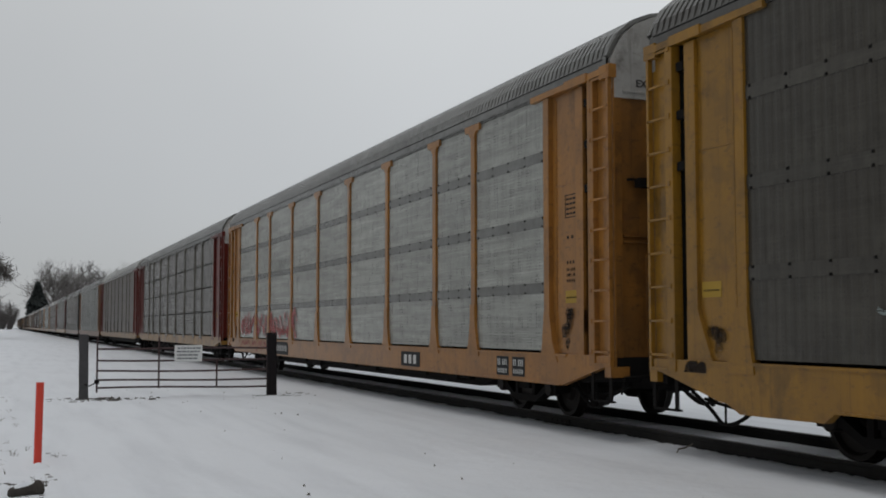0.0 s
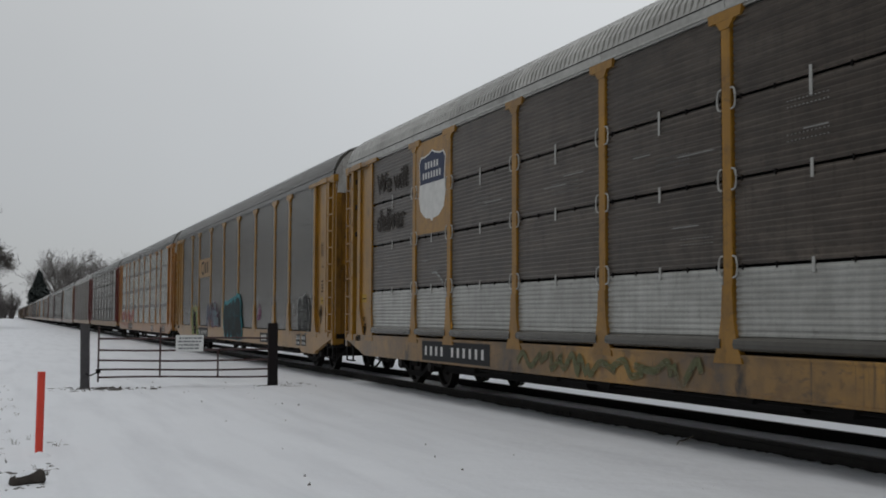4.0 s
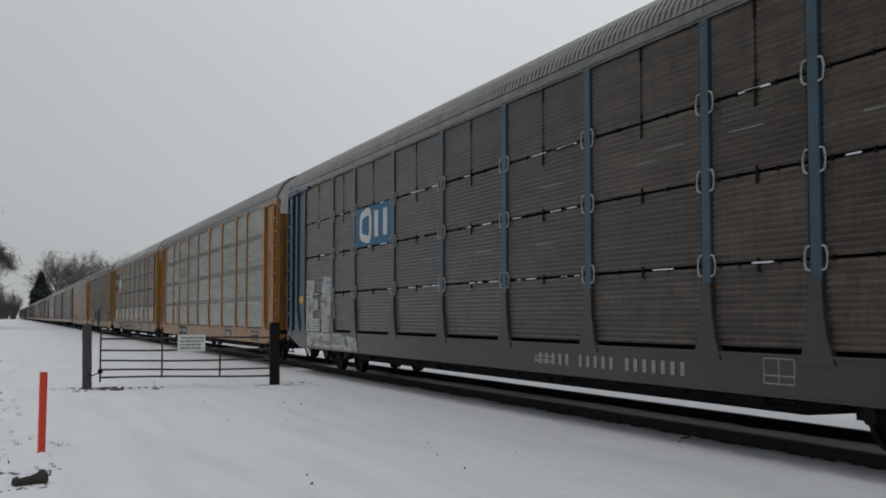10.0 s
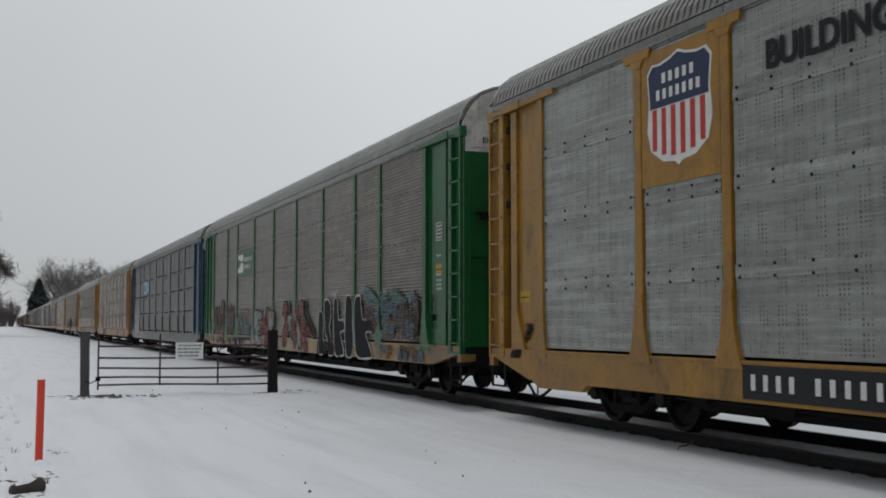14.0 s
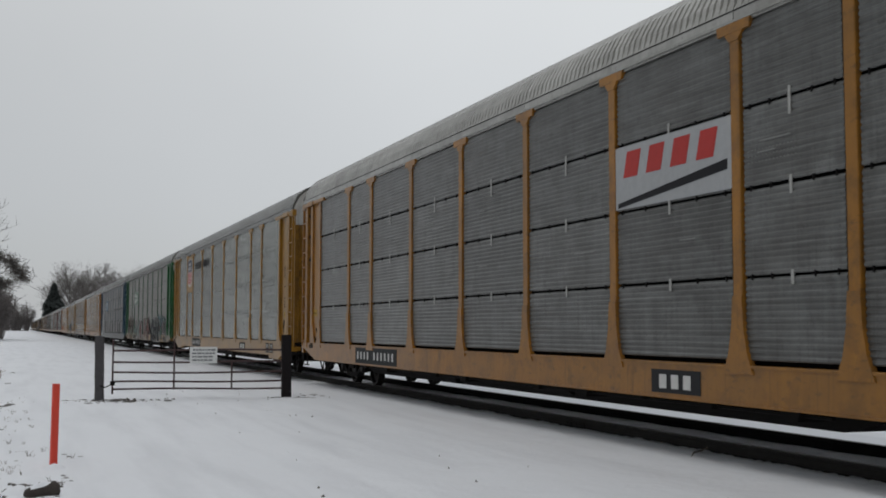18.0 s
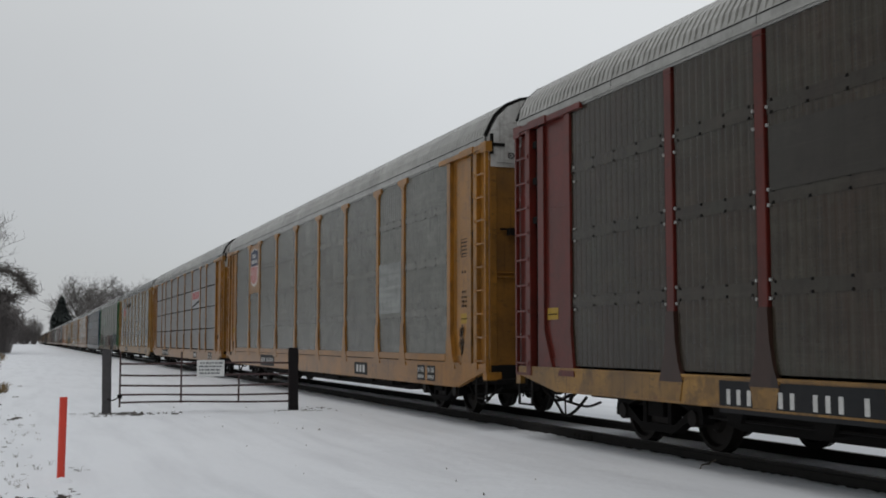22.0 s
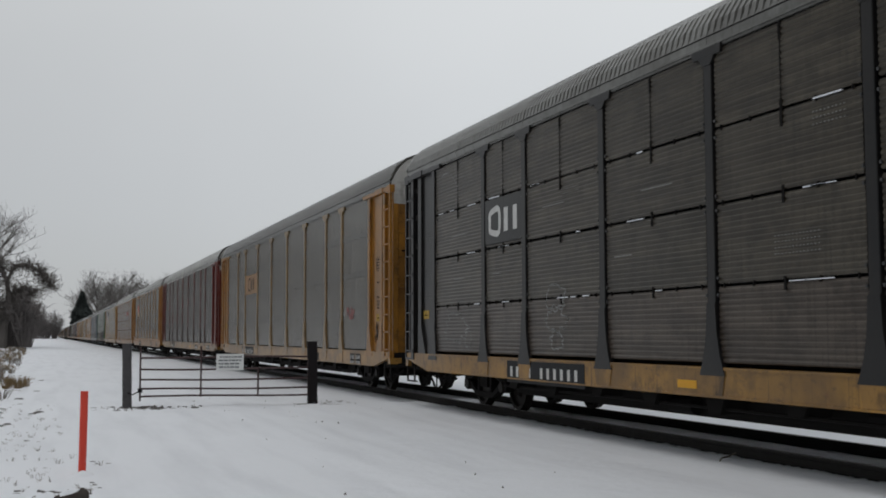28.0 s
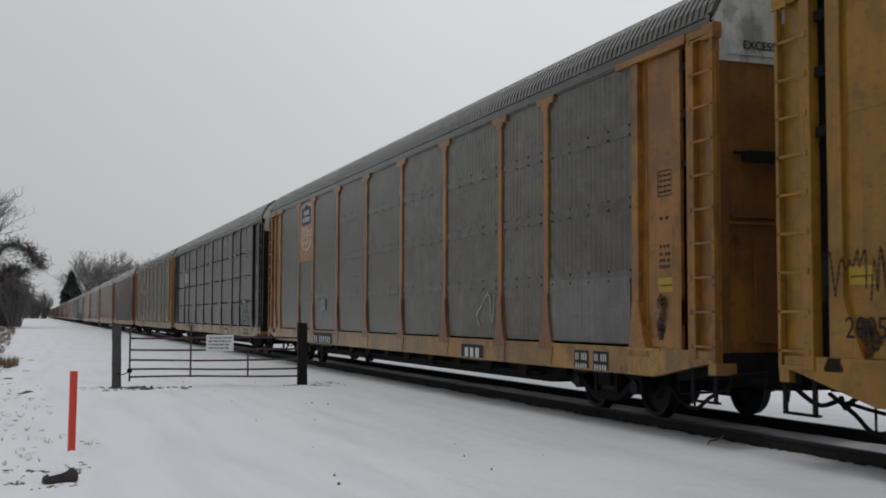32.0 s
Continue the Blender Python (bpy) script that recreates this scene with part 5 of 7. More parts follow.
OUTLINES = {   # rounded sprayed forms in a unit cell, to the right and up
    "bracket": [(0, 1), (1, .98), (.95, .78), (.55, .76), (.55, .6), (.85, .58), (.8, .45), (.5, .44), (.5, .25), (.95, .25), (.9, 0), (.3, .02), (.05, .4)],
    "peak": [(0, .35), (.25, 1), (.5, .65), (.7, 1), (1, .97), (1, .4), (.85, 0), (.45, .03), (.5, .4), (.2, .33)],
    "knee": [(0, .95), (.45, 1), (.75, .85), (.7, .6), (.55, .5), (.85, .2), (1, 0), (.6, 0), (.4, .3), (.2, .4)],
    "swan": [(0, .75), (.2, .97), (.65, 1), (.85, .8), (.7, .5), (.95, .45), (.75, .25), (.55, .2), (.3, 0), (.05, .02), (.1, .35), (.4, .5), (.3, .68)],
    "leaf": [(0, .9), (.5, 1), (.9, .7), (1, .2), (.7, 0), (.4, .3), (.15, .35)],
    "column": [(.1, 1), (.8, 1), (.9, .6), (1, .2), (.8, 0), (.2, 0), (0, .35)],
    "spur": [(0, .9), (.3, 1), (.45, .62), (.95, .6), (1, .45), (.6, .4), (.95, .05), (.7, 0), (.1, .05)],
    "arrow": [(0, .5), (.2, 1), (.55, .6), (1, .1), (.95, 0), (.3, .05)],
    "lobe": [(.05, .4), (.1, .85), (.4, 1), (.8, .92), (1, .5), (.9, .1), (.55, 0), (.2, .08)],
}


def closed(pts, steps=4):
    """A rounded closed line through points."""
    n, out = len(pts), []
    for i in range(n):
        quad = [pts[(i + q) % n] for q in (-1, 0, 1, 2)]
        for k in range(steps):
            t = k / steps
            out.append(tuple(0.5 * (2 * b + 0.8 * (c - a) * t + (1.6 * a - 4.4 * b + 3.6 * c - 0.8 * d) * t * t + (2.4 * b - 0.8 * a - 2.4 * c + 0.8 * d) * t ** 3) for a, b, c, d in zip(*quad)))
    return out


def grown(ring, g):
    """A ring pushed outwards by g."""
    n = len(ring)
    area = sum(a[0] * b[1] - b[0] * a[1] for a, b in zip(ring, ring[1:] + ring[:1]))
    out = []
    for i, p in enumerate(ring):
        a, b = ring[i - 1], ring[(i + 1) % n]
        dy, dz = b[0] - a[0], b[1] - a[1]
        k = math.hypot(dy, dz) or 1.0
        k *= 1 if area > 0 else -1
        out.append((p[0] + g * dz / k, p[1] - g * dy / k))
    return out


def sprayed(cells, rims=(), x=-1.5945, label=""):
    """Rounded sprayed forms, each in its own cell (form, y0, y1, z0, z1, paint), with rims round them, widest first."""
    def deco(car):
        rings = [(closed([(y0 + (y1 - y0) * u, z0 + (z1 - z0) * v) for u, v in OUTLINES[kind]]), m) for kind, y0, y1, z0, z1, m in cells]
        for j, (m, g) in enumerate(rims):
            s = Shape()
            for i, (ring, q) in enumerate(rings):
                s.add([(x - 0.0016 * j - 0.0001 * i, a, max(0.60, b)) for a, b in grown(ring, g)], [tuple(range(len(ring)))])
            tagged(part("graffiti", s, m, car, label if j == 0 else ""), kind="stuff")
        at = x - 0.0016 * len(rims)
        for m in dict.fromkeys(q for ring, q in rings):
            s = Shape()
            for i, (ring, q) in enumerate(rings):
                if q is m:
                    s.add([(at - 0.0003 * i, a, max(0.60, b)) for a, b in ring], [tuple(range(len(ring)))])
            tagged(part("graffiti", s, m, car, "" if rims else label), kind="stuff")
    return deco


def smear(y0, y1, z0, z1, mats, count, seed, x=-1.592, size=0.5, name="graffiti", label=""):
    """Rough overlapping fields of faded spray paint."""
    def deco(car):
        rng = random.Random(seed)
        for j, m in enumerate(mats):
            s = Shape()
            for i in range(count):
                a, b = rng.uniform(y1 + 0.2, y0 - 0.2), rng.uniform(z0, z1)
                n, ph = 11, rng.uniform(0, 6)
                ring = []
                for q in range(n):
                    t, r = ph + 6.2832 * q / n, size * rng.uniform(0.72, 1.05)
                    ring.append((min(y0, max(y1, a + 0.7 * r * math.cos(t))), min(z1, max(z0, b + 0.8 * r * math.sin(t)))))
                s.add([(x - 0.0008 * (i + count * j), p, q) for p, q in ring], [tuple(range(n))])
            tagged(part(name, s, m, car, label), kind="stuff")
    return deco


def white_blocks(car):
    """White block figures with a splashed white foot on the sill."""
    m = spray("white", (0.62, 0.63, 0.62))
    s = Shape()
    for ring in ([(11.55, 0.98), (10.15, 0.98), (10.15, 1.32), (10.80, 1.36), (10.80, 1.52), (10.30, 1.56), (10.32, 1.80), (10.85, 1.84), (10.60, 2.30), (11.50, 2.34)],
                 [(9.95, 1.00), (9.05, 1.00), (8.75, 1.35), (8.95, 2.36), (9.85, 2.40), (9.98, 1.70)]):
        s.slab(ring, -1.570, -1.555)
    part("graffiti", s, m, car, "white sprayed block figures")
    part("graffiti", Shape().slab([(11.35, 0.62), (6.7, 0.58), (6.8, 0.88), (8.2, 0.97), (11.3, 0.97)], -1.594, -1.586), m, car)
    scribble(car, 11.2, 7.0, 0.66, 0.90, spray("black", (0.022, 0.022, 0.022)), 14, 8, 0.014, -1.597)
    scribble(car, 8.5, 7.7, 1.2, 1.5, m, 2, 4, 0.02)


PINK = spray("pink", (0.42, 0.10, 0.10))
LIME = spray("lime", (0.30, 0.38, 0.12))
INK = spray("black", (0.022, 0.022, 0.022))
TEAL = spray("teal", (0.15, 0.26, 0.28))
MAGENTA = spray("magenta", (0.20, 0.055, 0.13))
ASH = spray("ash", (0.36, 0.37, 0.36))
CREAM = spray("white", (0.62, 0.63, 0.62))
OCHRE = spray("ochre", (0.20, 0.115, 0.05))
SALMON = spray("salmon", (0.24, 0.075, 0.055))
MINT = spray("mint", (0.13, 0.25, 0.20))
STEELY = spray("steel_blue", (0.11, 0.16, 0.19))
MAGENTA_DIM = spray("dim_magenta", (0.085, 0.042, 0.072))
MINTY = spray("pale_mint", (0.25, 0.30, 0.285))
DIM_ASH = spray("dim_ash", (0.22, 0.22, 0.21))
DUSKY = spray("dusky", (0.17, 0.08, 0.06))
GREASE = spray("grease", (0.028, 0.020, 0.015))
OLIVE_SPRAY = spray("olive", (0.14, 0.125, 0.07))
PALE = spray("pale", (0.34, 0.36, 0.35))
MUD = spray("mud", (0.11, 0.09, 0.075))
BLUISH = spray("bluish", (0.12, 0.18, 0.22))
SOLID_BLACK = plain("solid_black_spray", (0.016, 0.016, 0.018), 0.65, 0, 0.5, 5)
DULL_INK = plain("worn_letter", (0.36, 0.35, 0.31), 0.6, 0, 0.6, 8)
GHOST = plain("ghost_letter", (0.045, 0.039, 0.034), 0.7, 0, 0.3)

SPECS = {
    -3: dict(frame=ORANGE, sheet=SILVER, band=BAND_DARK, sill=ORANGE, roof=ROOF_GREY, style="bands",
             label="silver-screened autorack with orange-yellow posts and red graffiti",
             deco=[number_plate(7.0, 4.6), sill_marks(), graf(11.3, 3.6, 0.98, 1.85, PINK, None, 8, 11, fat=0.22), scrib(11.2, 6.2, 0.6, 0.95, PINK, 6, 3, 0.06, -1.590),
                   lambda car: signs(car, 6.6, 4.6, 3.05, 3.35, spray("grey_mark", (0.13, 0.14, 0.14)), 8, -1.5665, 0.035)]),
    -2: dict(lip=True, frame=GOLD, sheet=DARK, band=DARK_BAND, sill=GOLD, roof=ROOF_DARK, style="bands",
             label="dark grey autorack with golden yellow posts and cyan graffiti",
             deco=[emblem_panel(7.07, 4.24, 2.97, 3.70, GOLD), block_emblem(6.55, 4.80, 3.10, 3.58, LETTER_BLACK, 0.09), number_plate(7.2, 4.75, (3, 6)), sill_marks(),
                   lime_drips, smear(5.2, 1.9, 1.0, 1.98, (MAGENTA_DIM,), 9, 27, -1.584, 0.34),
                   sprayed([("column", 4.86, 4.48, 1.00, 1.82, BLUISH), ("leaf", 4.50, 4.10, 0.94, 1.86, BLUISH), ("knee", 4.06, 3.60, 1.04, 1.82, TEAL), ("lobe", 3.55, 3.12, 0.95, 1.73, BLUISH), ("spur", 3.10, 2.40, 1.06, 1.92, TEAL), ("leaf", 2.42, 2.15, 0.94, 1.36, TEAL)],
                           ((MAGENTA, 0.035),), -1.594, "thin magenta and teal graffiti"),
                   scrib(4.8, 2.2, 1.0, 1.85, MAGENTA_DIM, 9, 23, 0.014, -1.599), scrib(9.75, 9.2, 1.42, 1.66, MINTY, 3, 28, 0.05, -1.575),
                   bubble, smear(-4.6, -5.6, 1.28, 1.78, (MAGENTA,), 3, 24, -1.556, 0.26),
                   scrib(-9.35, -9.8, 1.45, 1.85, ASH, 2, 25, 0.022), sprayed([("lobe", -10.05, -10.62, 0.95, 1.90, INK), ("lobe", -10.55, -11.35, 0.95, 1.97, INK)], ((ASH, 0.035),), -1.575, "black rounded graffiti with a pale rim"),
                   scrib(-10.25, -11.2, 1.05, 1.7, ASH, 3, 26, 0.02, -1.5795)]),
    -1: dict(batten=BOLT, worn=WORN_METAL, bumper=BAND_LIGHT, hoops=True, frame=GOLD, sheet=BROWN, row0=BRIGHT_ROW, sill=PATCHY, roof=ROOF_PALE, style="rows",
             label="brown-streaked autorack with yellow posts and bright lower panels",
             deco=[emblem_panel(8.95, 7.07, 2.98, 4.76, GOLD), shield_at(7.96, 3.88, 1.42, 1.36, "plain"), words("We will", 11.35, 4.02, 0.62, GHOST), words("deliver", 11.35, 3.22, 0.66, GHOST),
                   number_plate(8.3, 5.3), sill_marks(), reflectors((6.95,), 1.25), scrib(8.0, 7.4, 2.02, 2.35, ASH, 1, 31, 0.05), scrib(4.0, -1.0, 0.60, 0.92, spray("moss", (0.12, 0.13, 0.06)), 7, 32, 0.10, -1.590)]),
    0: dict(frame=ORANGE, sheet=SILVER, band=BAND_DARK, sill=ORANGE, roof=ROOF_GREY, style="bands",
            label="bright silver-screened autorack with orange-yellow posts",
            deco=[patch_at(7.0, 4.31, 2.92, 3.60, BRIGHT_ROW), lambda car: signs(car, 6.80, 4.42, 3.10, 3.52, LETTER_BLACK, 8, -1.5685, 0.06), number_plate(6.75, 4.5), sill_marks(),
                  reflectors((7.07,), 1.35)]),
    1: dict(batten=UNDER, worn=WORN_METAL, tee=False, frame=BLUE, post=BLUE_POST, foot=CHARCOAL, sheet=BROWN, slit_light=True, sill=CHARCOAL, roof=ROOF_GREY, style="rows", hoops=True, stencil=LETTER_WHITE, eave=ROOF_GREY,
            label="brown-black autorack with blue posts and white graffiti",
            deco=[emblem_panel(7.07, 4.24, 2.95, 3.82, plain("emblem_blue", (0.04, 0.15, 0.26))), block_emblem(6.75, 4.55, 3.08, 3.72, LETTER_WHITE, 0.17), white_blocks,
                  lambda car: bars(car, -2.67, -6.70, 0.69, 0.85, DULL_INK, (5, 5, 7), -1.579),
                  outline(-8.10, -8.60, 0.69, 0.95), outline(-2.55, -3.15, 0.72, 0.80),
                  lambda car: plate(car, 12.1, 12.45, 1.75, 1.93, LABEL_ORANGE, -1.52, "placard")]),
    2: dict(worn=WORN_METAL, tee=False, low=0.64, lever=True, label_z=2.32, frame=GREEN, sheet=TAUPE, sill=PATCHY, clips=RIVET, roof=ROOF_GREY, style="ribs", studs=BOLT, stencil=LETTER_WHITE,
            label="taupe weathered autorack with green posts and long graffiti",
            deco=[emblem_panel(7.07, 4.24, 2.98, 3.86, GREEN), arrow_emblem, number_plate(7.6, 4.5), reflectors((9.2, 1.5, -1.6, -5.0, -9.6)),
                  smear(11.6, 9.15, 1.05, 1.95, (MUD, OLIVE_SPRAY), 6, 51, -1.576, 0.30),
                  sprayed([("column", 11.55, 11.05, 1.10, 2.00, OLIVE_SPRAY), ("knee", 11.1, 10.35, 1.08, 2.02, MUD), ("leaf", 10.4, 9.95, 1.08, 2.05, DUSKY), ("swan", 9.98, 9.30, 1.18, 2.25, OCHRE), ("lobe", 9.62, 9.18, 0.68, 1.12, OCHRE)],
                          ((DIM_ASH, 0.04), (INK, 0.02)), -1.596, "faded brown and orange graffiti"),
                  smear(8.85, 7.3, 1.05, 2.05, (MUD,), 5, 67, -1.576, 0.3),
                  scrib(11.6, 9.2, 1.10, 2.05, ASH, 6, 81, 0.014, -1.611), scrib(11.5, 9.2, 1.10, 1.95, INK, 6, 82, 0.028, -1.6105), scrib(11.2, 9.4, 1.15, 1.7, DUSKY, 4, 83, 0.05, -1.610),
                  scrib(8.8, 7.3, 1.10, 2.0, DIM_ASH, 5, 84, 0.014, -1.611),
                  smear(13.0, 9.4, 0.70, 0.94, (MUD, OCHRE, INK), 5, 85, -1.5895, 0.17), smear(9.2, 5.2, 0.68, 0.92, (MUD, OLIVE_SPRAY, INK), 7, 86, -1.5895, 0.20),
                  sprayed([("leaf", 8.85, 8.40, 1.06, 2.05, MUD), ("peak", 8.45, 7.85, 1.08, 1.90, DUSKY), ("spur", 7.90, 7.25, 1.06, 2.10, MUD)], ((DIM_ASH, 0.025), (INK, 0.012)), -1.596, "dim brown graffiti"),
                  sprayed([("arrow", 6.90, 6.30, 1.06, 1.60, MINT), ("knee", 6.35, 5.55, 1.06, 1.62, MINT), ("spur", 5.6, 4.6, 1.06, 1.55, TEAL)], ((ASH, 0.025), (MUD, 0.012)), -1.596, "faded green and grey graffiti"),
                  scrib(6.75, 4.6, 1.55, 1.98, DUSKY, 6, 55, 0.05, -1.599), scrib(6.6, 4.7, 1.10, 1.70, DIM_ASH, 7, 68, 0.02, -1.608),
                  sprayed([("bracket", 3.89, 2.85, 0.72, 1.76, PALE), ("knee", 1.98, 0.82, 0.72, 1.78, PALE), ("peak", 2.95, 1.76, 0.74, 1.82, SALMON)], ((ASH, 0.085), (INK, 0.055)), -1.595, "grey and red rounded graffiti with dark rims"),
                  sprayed([("leaf", -0.50, -0.85, 1.45, 2.00, INK), ("leaf", -2.45, -2.80, 1.50, 1.98, INK), ("arrow", -2.70, -3.60, 1.10, 1.60, INK), ("swan", -0.02, -0.80, 0.78, 2.00, SALMON), ("knee", -0.70, -1.65, 1.00, 1.62, PALE), ("leaf", -1.0, -1.70, 0.74, 1.55, DUSKY),
                           ("leaf", -1.55, -2.05, 1.10, 1.88, SALMON), ("spur", -1.85, -2.30, 0.74, 1.50, PALE), ("column", -2.08, -2.55, 0.90, 1.96, SALMON), ("arrow", -2.45, -3.45, 1.06, 1.52, SALMON), ("column", -2.50, -2.82, 0.70, 1.05, SALMON)],
                          ((ASH, 0.06), (INK, 0.040)), -1.595, "red rounded graffiti with dark rims"),
                  scrib(-3.0, -3.9, 1.62, 1.86, ASH, 4, 69, 0.018, -1.597),
                  smear(-3.9, -8.8, 0.64, 0.96, (INK,), 14, 62, -1.590, 0.5),
                  sprayed([("column", -4.07, -4.55, 0.66, 1.64, SOLID_BLACK), ("knee", -4.60, -5.40, 0.66, 1.96, SOLID_BLACK), ("spur", -5.50, -6.40, 0.66, 1.98, SOLID_BLACK), ("column", -6.50, -7.12, 0.66, 1.97, SOLID_BLACK), ("spur", -7.24, -8.60, 0.66, 1.99, SOLID_BLACK)],
                          ((CREAM, 0.05),), -1.597, "black rounded graffiti with white rims"),
                  sprayed([("leaf", -8.1, -8.8, 1.15, 1.75, MUD), ("arrow", -7.95, -9.0, 1.85, 2.22, TEAL), ("leaf", -9.15, -9.75, 1.25, 2.0, BLUISH), ("swan", -9.7, -10.4, 1.1, 1.95, STEELY), ("arrow", -9.8, -10.9, 1.80, 2.12, MINT), ("peak", -10.3, -11.5, 1.1, 1.9, MUD)],
                          ((DIM_ASH, 0.02), (INK, 0.012)), -1.596, "dim teal and brown graffiti"),
                  smear(-8.5, -11.6, 1.05, 1.7, (STEELY, MUD, DUSKY, BLUISH), 7, 60, -1.5935, 0.17), smear(-9.0, -11.6, 1.55, 2.1, (TEAL, STEELY), 7, 61, -1.594, 0.15),
                  smear(-9.0, -11.9, 0.66, 0.96, (OCHRE, MUD, STEELY), 6, 64, -1.5895, 0.2),
                  scrib(-9.3, -11.5, 1.15, 2.05, INK, 5, 63, 0.02, -1.610), scrib(-8.9, -11.6, 0.68, 0.95, INK, 7, 65, 0.018, -1.610),
                  scrib(-5.17, -5.69, 2.0, 2.24, CREAM, 3, 57, 0.03)]),
    3: dict(lip=True, frame=GOLD, sheet=SILVER_DULL, band=SILVER_DULL, sill=GOLD, roof=ROOF_GREY, style="bands",
            label="pale grey screened autorack with golden yellow posts and dark slogan",
            deco=[emblem_panel(8.95, 7.07, 3.08, 4.76, GOLD), shield_at(8.01, 3.98, 1.40, 1.40, "striped"), words("BUILDING", 6.35, 4.08, 0.42, LETTER_BLACK), words("AMERICA", 4.02, 4.08, 0.42, LETTER_BLACK),
                  number_plate(6.7, 4.4), sill_marks()]),
    4: dict(batten=BOLT, worn=WORN_METAL, frame=YELLOW, sheet=BLUEGREY, sill=YELLOW, roof=ROOF_PALE, style="rows", label="blue-grey ribbed autorack with yellow posts",
            deco=[red_emblem, number_plate(8.1, 5.2), sill_marks(), scrib(4.0, 2.0, 2.62, 2.66, ASH, 1, 66, 0.02)]),
    5: dict(curb=True, frame=YELLOW, sheet=PALE_GREY, band=PALE_GREY_BAND, sill=YELLOW, roof=ROOF_PALE, style="bands", label="grey screened autorack with yellow posts and pale roof",
            deco=[emblem_panel(8.95, 7.07, 3.08, 4.78, YELLOW), shield_at(8.01, 3.98, 1.38, 1.40, "striped"), number_plate(6.5, 4.45), sill_marks(), patch_at(-7.2, -8.82, 2.0, 3.1, SILVER_DULL, label="paler replaced sheet")]),
    6: dict(crossband=True, tee=False, low=0.64, frame=MAROON, foot=BROWN_FOOT, sheet=OLIVE, band=OLIVE_BAND, sill=DULL_YELLOW, roof=ROOF_PALE, style="bands", studs=BOLT, stencil=LETTER_WHITE,
            label="dark screened autorack with maroon posts and studs",
            deco=[number_plate(7.8, 5.35, (4, 2, 3, 1)), sill_marks(), reflectors((-2.9, -9.0)), patch_at(6.9, 4.4, 3.0, 3.7, sheet("dull_patch", (0.040, 0.038, 0.032), 0.0, 0.4, (0.04, 0.03, 0.025), 0.05)), scrib(-3.75, -3.95, 3.62, 3.68, ASH, 1, 71, 0.03)]),
    7: dict(end_marks=LETTER_BLACK, low=0.64, post=PALE_POST, frame=YELLOW, sheet=GREY, band=GREY_BAND, sill=DULL_YELLOW, roof=ROOF_DARK, style="bands", label="mottled grey autorack with yellow posts",
            deco=[emblem_panel(7.07, 4.24, 3.0, 3.75, YELLOW), block_emblem(6.4, 4.9, 3.12, 3.62, LETTER_BLACK, 0.08), number_plate(7.5, 5.0), sill_marks(), scrib(-9.6, -10.2, 1.8, 2.2, PINK, 1, 81, 0.08)]),
    8: dict(end_marks=LETTER_WHITE, batten=UNDER, worn=WORN_METAL, low=0.64, frame=BLACK, sheet=SOOT, row0=BROWN, slit_light=True, sill=DULL_YELLOW, roof=ROOF_GREY, style="rows", stencil=LETTER_WHITE, studs=CHARCOAL,
            label="black-brown ribbed autorack with black posts and yellow sill",
            deco=[emblem_panel(8.95, 7.07, 3.0, 3.80, BLACK), block_emblem(8.75, 7.3, 3.16, 3.62, LETTER_WHITE, 0.11), number_plate(7.7, 4.95), sill_marks(),
                  squiggle(10.45, 1.52, 1.55, 0.66, ASH, 91), squiggle(9.75, 1.30, 0.45, 0.40, ASH, 99), squiggle(5.85, 1.95, 0.85, 0.50, ASH, 92), squiggle(5.85, 1.62, 1.0, 0.50, ASH, 94), squiggle(5.8, 1.30, 0.6, 0.34, ASH, 96), scrib(12.55, 11.95, 2.35, 3.1, DIM_ASH, 2, 89, 0.014, PANEL_X - 0.003), scrib(12.6, 12.0, 2.05, 2.3, DIM_ASH, 3, 88, 0.018, PANEL_X - 0.004), scrib(12.4, 12.0, 3.1, 3.6, DIM_ASH, 2, 87, 0.012, PANEL_X - 0.005),
                  sprayed([("lobe", -9.30, -9.90, 1.50, 2.0, MINTY), ("lobe", -9.75, -10.35, 1.48, 1.98, MINTY), ("knee", -10.25, -10.95, 1.45, 2.0, MINTY), ("bracket", -9.35, -10.1, 1.06, 1.55, MINTY), ("lobe", -9.95, -10.6, 1.05, 1.55, MINTY), ("spur", -10.45, -11.2, 1.06, 1.55, MINTY)],
                          ((DIM_ASH, 0.02), (MUD, 0.012)), -1.5585, "pale mint rounded graffiti"), smear(-9.1, -11.4, 1.9, 2.05, (DUSKY,), 5, 93, -1.5575, 0.25), reflectors((2.0, -2.6), 0.78)]),
    9: dict(low=0.64, frame=RUSTED, shaded_door_rgb=(0.24, 0.10, 0.02), foot=RUST_FOOT, sheet=GREY, band=GREY_BAND, sill=DULL_YELLOW, roof=ROOF_DARK, style="bands", label="grey-brown screened autorack with orange-yellow posts",
            deco=[emblem_panel(8.95, 7.07, 3.02, 4.78, YELLOW), shield_at(7.96, 4.04, 1.34, 1.46, "outline"),
                  number_plate(7.2, 4.8), sill_marks(), patch_at(6.01, 5.51, 1.55, 1.88, BLUEGREY, label="small paler patch"), scrib(-5.9, -6.9, 1.1, 2.0, ASH, 1, 95, 0.045), patch_at(-9.05, -11.6, 1.05, 1.95, GREY_LIGHT, label="paler replaced sheet", x=-1.549)]),
    10: dict(frame=GOLD, sheet=DARK, band=DARK_BAND, sill=GOLD, roof=ROOF_GREY, style="bands", label="dark screened autorack with golden yellow ends and black graffiti",
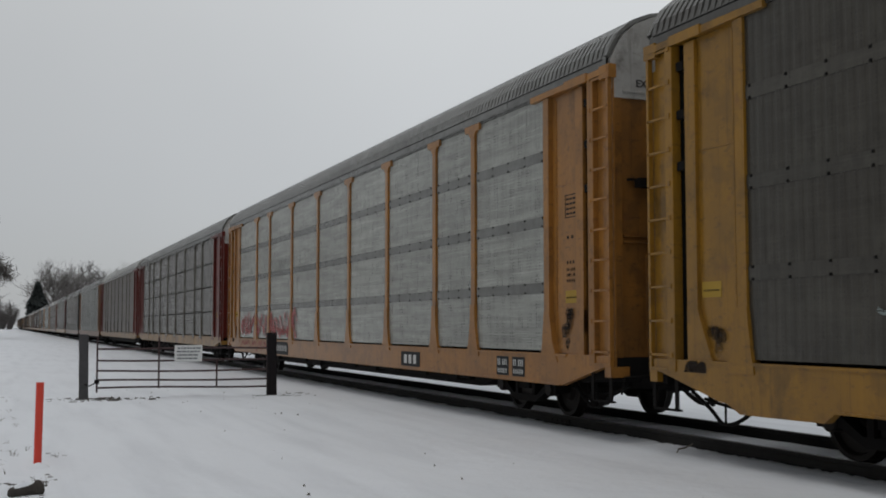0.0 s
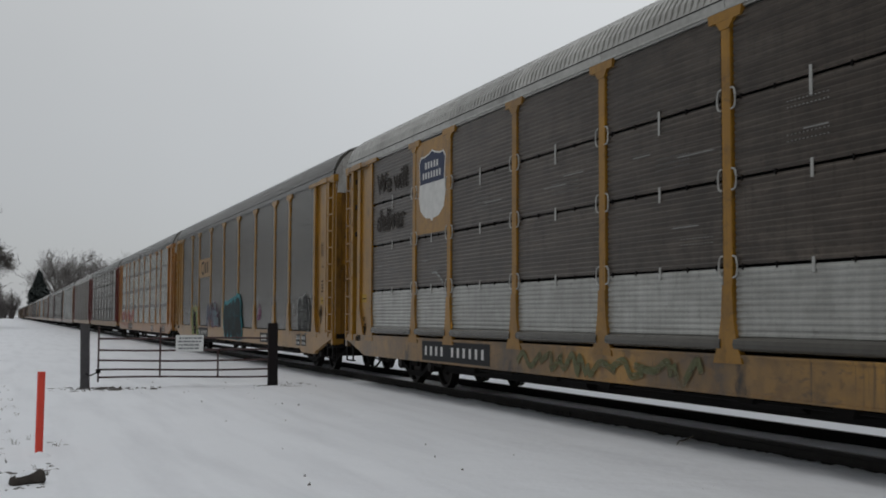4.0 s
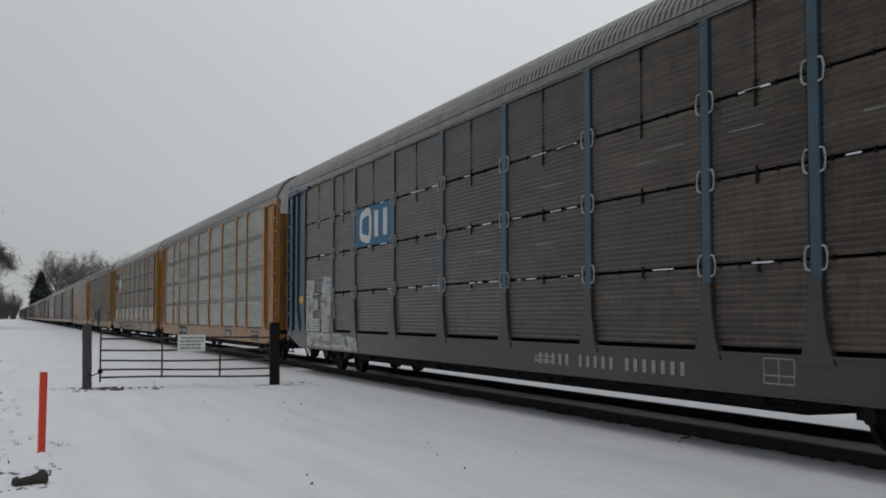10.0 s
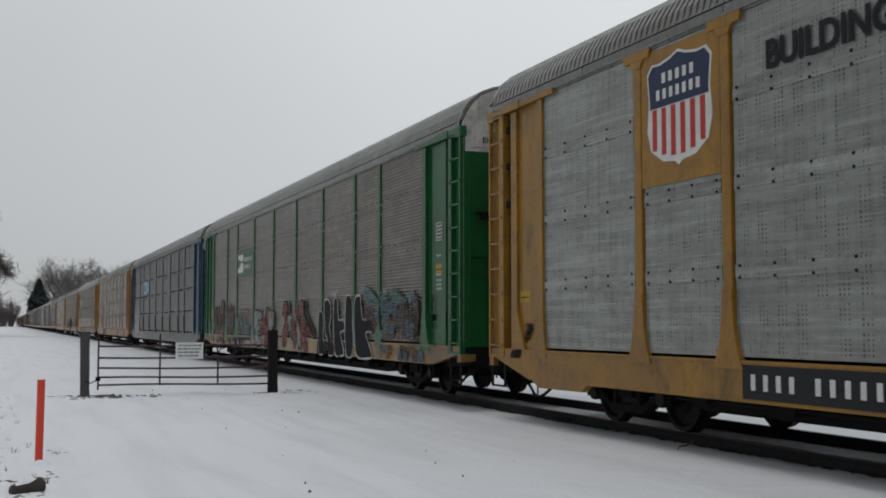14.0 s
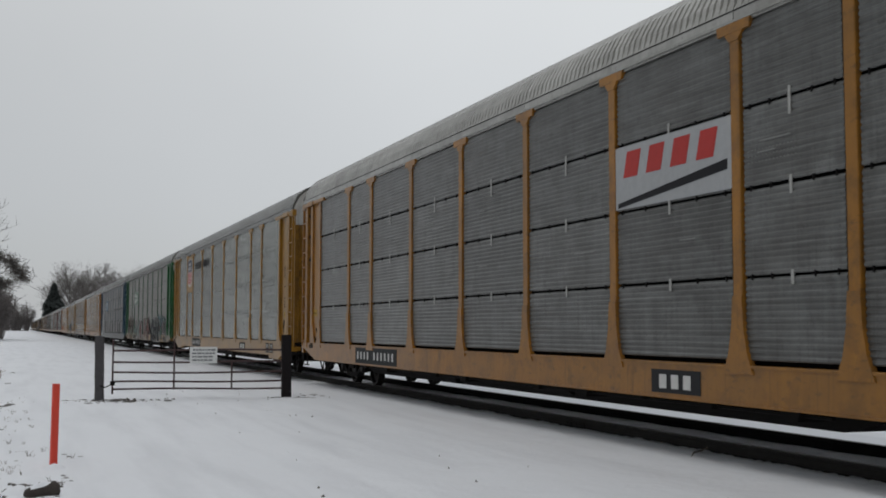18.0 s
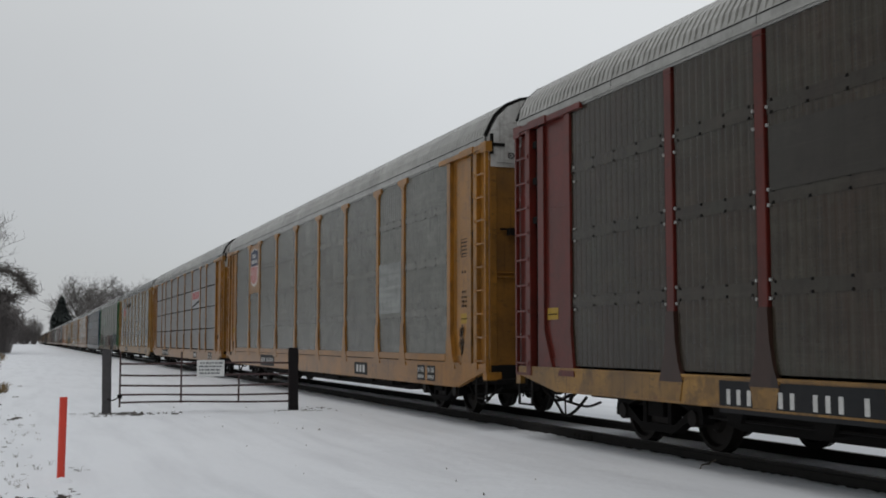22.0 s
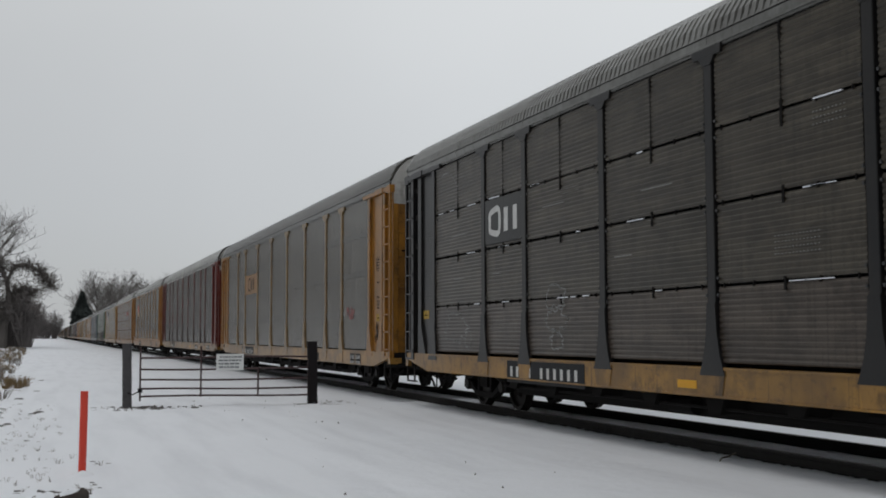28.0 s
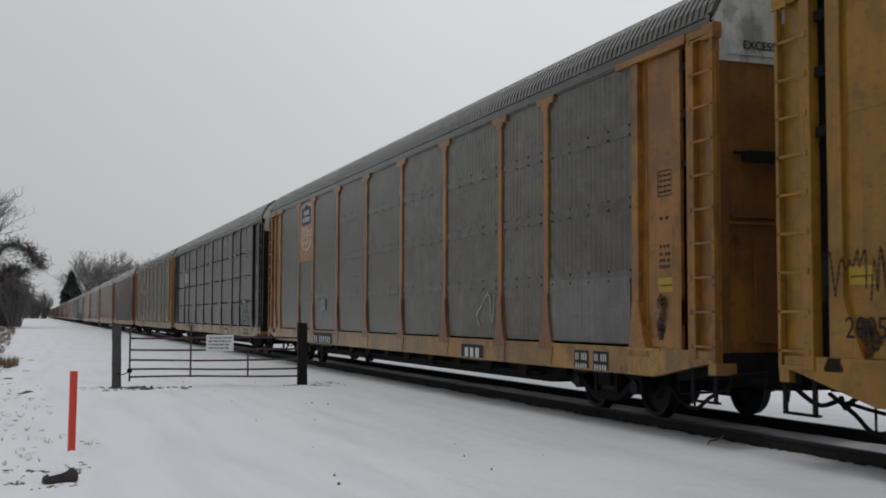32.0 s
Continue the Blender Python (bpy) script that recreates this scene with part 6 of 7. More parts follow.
             deco=[number_plate(6.9, 4.5), scrib(12.9, 11.75, 1.55, 2.1, INK, 5, 97, 0.035, -1.622), lambda car: letters(car, "2005", 12.55, 1.2, 0.30, LETTER_BLACK, "lettering", "side", -1.63)]),
    -4: dict(low=0.64, frame=MAROON, sheet=GREY, sill=DULL_YELLOW, roof=ROOF_GREY, style="rows", label="grey ribbed autorack with maroon ends", post=GREY, deco=[]),
    -5: dict(low=0.64, frame=MAROON, sheet=TAUPE, sill=DULL_YELLOW, roof=ROOF_PALE, style="bands", band=BROWN, label="taupe autorack with maroon ends", post=TAUPE, deco=[]),
    -6: dict(frame=RUSTY, sheet=SILVER_DULL, sill=RUSTY, roof=ROOF_GREY, style="bands", label="dull silver autorack with rusty ends", post=SILVER_DULL, deco=[]),
}
FAR_LOOKS = [(YELLOW, SILVER_DULL, ROOF_GREY, "dull silver autorack with yellow ends"), (BLACK, GREY, ROOF_GREY, "grey autorack with black ends"), (RUSTY, TAUPE, ROOF_PALE, "taupe autorack with rusty ends"),
             (YELLOW, GREY, ROOF_PALE, "grey autorack with yellow ends"), (MAROON, GREY, ROOF_DARK, "grey autorack with maroon ends")]
for k in (-3, -2, -1, 3, 4, 5, 7, 9, 10):
    SPECS[k]["deco"] += [smear(12.64, 12.02, 1.02, 1.40, (GREASE,), 5, 200 + k, PANEL_X - 0.018, 0.13, "grease_smear", "dark greasy smear"),
                         smear(13.05, 12.30, 0.86, 0.995, (GREASE,), 5, 215 + k, -1.5765, 0.16, "grease_smear", "dark greasy smear"),
                         smear(-12.02, -12.64, 1.02, 1.70, (GREASE,), 6, 230 + k, PANEL_X - 0.018, 0.14, "grease_smear", "dark greasy smear")]


def arc(y, z, w, h):
    """A thin pale chalk arc."""
    return lambda car: part("chalk_arc", Shape().ribbon(smooth_path([(y, z - 0.05), (y - 0.3 * w, z), (y - 0.7 * w, z - 0.35 * h), (y - w, z - h)], 5), 0.02, -1.5655), ASH, car)


for k, y in ((1, 8.7), (2, 10.3), (4, 8.6), (8, 11.3)):
    SPECS[k]["deco"].append(arc(y, 4.6, 1.0, 0.35))
CARS, WHEELSETS = {}, []
# slack in the couplers
NUDGE = {-3: -0.08, -2: -0.07, -1: 0.085, 0: 0.04, 1: -0.09, 2: 0.05, 3: 0.05, 8: 0.05, 9: -0.08}
for k in list(range(10, -4, -1)) + [10 - i for i in range(14, 38)]:
    if k not in SPECS:
        look_k = FAR_LOOKS[(-k * 3) % 5]
        SPECS[k] = dict(frame=look_k[0], sheet=look_k[1], sill=RUSTY if k % 2 else DULL_YELLOW, roof=look_k[2], style="bands", label=look_k[3], post=look_k[1], deco=[])
    SPECS[k]["k"] = k
    if k == 1:
        SPECS[k]["rise"] = 0.86
    if k in (4, 5, 6):
        SPECS[k]["hoop"] = UNDER
        SPECS[k]["rise"] = 0.95 if k == 6 else 0.99
    if k not in CARS:
        CARS[k], made = build_car(SPECS[k], k >= -4)
        if k >= -3:
            WHEELSETS += made


# ---- gate, stake, log ----
LEFT_POST, RIGHT_POST = Vector((1.64, 25.86, GROUND_Z)), Vector((5.65, 25.38, GROUND_Z))


def gate_post(at, w, h, m, label, lean):
    s = Shape()
    n = 7
    for i in range(n + 1):
        z = -0.15 + (h + 0.15) * i / n
        q = w / 2 * (1 + 0.03 * math.sin(i * 2.3))
        dx = lean * z
        c = 0.02
        s.v += [(dx - q + c, -q, z), (dx + q - c, -q, z), (dx + q, -q + c, z), (dx + q, q - c, z), (dx + q - c, q, z), (dx - q + c, q, z), (dx - q, q - c, z), (dx - q, -q + c, z)]
    s.f = [(j * 8 + i, j * 8 + (i + 1) % 8, j * 8 + 8 + (i + 1) % 8, j * 8 + 8 + i) for j in range(n) for i in range(8)]
    s.f += [tuple(range(7, -1, -1)), tuple(n * 8 + i for i in range(8))]
    ob = tagged(part("gate_post", s, m, at=at), label, "post", "posts of the gate")
    ob.rotation_euler = (0, 0, radians(-7))
    return ob


gate_post(LEFT_POST, 0.19, 1.40, POST_GREY, "weathered grey square timber post with snowy foot", -0.015)
gate_post(RIGHT_POST, 0.215, 1.43, POST_DARK, "dark stained square timber post with snowy foot", -0.008)


def farm_gate():
    along = (RIGHT_POST - LEFT_POST)
    length = along.length
    gate = tagged(new("farm_gate"), "dark red tubular steel farm gate, closed between posts", "gate")
    gate.location = LEFT_POST
    gate.rotation_euler = (0, 0, math.atan2(along.y, along.x))
    a, b = 0.27, length - 0.10
    for i, z in enumerate((0.24, 0.40, 0.60, 0.83, 1.09)):
        r = 0.021
        pts = [(a + (b - a) * q / 8, 0, z + 0.012 * math.sin(q * 0.7 + i)) for q in range(9)]
        part("rail_tube", Shape().tube(pts, r, 8), GATE_RED, gate)
    for x, z0, z1 in ((a, 0.14, 1.35), (1.57, 0.22, 1.34), (2.82, 0.24, 0.85), (b, 0.22, 1.10)):
        part("upright_tube", Shape().tube([(x, -0.02, z0), (x, -0.02, z1)], 0.020, 8), GATE_RED, gate)
    part("latch_chain", Shape().tube([(0.02, -0.10, 0.33), (0.12, -0.12, 0.29), (0.22, -0.06, 0.34), (a, -0.03, 0.38)], 0.014, 5), UNDER, gate)
    part("latch_block", Shape().box(a - 0.05, a + 0.05, -0.06, 0.0, 0.33, 0.42), UNDER, gate)
    sign = tagged(new("gate_sign"), "white metal notice wired to the gate, small grey print", "sign")
    sign.location, sign.rotation_euler = gate.location + Vector((0, 0, 0)), gate.rotation_euler
    x0 = 1.90
    part("sign_board", Shape().bevel_box(x0, x0 + 0.60, -0.050, -0.040, 0.80, 1.16, 0.004), SIGN_WHITE, sign)
    rng = random.Random(4)
    for i, (q, w) in enumerate(((0.07, 0.46), (0.05, 0.50), (0.05, 0.50), (0.06, 0.46))):
        s, x = Shape(), x0 + q
        while x < x0 + q + w - 0.03:
            c = rng.uniform(0.03, 0.11)
            s.box(x, min(x + c, x0 + 0.56), -0.0535, -0.0505, 1.075 - 0.075 * i, 1.110 - 0.075 * i)
            x += c + 0.018
        part("print_line", s, SIGN_GREY, sign)
    for q in (0.05, 0.55):
        part("wire_tie", Shape().tube([(x0 + q, -0.058, 1.12), (x0 + q, -0.02, 1.13), (x0 + q, 0.02, 1.09)], 0.005, 4), STEEL, sign)


farm_gate()


def marker_stake():
    s = Shape()
    w, t, n = 0.043, 0.012, 6
    for i in range(n + 1):
        z = -0.2 + 1.135 * i / n
        dx = 0.010 * max(0, z)
        s.v += [(dx - w, -t + 0.01, z), (dx - w * 0.55, -t - 0.012, z), (dx + w * 0.55, -t - 0.012, z), (dx + w, -t + 0.01, z), (dx + w, t, z), (dx - w, t, z)]
    s.f = [(j * 6 + i, j * 6 + (i + 1) % 6, j * 6 + 6 + (i + 1) % 6, j * 6 + 6 + i) for j in range(n) for i in range(6)] + [tuple(n * 6 + i for i in range(6))]
    tagged(part("marker_stake", s, STAKE_RED, at=(0.392, 13.84, GROUND_Z)), "red-orange plastic marker stake standing in the snow", "marker stake")


marker_stake()


def fallen_log():
    log = tagged(new("log"), "short dark log end with snow on top, lying in snow", "log")
    log.location = (0.225, 11.45, GROUND_Z + 0.035)
    log.rotation_euler = (0, -0.16, radians(16))
    s, n = Shape(), 18
    for i in range(19):
        t = i / 18
        r = 0.060 + 0.016 * t + 0.006 * math.sin(t * 9) - (0.018 if i in (0, 18) else 0)
        for j in range(n):
            a = 6.2832 * j / n
            q = r * (1 + 0.08 * noise.noise((t * 4, 1.6 * math.cos(a), 1.6 * math.sin(a))) + 0.10 * noise.noise((t * 17, 5 * math.cos(a), 5 * math.sin(a))))
            s.v.append((-0.155 + 0.31 * t, q * math.cos(a) + 0.012 * math.sin(t * 4), q * 0.9 * math.sin(a)))
    s.f = [(i * n + j, i * n + (j + 1) % n, (i + 1) * n + (j + 1) % n, (i + 1) * n + j)[::-1] for i in range(18) for j in range(n)] + [tuple(range(n)), tuple(18 * n + j for j in range(n))[::-1]]
    part("trunk_piece", s, LOG, log)
    cap = Shape()
    for i in range(10):
        for j in range(6):
            u, w = i / 9, j / 5
            cap.v.append((-0.14 + 0.28 * u, -0.035 + 0.085 * w, 0.045 + 0.012 * u + 0.04 * math.sin(3.14 * u) * math.sin(3.14 * w) + 0.01 * noise.noise((u * 5, w * 3, 2))))
    cap.f = [(i * 6 + j, i * 6 + j + 6, i * 6 + j + 7, i * 6 + j + 1) for i in range(9) for j in range(5)]
    cap.smooth = True
    part("snow_cap", cap, SNOW, log, "thin cap of snow")


fallen_log()


# ---- weeds, gravel ----
def weeds():
    rng = random.Random(12)
    straw, weed = Shape(), Shape()

    def tuft(s, x, y, n, h, spread, thick):
        z = ground_z(x, y) - 0.02
        for i in range(n):
            a, lean = rng.uniform(0, 6.28), rng.uniform(0.1, spread)
            hh = h * rng.uniform(0.5, 1.0)
            b = (x + 0.3 * lean * math.cos(a) * hh, y + 0.3 * lean * math.sin(a) * hh, z)
            m = (x + lean * math.cos(a) * hh * 0.6, y + lean * math.sin(a) * hh * 0.6, z + hh * 0.65)
            e = (x + lean * math.cos(a) * hh * 1.2, y + lean * math.sin(a) * hh * 1.2, z + hh * (1 - 0.4 * lean))
            s.tube([b, m, e], [thick, thick * 0.8, thick * 0.3], 3)
            if rng.random() < 0.5:
                f = (m[0] + rng.uniform(-0.1, 0.1) * hh * 2, m[1] + rng.uniform(-0.1, 0.1), m[2] + 0.2 * hh)
                s.tube([m, f], [thick * 0.6, thick * 0.3], 3)
    for x, y, n, h in ((0.10, 11.72, 22, 0.14), (0.16, 11.85, 18, 0.12), (-0.15, 11.5, 16, 0.09), (0.42, 12.1, 14, 0.12), (0.14, 14.9, 9, 0.16), (0.30, 15.4, 7, 0.12), (0.62, 14.4, 8, 0.15), (0.05, 13.2, 8, 0.10), (0.32, 12.4, 10, 0.12), (0.08, 11.9, 12, 0.12), (0.45, 12.6, 6, 0.10),
                       (-0.1, 16.5, 8, 0.15), (0.55, 19.5, 6, 0.10), (0.15, 22.5, 7, 0.14), (1.1, 25.6, 8, 0.10), (2.2, 25.4, 10, 0.09), (6.1, 25.6, 9, 0.10), (1.9, 25.2, 8, 0.07)):
        tuft(weed, x, y, n - 3, h * 0.8, 0.8, 0.0026)
    for i in range(110):
        x, y = rng.uniform(-1.3, 0.25), rng.uniform(11.5, 27)
        tuft(weed, x, y, rng.randrange(3, 7), rng.uniform(0.04, 0.11), 1.0, 0.0024)
    for i in range(260):
        y = 24 + 130 * rng.random() ** 1.3
        x = -0.7 - 2.4 * rng.random() - 0.012 * y
        tuft(weed if rng.random() < 0.65 else straw, x, y, 16, rng.uniform(0.15, 0.5), 1.1, 0.010)
    for i in range(16):
        tuft(straw, -0.85 + rng.uniform(-0.35, 0.25), 38 + rng.uniform(-1.2, 1.2), 16, 0.42, 0.8, 0.009)
    for i in range(10):
        tuft(straw, -3.0 + rng.uniform(-2.5, 1.2), 70 + rng.uniform(-20, 50), 12, 0.5, 0.8, 0.012)
    tagged(part("dead_weeds", weed, WEED), "thin dead weed stems sticking out of snow", "weeds", kind="stuff")
    tagged(part("dry_grass", straw, STRAW), "tufts of straw-coloured dry grass in snow", "grass", kind="stuff")


def gravel():
    rng = random.Random(6)
    s = Shape()

    def stone(x, y, r):
        z = ground_z(x, y)
        k = len(s.v)
        for a in range(5):
            q = r * rng.uniform(0.7, 1.2)
            s.v.append((x + q * math.cos(a * 1.257), y + q * math.sin(a * 1.257), z - 0.02))
        s.v.append((x + rng.uniform(-0.3, 0.3) * r, y, z + r * rng.uniform(0.3, 0.7)))
        s.f.extend([(k + a, k + (a + 1) % 5, k + 5) for a in range(5)])
    for cx, cy, n, sx, sy in ((1.5, 25.5, 34, 0.55, 0.25), (2.0, 25.2, 30, 0.35, 0.35), (5.85, 25.2, 26, 0.35, 0.15), (6.15, 25.9, 12, 0.25, 0.3), (2.6, 25.9, 8, 0.4, 0.3)):
        for i in range(n):
            stone(cx + rng.gauss(0, sx), cy + rng.gauss(0, sy), rng.uniform(0.015, 0.05))
    for i in range(70):
        stone(rng.uniform(2.5, 8.0), rng.uniform(8, 32), rng.uniform(0.008, 0.022))
    for i in range(420):
        stone(8.17 - abs(rng.gauss(0, 0.05)), rng.uniform(6, 40), rng.uniform(0.012, 0.03))
    for i in range(14):
        stone(8.02 + rng.gauss(0, 0.05), 12.3 + rng.gauss(0, 0.12), rng.uniform(0.015, 0.035))
    # clods of soil and matted grass at the feet of the posts and beside the stake
    for cx, cy, n, sx, sy, big in ((1.15, 25.75, 14, 0.28, 0.30, 0.08), (2.05, 25.45, 24, 0.25, 0.40, 0.09), (2.15, 24.8, 7, 0.22, 0.15, 0.10), (1.35, 24.75, 4, 0.10, 0.05, 0.08), (2.95, 25.05, 4, 0.05, 0.10, 0.08), (3.2, 25.6, 2, 0.04, 0.05, 0.06),
                               (5.45, 25.2, 8, 0.10, 0.05, 0.06), (5.95, 25.0, 14, 0.14, 0.05, 0.07), (6.45, 26.2, 8, 0.16, 0.25, 0.07), (-0.6, 16.5, 12, 0.4, 1.6, 0.05), (-1.2, 24.0, 22, 0.6, 3.0, 0.08), (-1.8, 34.0, 34, 0.8, 5.0, 0.11), (0.12, 11.72, 16, 0.05, 0.12, 0.035), (-0.14, 11.5, 14, 0.05, 0.06, 0.035), (0.40, 12.05, 8, 0.03, 0.12, 0.03), (0.06, 12.3, 22, 0.13, 0.25, 0.05), (0.16, 11.25, 10, 0.16, 0.06, 0.03), (0.02, 14.4, 6, 0.07, 0.1, 0.04), (0.62, 14.6, 9, 0.07, 0.2, 0.035), (0.44, 12.6, 6, 0.05, 0.2, 0.04)):
        for i in range(n):
            x, y, r = cx + rng.gauss(0, sx), cy + rng.gauss(0, sy), big * rng.uniform(0.4, 1.0)
            z, k, r = ground_z(x, y), len(s.v), r * 0.8
            for lift, wide in ((-0.01, 1.0), (0.16 * r, 0.72)):
                for a in range(8):
                    q = r * wide * rng.uniform(0.65, 1.2)
                    s.v.append((x + 1.5 * q * math.cos(a * 0.7854), y + q * math.sin(a * 0.7854), z + lift + (rng.uniform(0, 0.12) * r if lift > 0 else 0)))
            s.f.extend([(k + a, k + (a + 1) % 8, k + 8 + (a + 1) % 8, k + 8 + a) for a in range(8)] + [tuple(k + 8 + a for a in range(8))])
    tagged(part("gravel", s, PEBBLE), "dark wet stones and soil crumbs lying on snow", "gravel", kind="stuff")


def twig():
    s = Shape().tube([(7.70, 12.05, ground_z(7.7, 12.05) + 0.02), (7.86, 12.25, GROUND_Z + 0.05), (8.03, 12.36, GROUND_Z + 0.05), (8.10, 12.30, GROUND_Z + 0.10)], [0.006, 0.010, 0.012, 0.007], 5)
    tagged(part("twig", s, WEED), "thin dark twig lying on snow beside the rail", "twig")


weeds()
gravel()
twig()


# ---- trees ----
def bare_tree(name, seed, height, spread, label, twigs=5):
    """A leafless tree: trunk and limbs, and a crown of fine twigs."""
    rng = random.Random(seed)
    tree = tagged(new(name), label, "tree", "bare trees")
    wood, crown = Shape(), Shape()

    def grow(p, d, length, r, level):
        pts, rad = [p], [r]
        steps = 4 if level < 2 else 3
        q, dd = Vector(p), Vector(d)
        for i in range(steps):
            dd = (dd + Vector((rng.gauss(0, 0.13), rng.gauss(0, 0.13), rng.gauss(0.03, 0.08)))).normalized()
            q = q + dd * (length / steps)
            pts.append(tuple(q))
            rad.append(r * (1 - 0.62 * (i + 1) / steps))
        (wood if level < 3 else crown).tube(pts, rad, 7 if level == 0 else (5 if level < 2 else 3))
        if level >= 4:
            return
        n = (9, 6, 6, twigs)[level]
        for i in range(n):
            t = rng.uniform(0.35 if level == 0 else 0.2, 1.0)
            j = min(steps - 1, int(t * steps))
            o = Vector(pts[j]).lerp(Vector(pts[j + 1]), t * steps - j)
            a = rng.uniform(0, 6.28)
            out = Vector((math.cos(a), math.sin(a), rng.uniform(-0.1, 0.9))) * spread + dd * 0.75
            grow(tuple(o), out.normalized(), length * rng.uniform(0.45, 0.68), max(0.022, r * rng.uniform(0.32, 0.5)), level + 1)
    grow((0, 0, -0.3), (0, 0, 1), height * 0.62, height * 0.022, 0)
    part("trunk", wood, BARK, tree)
    part("crown", crown, TWIG, tree)
    return tree


def conifer(height):
    rng = random.Random(2)
    tree = tagged(new("conifer"), "dark green conifer with a blunt top", "tree")
    part("trunk", Shape().tube([(0, 0, -0.3), (0, 0, height * 0.5), (0, 0, height)], [0.3, 0.18, 0.03], 8), BARK, tree)
    crown = Shape()
    for i in range(2600):
        t = rng.random() ** 0.80
        z = height * (0.04 + 0.95 * t)
        r = height * 0.30 * (1 - t) ** 0.62 * rng.uniform(0.45, 1.2) * (1 + 0.16 * math.sin(11 * t + 2)) + 0.15
        a = rng.uniform(0, 6.28)
        o = Vector((0.35 * r * math.cos(a), 0.35 * r * math.sin(a), z + 0.2))
        e = Vector((r * math.cos(a), r * math.sin(a), z - 0.25 * r + 0.2))
        w = Vector((-math.sin(a), math.cos(a), 0)) * (0.16 * r + 0.2)
        m = (o + e) / 2 + Vector((0, 0, 0.12 * r))
        crown.add([o, m - w, e, m + w, m - Vector((0, 0, 0.3))], [(0, 1, 2, 3), (0, 4, 1), (1, 4, 2), (2, 4, 3), (3, 4, 0)])
    part("crown", crown, NEEDLE, tree)
    return tree


def shrub(seed, height):
    """A rounded leafless thicket: many stems that fork three times."""
    rng = random.Random(seed)
    bush = tagged(new("shrub"), "dense leafless shrub, dark brown", "shrub", "shrubs by the track")
    s = Shape()
    for i in range(34):
        a, l = rng.uniform(0, 6.28), rng.uniform(0.0, 0.9)
        p = Vector((0.12 * height * l * math.cos(a), 0.12 * height * l * math.sin(a), -0.1))
        top = Vector((0.42 * height * l * math.cos(a), 0.42 * height * l * math.sin(a), height * (1.0 - 0.45 * l * l) * rng.uniform(0.75, 1.0)))
        m = p.lerp(top, 0.5) + Vector((rng.gauss(0, 0.2), rng.gauss(0, 0.2), 0.1 * height))
        s.tube([p, m, top], [0.05, 0.035, 0.012], 3)
        for j in range(26):
            t = rng.random()
            o = p.lerp(m, 0.4 + 0.6 * t) if rng.random() < 0.4 else m.lerp(top, t)
            d = Vector((rng.gauss(0, 1), rng.gauss(0, 1), rng.gauss(0.3, 0.7))).normalized() * height * rng.uniform(0.06, 0.20)
            s.tube([o, o + d * 0.5 + Vector((0, 0, 0.02 * height)), o + d], [0.026, 0.020, 0.010], 3)
    part("crown", s, THICKET, bush)
    return bush


def spreading_tree():
    """An old leafless tree: a forked trunk and a dark limb that arches over and droops, hung with twigs."""
    rng = random.Random(44)
    tree = tagged(new("spreading_tree"), "old dark leafless tree with an arching drooping limb", "tree", "bare trees")
    wood, crown = Shape(), Shape()

    def limb(pts, r0, r1, dense, reach):
        path = smooth_path([(p[0], p[1], p[2]) for p in pts], 5)
        n = len(path)
        wood.tube(path, [r0 + (r1 - r0) * i / (n - 1) for i in range(n)], 7)
        for i in range(dense):
            o = Vector(path[rng.randrange(n // 4, n)])
            for level in range(2):
                d = Vector((rng.gauss(0, 1), rng.gauss(0, 0.8), rng.gauss(0.0, 0.7))).normalized() * reach * rng.uniform(0.35, 1.0) * (1 - 0.4 * level)
                m = o + d * 0.5 + Vector((0, 0, 0.08 * reach))
                crown.tube([o, m, o + d], [0.036, 0.026, 0.012], 3)
                o = m if rng.random() < 0.5 else o + d
    limb([(0, 0, -0.3), (0.1, 0, 2.2), (0.5, 0, 5.0), (0.2, 0.2, 8.0), (-0.6, 0.4, 10.2)], 0.55, 0.16, 230, 2.0)
    limb([(0, 0, 1.6), (-0.9, 0.3, 4.0), (-1.8, 0.2, 7.4), (-2.6, 0, 9.6)], 0.36, 0.12, 220, 2.0)
    limb([(0.2, 0.2, 7.6), (1.0, 0, 9.6), (2.6, -0.2, 9.9), (3.9, -0.3, 9.2), (4.9, -0.2, 8.1), (5.5, -0.2, 7.3)], 0.24, 0.07, 420, 1.8)
    limb([(0.1, 0.2, 8.3), (-1.2, 0, 10.2), (-2.8, 0, 10.5), (-4.5, 0.1, 9.4)], 0.22, 0.07, 360, 1.9)
    limb([(0.4, 0, 4.4), (1.4, 0.3, 6.2), (2.4, 0.4, 6.9), (3.2, 0.3, 6.4)], 0.2, 0.06, 300, 1.9)
    limb([(0.2, 0, 3.2), (-1.1, -0.4, 5.0), (-2.3, -0.5, 5.9)], 0.18, 0.06, 240, 1.9)
    part("trunk", wood, BARK, tree)
    part("crown", crown, BARK, tree)
    return tree


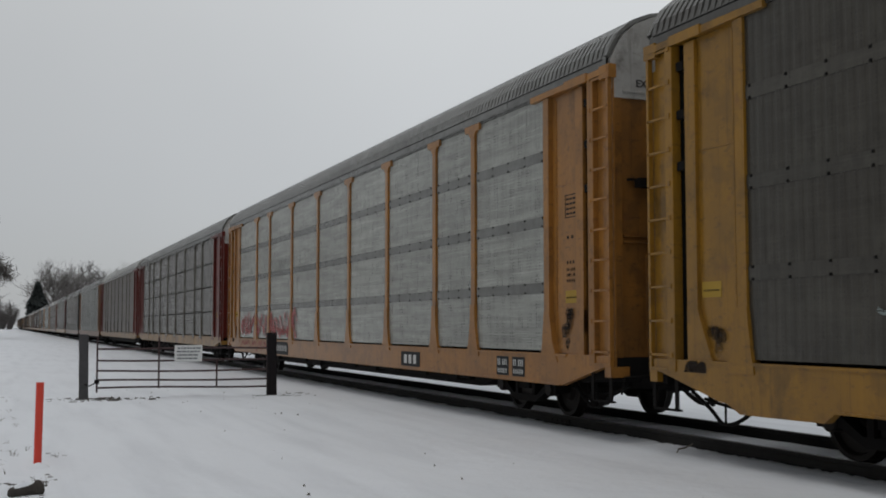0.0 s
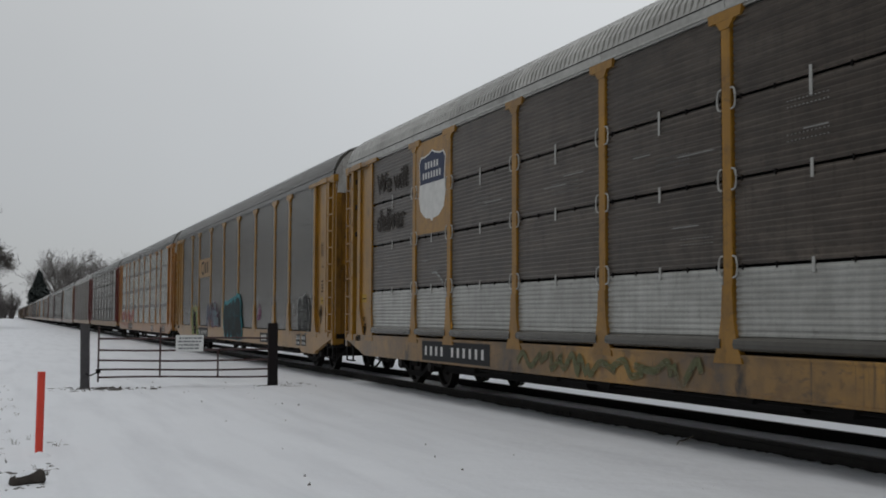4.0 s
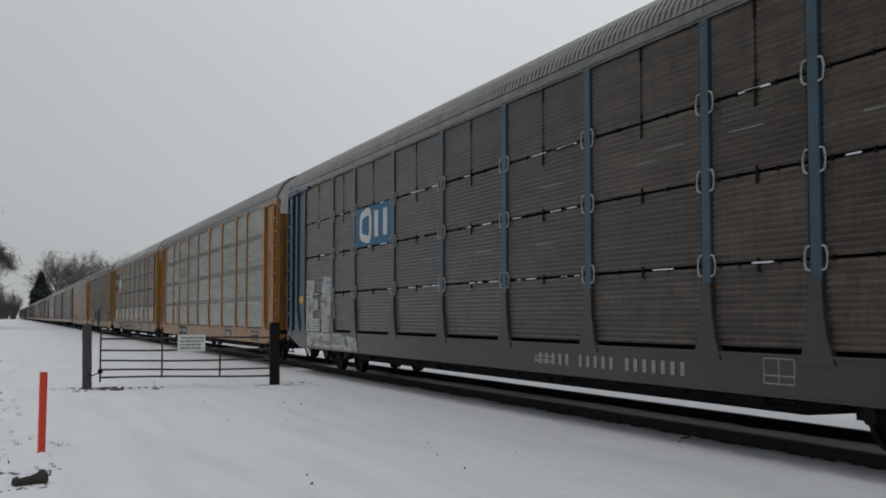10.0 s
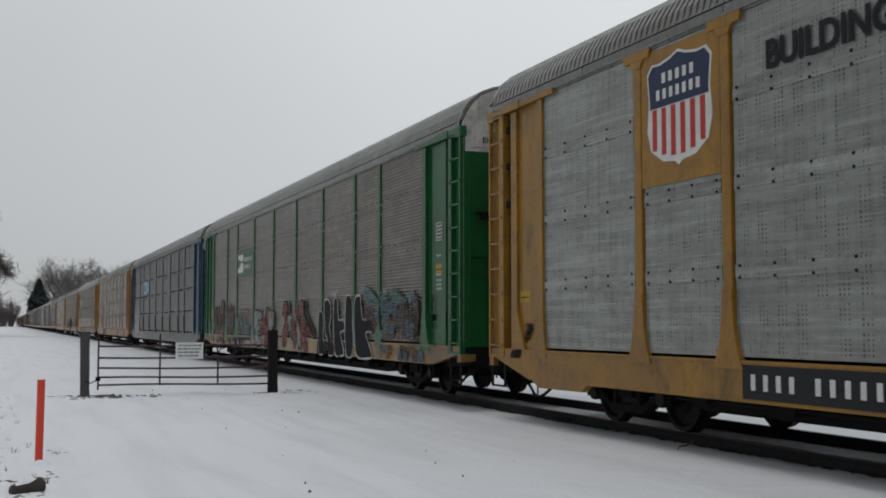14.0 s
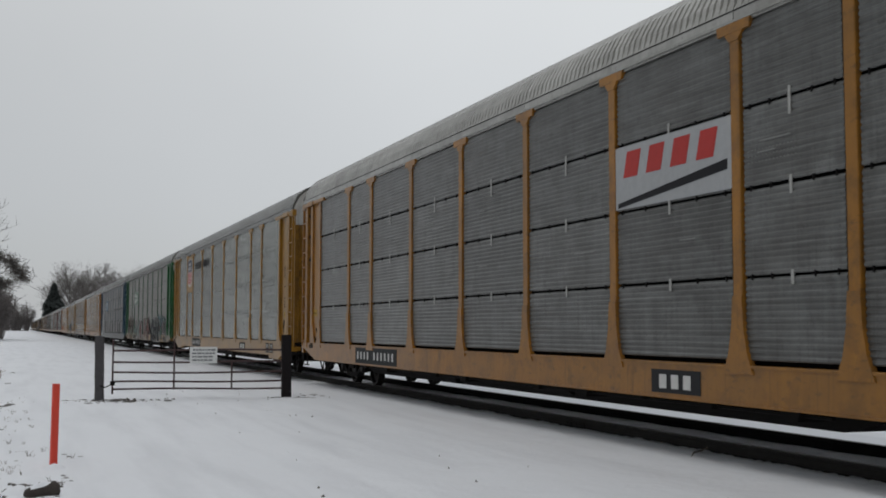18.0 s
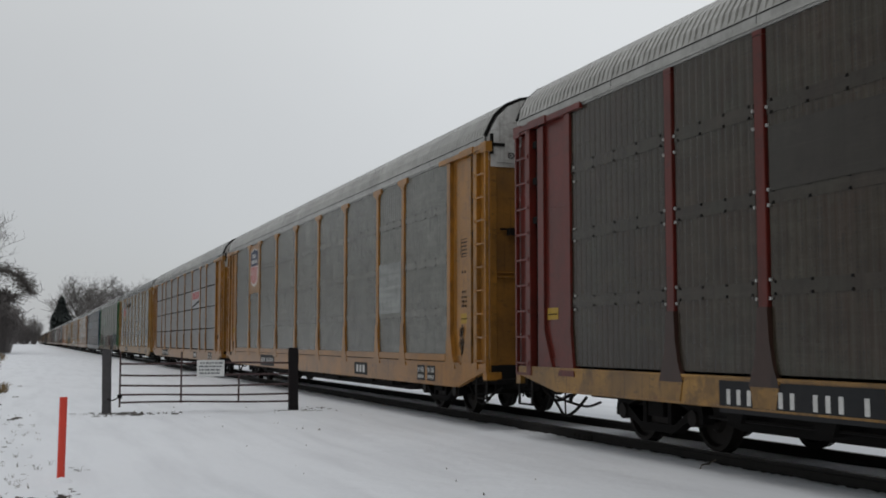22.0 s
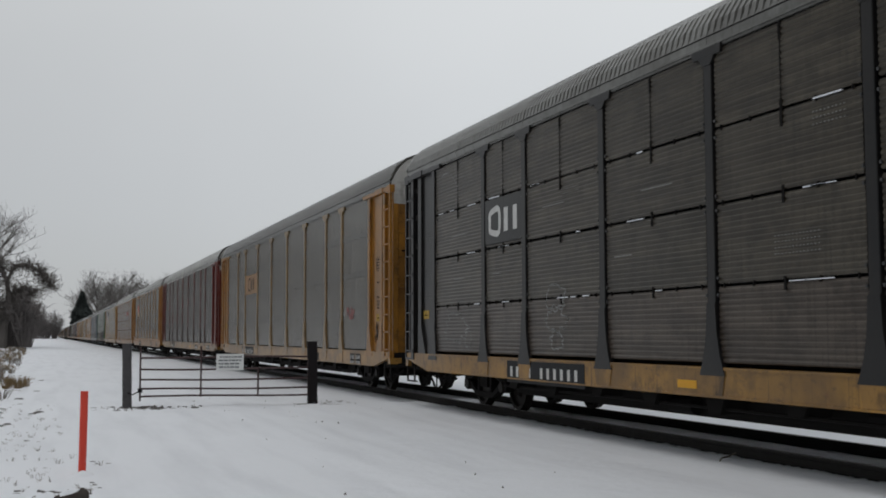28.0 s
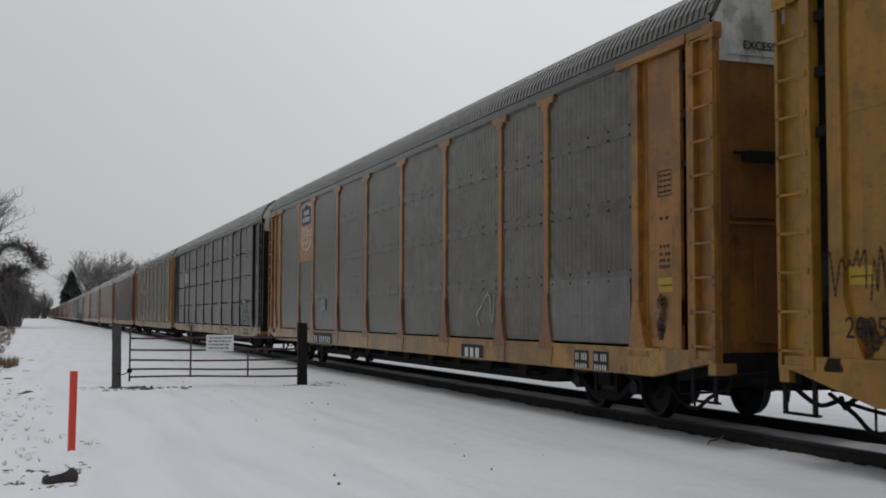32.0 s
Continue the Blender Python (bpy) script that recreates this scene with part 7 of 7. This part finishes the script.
def plant_trees():
    rng = random.Random(31)
    a = bare_tree("bare_tree", 3, 17.0, 1.0, "tall leafless tree with a wide open crown")
    b = bare_tree("bare_tree", 8, 17.0, 0.8, "tall leafless tree with an upright crown")
    c = bare_tree("bare_tree", 15, 15.0, 1.15, "leafless tree with drooping side limbs")
    rise = 0.15
    spreading_tree().matrix_basis = pose(-5.3, 150, rise, 0, 0, 4)
    a.matrix_basis = pose(-8.4, 190, rise, 0, 0, 100)
    a.scale = (1.25, 1.25, 1.25)
    for ob, x, y, rz, k in ((b, -12.5, 185, 80, 1.3), (c, -10.5, 160, 140, 0.9), (c, -14, 170, 30, 1.0), (b, -18, 160, 300, 1.0), (a, -24, 175, 120, 1.0)):
        m = pose(x, y, rise, 0, 0, rz)
        made = ob
        if ob in (b, c) and ob.matrix_basis.translation.length < 1:
            ob.matrix_basis = m
        else:
            made = copy_thing(ob, m)
        made.scale = (k, k, k)
    for i in range(11):
        az, d = radians(1.95 + 0.34 * i + rng.uniform(-0.1, 0.1)), 570 + rng.uniform(-20, 60)
        k = (1.22 + 0.14 * math.sin(i * 1.9)) * d / 400 * (0.85 if i == 0 else 1)
        made = copy_thing((a, b, c)[i % 3], pose(d * math.sin(az), d * math.cos(az), 0, 0, 0, rng.uniform(0, 360)))
        made.scale = (k, k, k)
    fir = conifer(20.9)
    fir.matrix_basis = pose(13.2, 520, 0)
    s1, s2 = shrub(1, 5.5), shrub(2, 4.5)
    s1.matrix_basis = pose(-3.2, 152, rise)
    s2.matrix_basis = pose(-4.0, 156, rise)
    for i in range(13):
        made = copy_thing((s1, s2)[i % 2], pose(-2.9 - 0.20 * i + rng.uniform(-0.2, 0.2), 152 + rng.uniform(-3, 14), rise, 0, 0, rng.uniform(0, 360)))
        k = rng.uniform(1.0, 1.45)
        made.scale = (k, k, k)
    for i in range(10):
        made = copy_thing((s1, s2)[i % 2], pose(-6.5 - 0.9 * i + rng.uniform(-0.4, 0.4), 168 + rng.uniform(-5, 22), rise, 0, 0, rng.uniform(0, 360)))
        k = rng.uniform(0.7, 1.2)
        made.scale = (k, k, k)
    for i in range(24):
        x = -40 + 2.1 * i + rng.uniform(-1, 1)
        made = copy_thing((s1, s2)[i % 2], pose(x if x < 4 else x - 44, 640 + rng.uniform(-40, 90), 0, 0, 0, rng.uniform(0, 360)))
        k = rng.uniform(2.0, 2.9)
        made.scale = (k, k, k)


plant_trees()


def snow_heap():
    s = Shape()
    for j in range(9):
        for i in range(16):
            a, q = 6.2832 * i / 16, j / 8
            s.v.append((1.5 * q * math.cos(a), 1.1 * q * math.sin(a), 1.3 * math.cos(q * 1.57) ** 0.8 - 0.1 + 0.08 * noise.noise((q * 3 * math.cos(a), q * 3 * math.sin(a), 7))))
    s.f = [(j * 16 + i, j * 16 + (i + 1) % 16, (j + 1) * 16 + (i + 1) % 16, (j + 1) * 16 + i) for j in range(8) for i in range(16)]
    s.smooth = True
    tagged(part("snow_heap", s, SNOW, at=(-4.3, 163, 0.0)), "rounded heap of snow below the bare trees", "snow heap")


snow_heap()


def snow_lump(x, y, w, d, h, seed):
    """A low rounded lump of snow."""
    s = Shape()
    for j in range(8):
        for i in range(18):
            a, q = 6.2832 * i / 18, 0.02 + 0.98 * j / 7
            r = 1 + 0.22 * noise.noise((2 * math.cos(a), 2 * math.sin(a), seed))
            s.v.append((w * q * r * math.cos(a), d * q * r * math.sin(a), h * math.cos(q * 1.5708) + 0.12 * h * noise.noise((4 * q * math.cos(a), 4 * q * math.sin(a), seed)) - 0.025 * q))
    s.f = [(j * 18 + i, j * 18 + (i + 1) % 18, (j + 1) * 18 + (i + 1) % 18, (j + 1) * 18 + i)[::-1] for j in range(7) for i in range(18)] + [tuple(range(18))]
    s.smooth = True
    tagged(part("snow_lump", s, SNOW, at=(x, y, ground_z(x, y))), "low rounded lump of snow beside the log", "snow", "snow lumps")


for lump in ((0.02, 11.75, 0.20, 0.28, 0.075, 3), (0.27, 11.72, 0.15, 0.16, 0.07, 8), (-0.28, 11.9, 0.22, 0.3, 0.06, 5), (0.40, 13.6, 0.16, 0.2, 0.05, 9), (0.10, 12.6, 0.28, 0.4, 0.045, 12)):
    snow_lump(*lump)


# ---- what moves ----
def motions():
    for k, car in CARS.items():
        # the cushioned couplers behind the third car still stretch during the first second
        late = 0.30 if k >= -2 else 0.0
        rows = [(t, s + late * max(0.0, 1 - t / 1.2)) for t, s in [TRAVEL[0], (0.5, -53.66)] + TRAVEL[1:]]
        walk(car, [(t, pose(TRACK_X, s - k * CAR + NUDGE.get(k, 0.0), 0)) for t, s in rows])
    times = [t for t, s in TRAVEL]
    ways = [s for t, s in TRAVEL]
    spin = [(i / FPS, math.degrees(-float(np.interp(i / FPS, times, ways)) / 0.425)) for i in range(32 * FPS + 1)]
    for axle in WHEELSETS:
        y = axle.location.y
        walk(axle, [(t, pose(0, y, 0.425, a)) for t, a in spin])


motions()
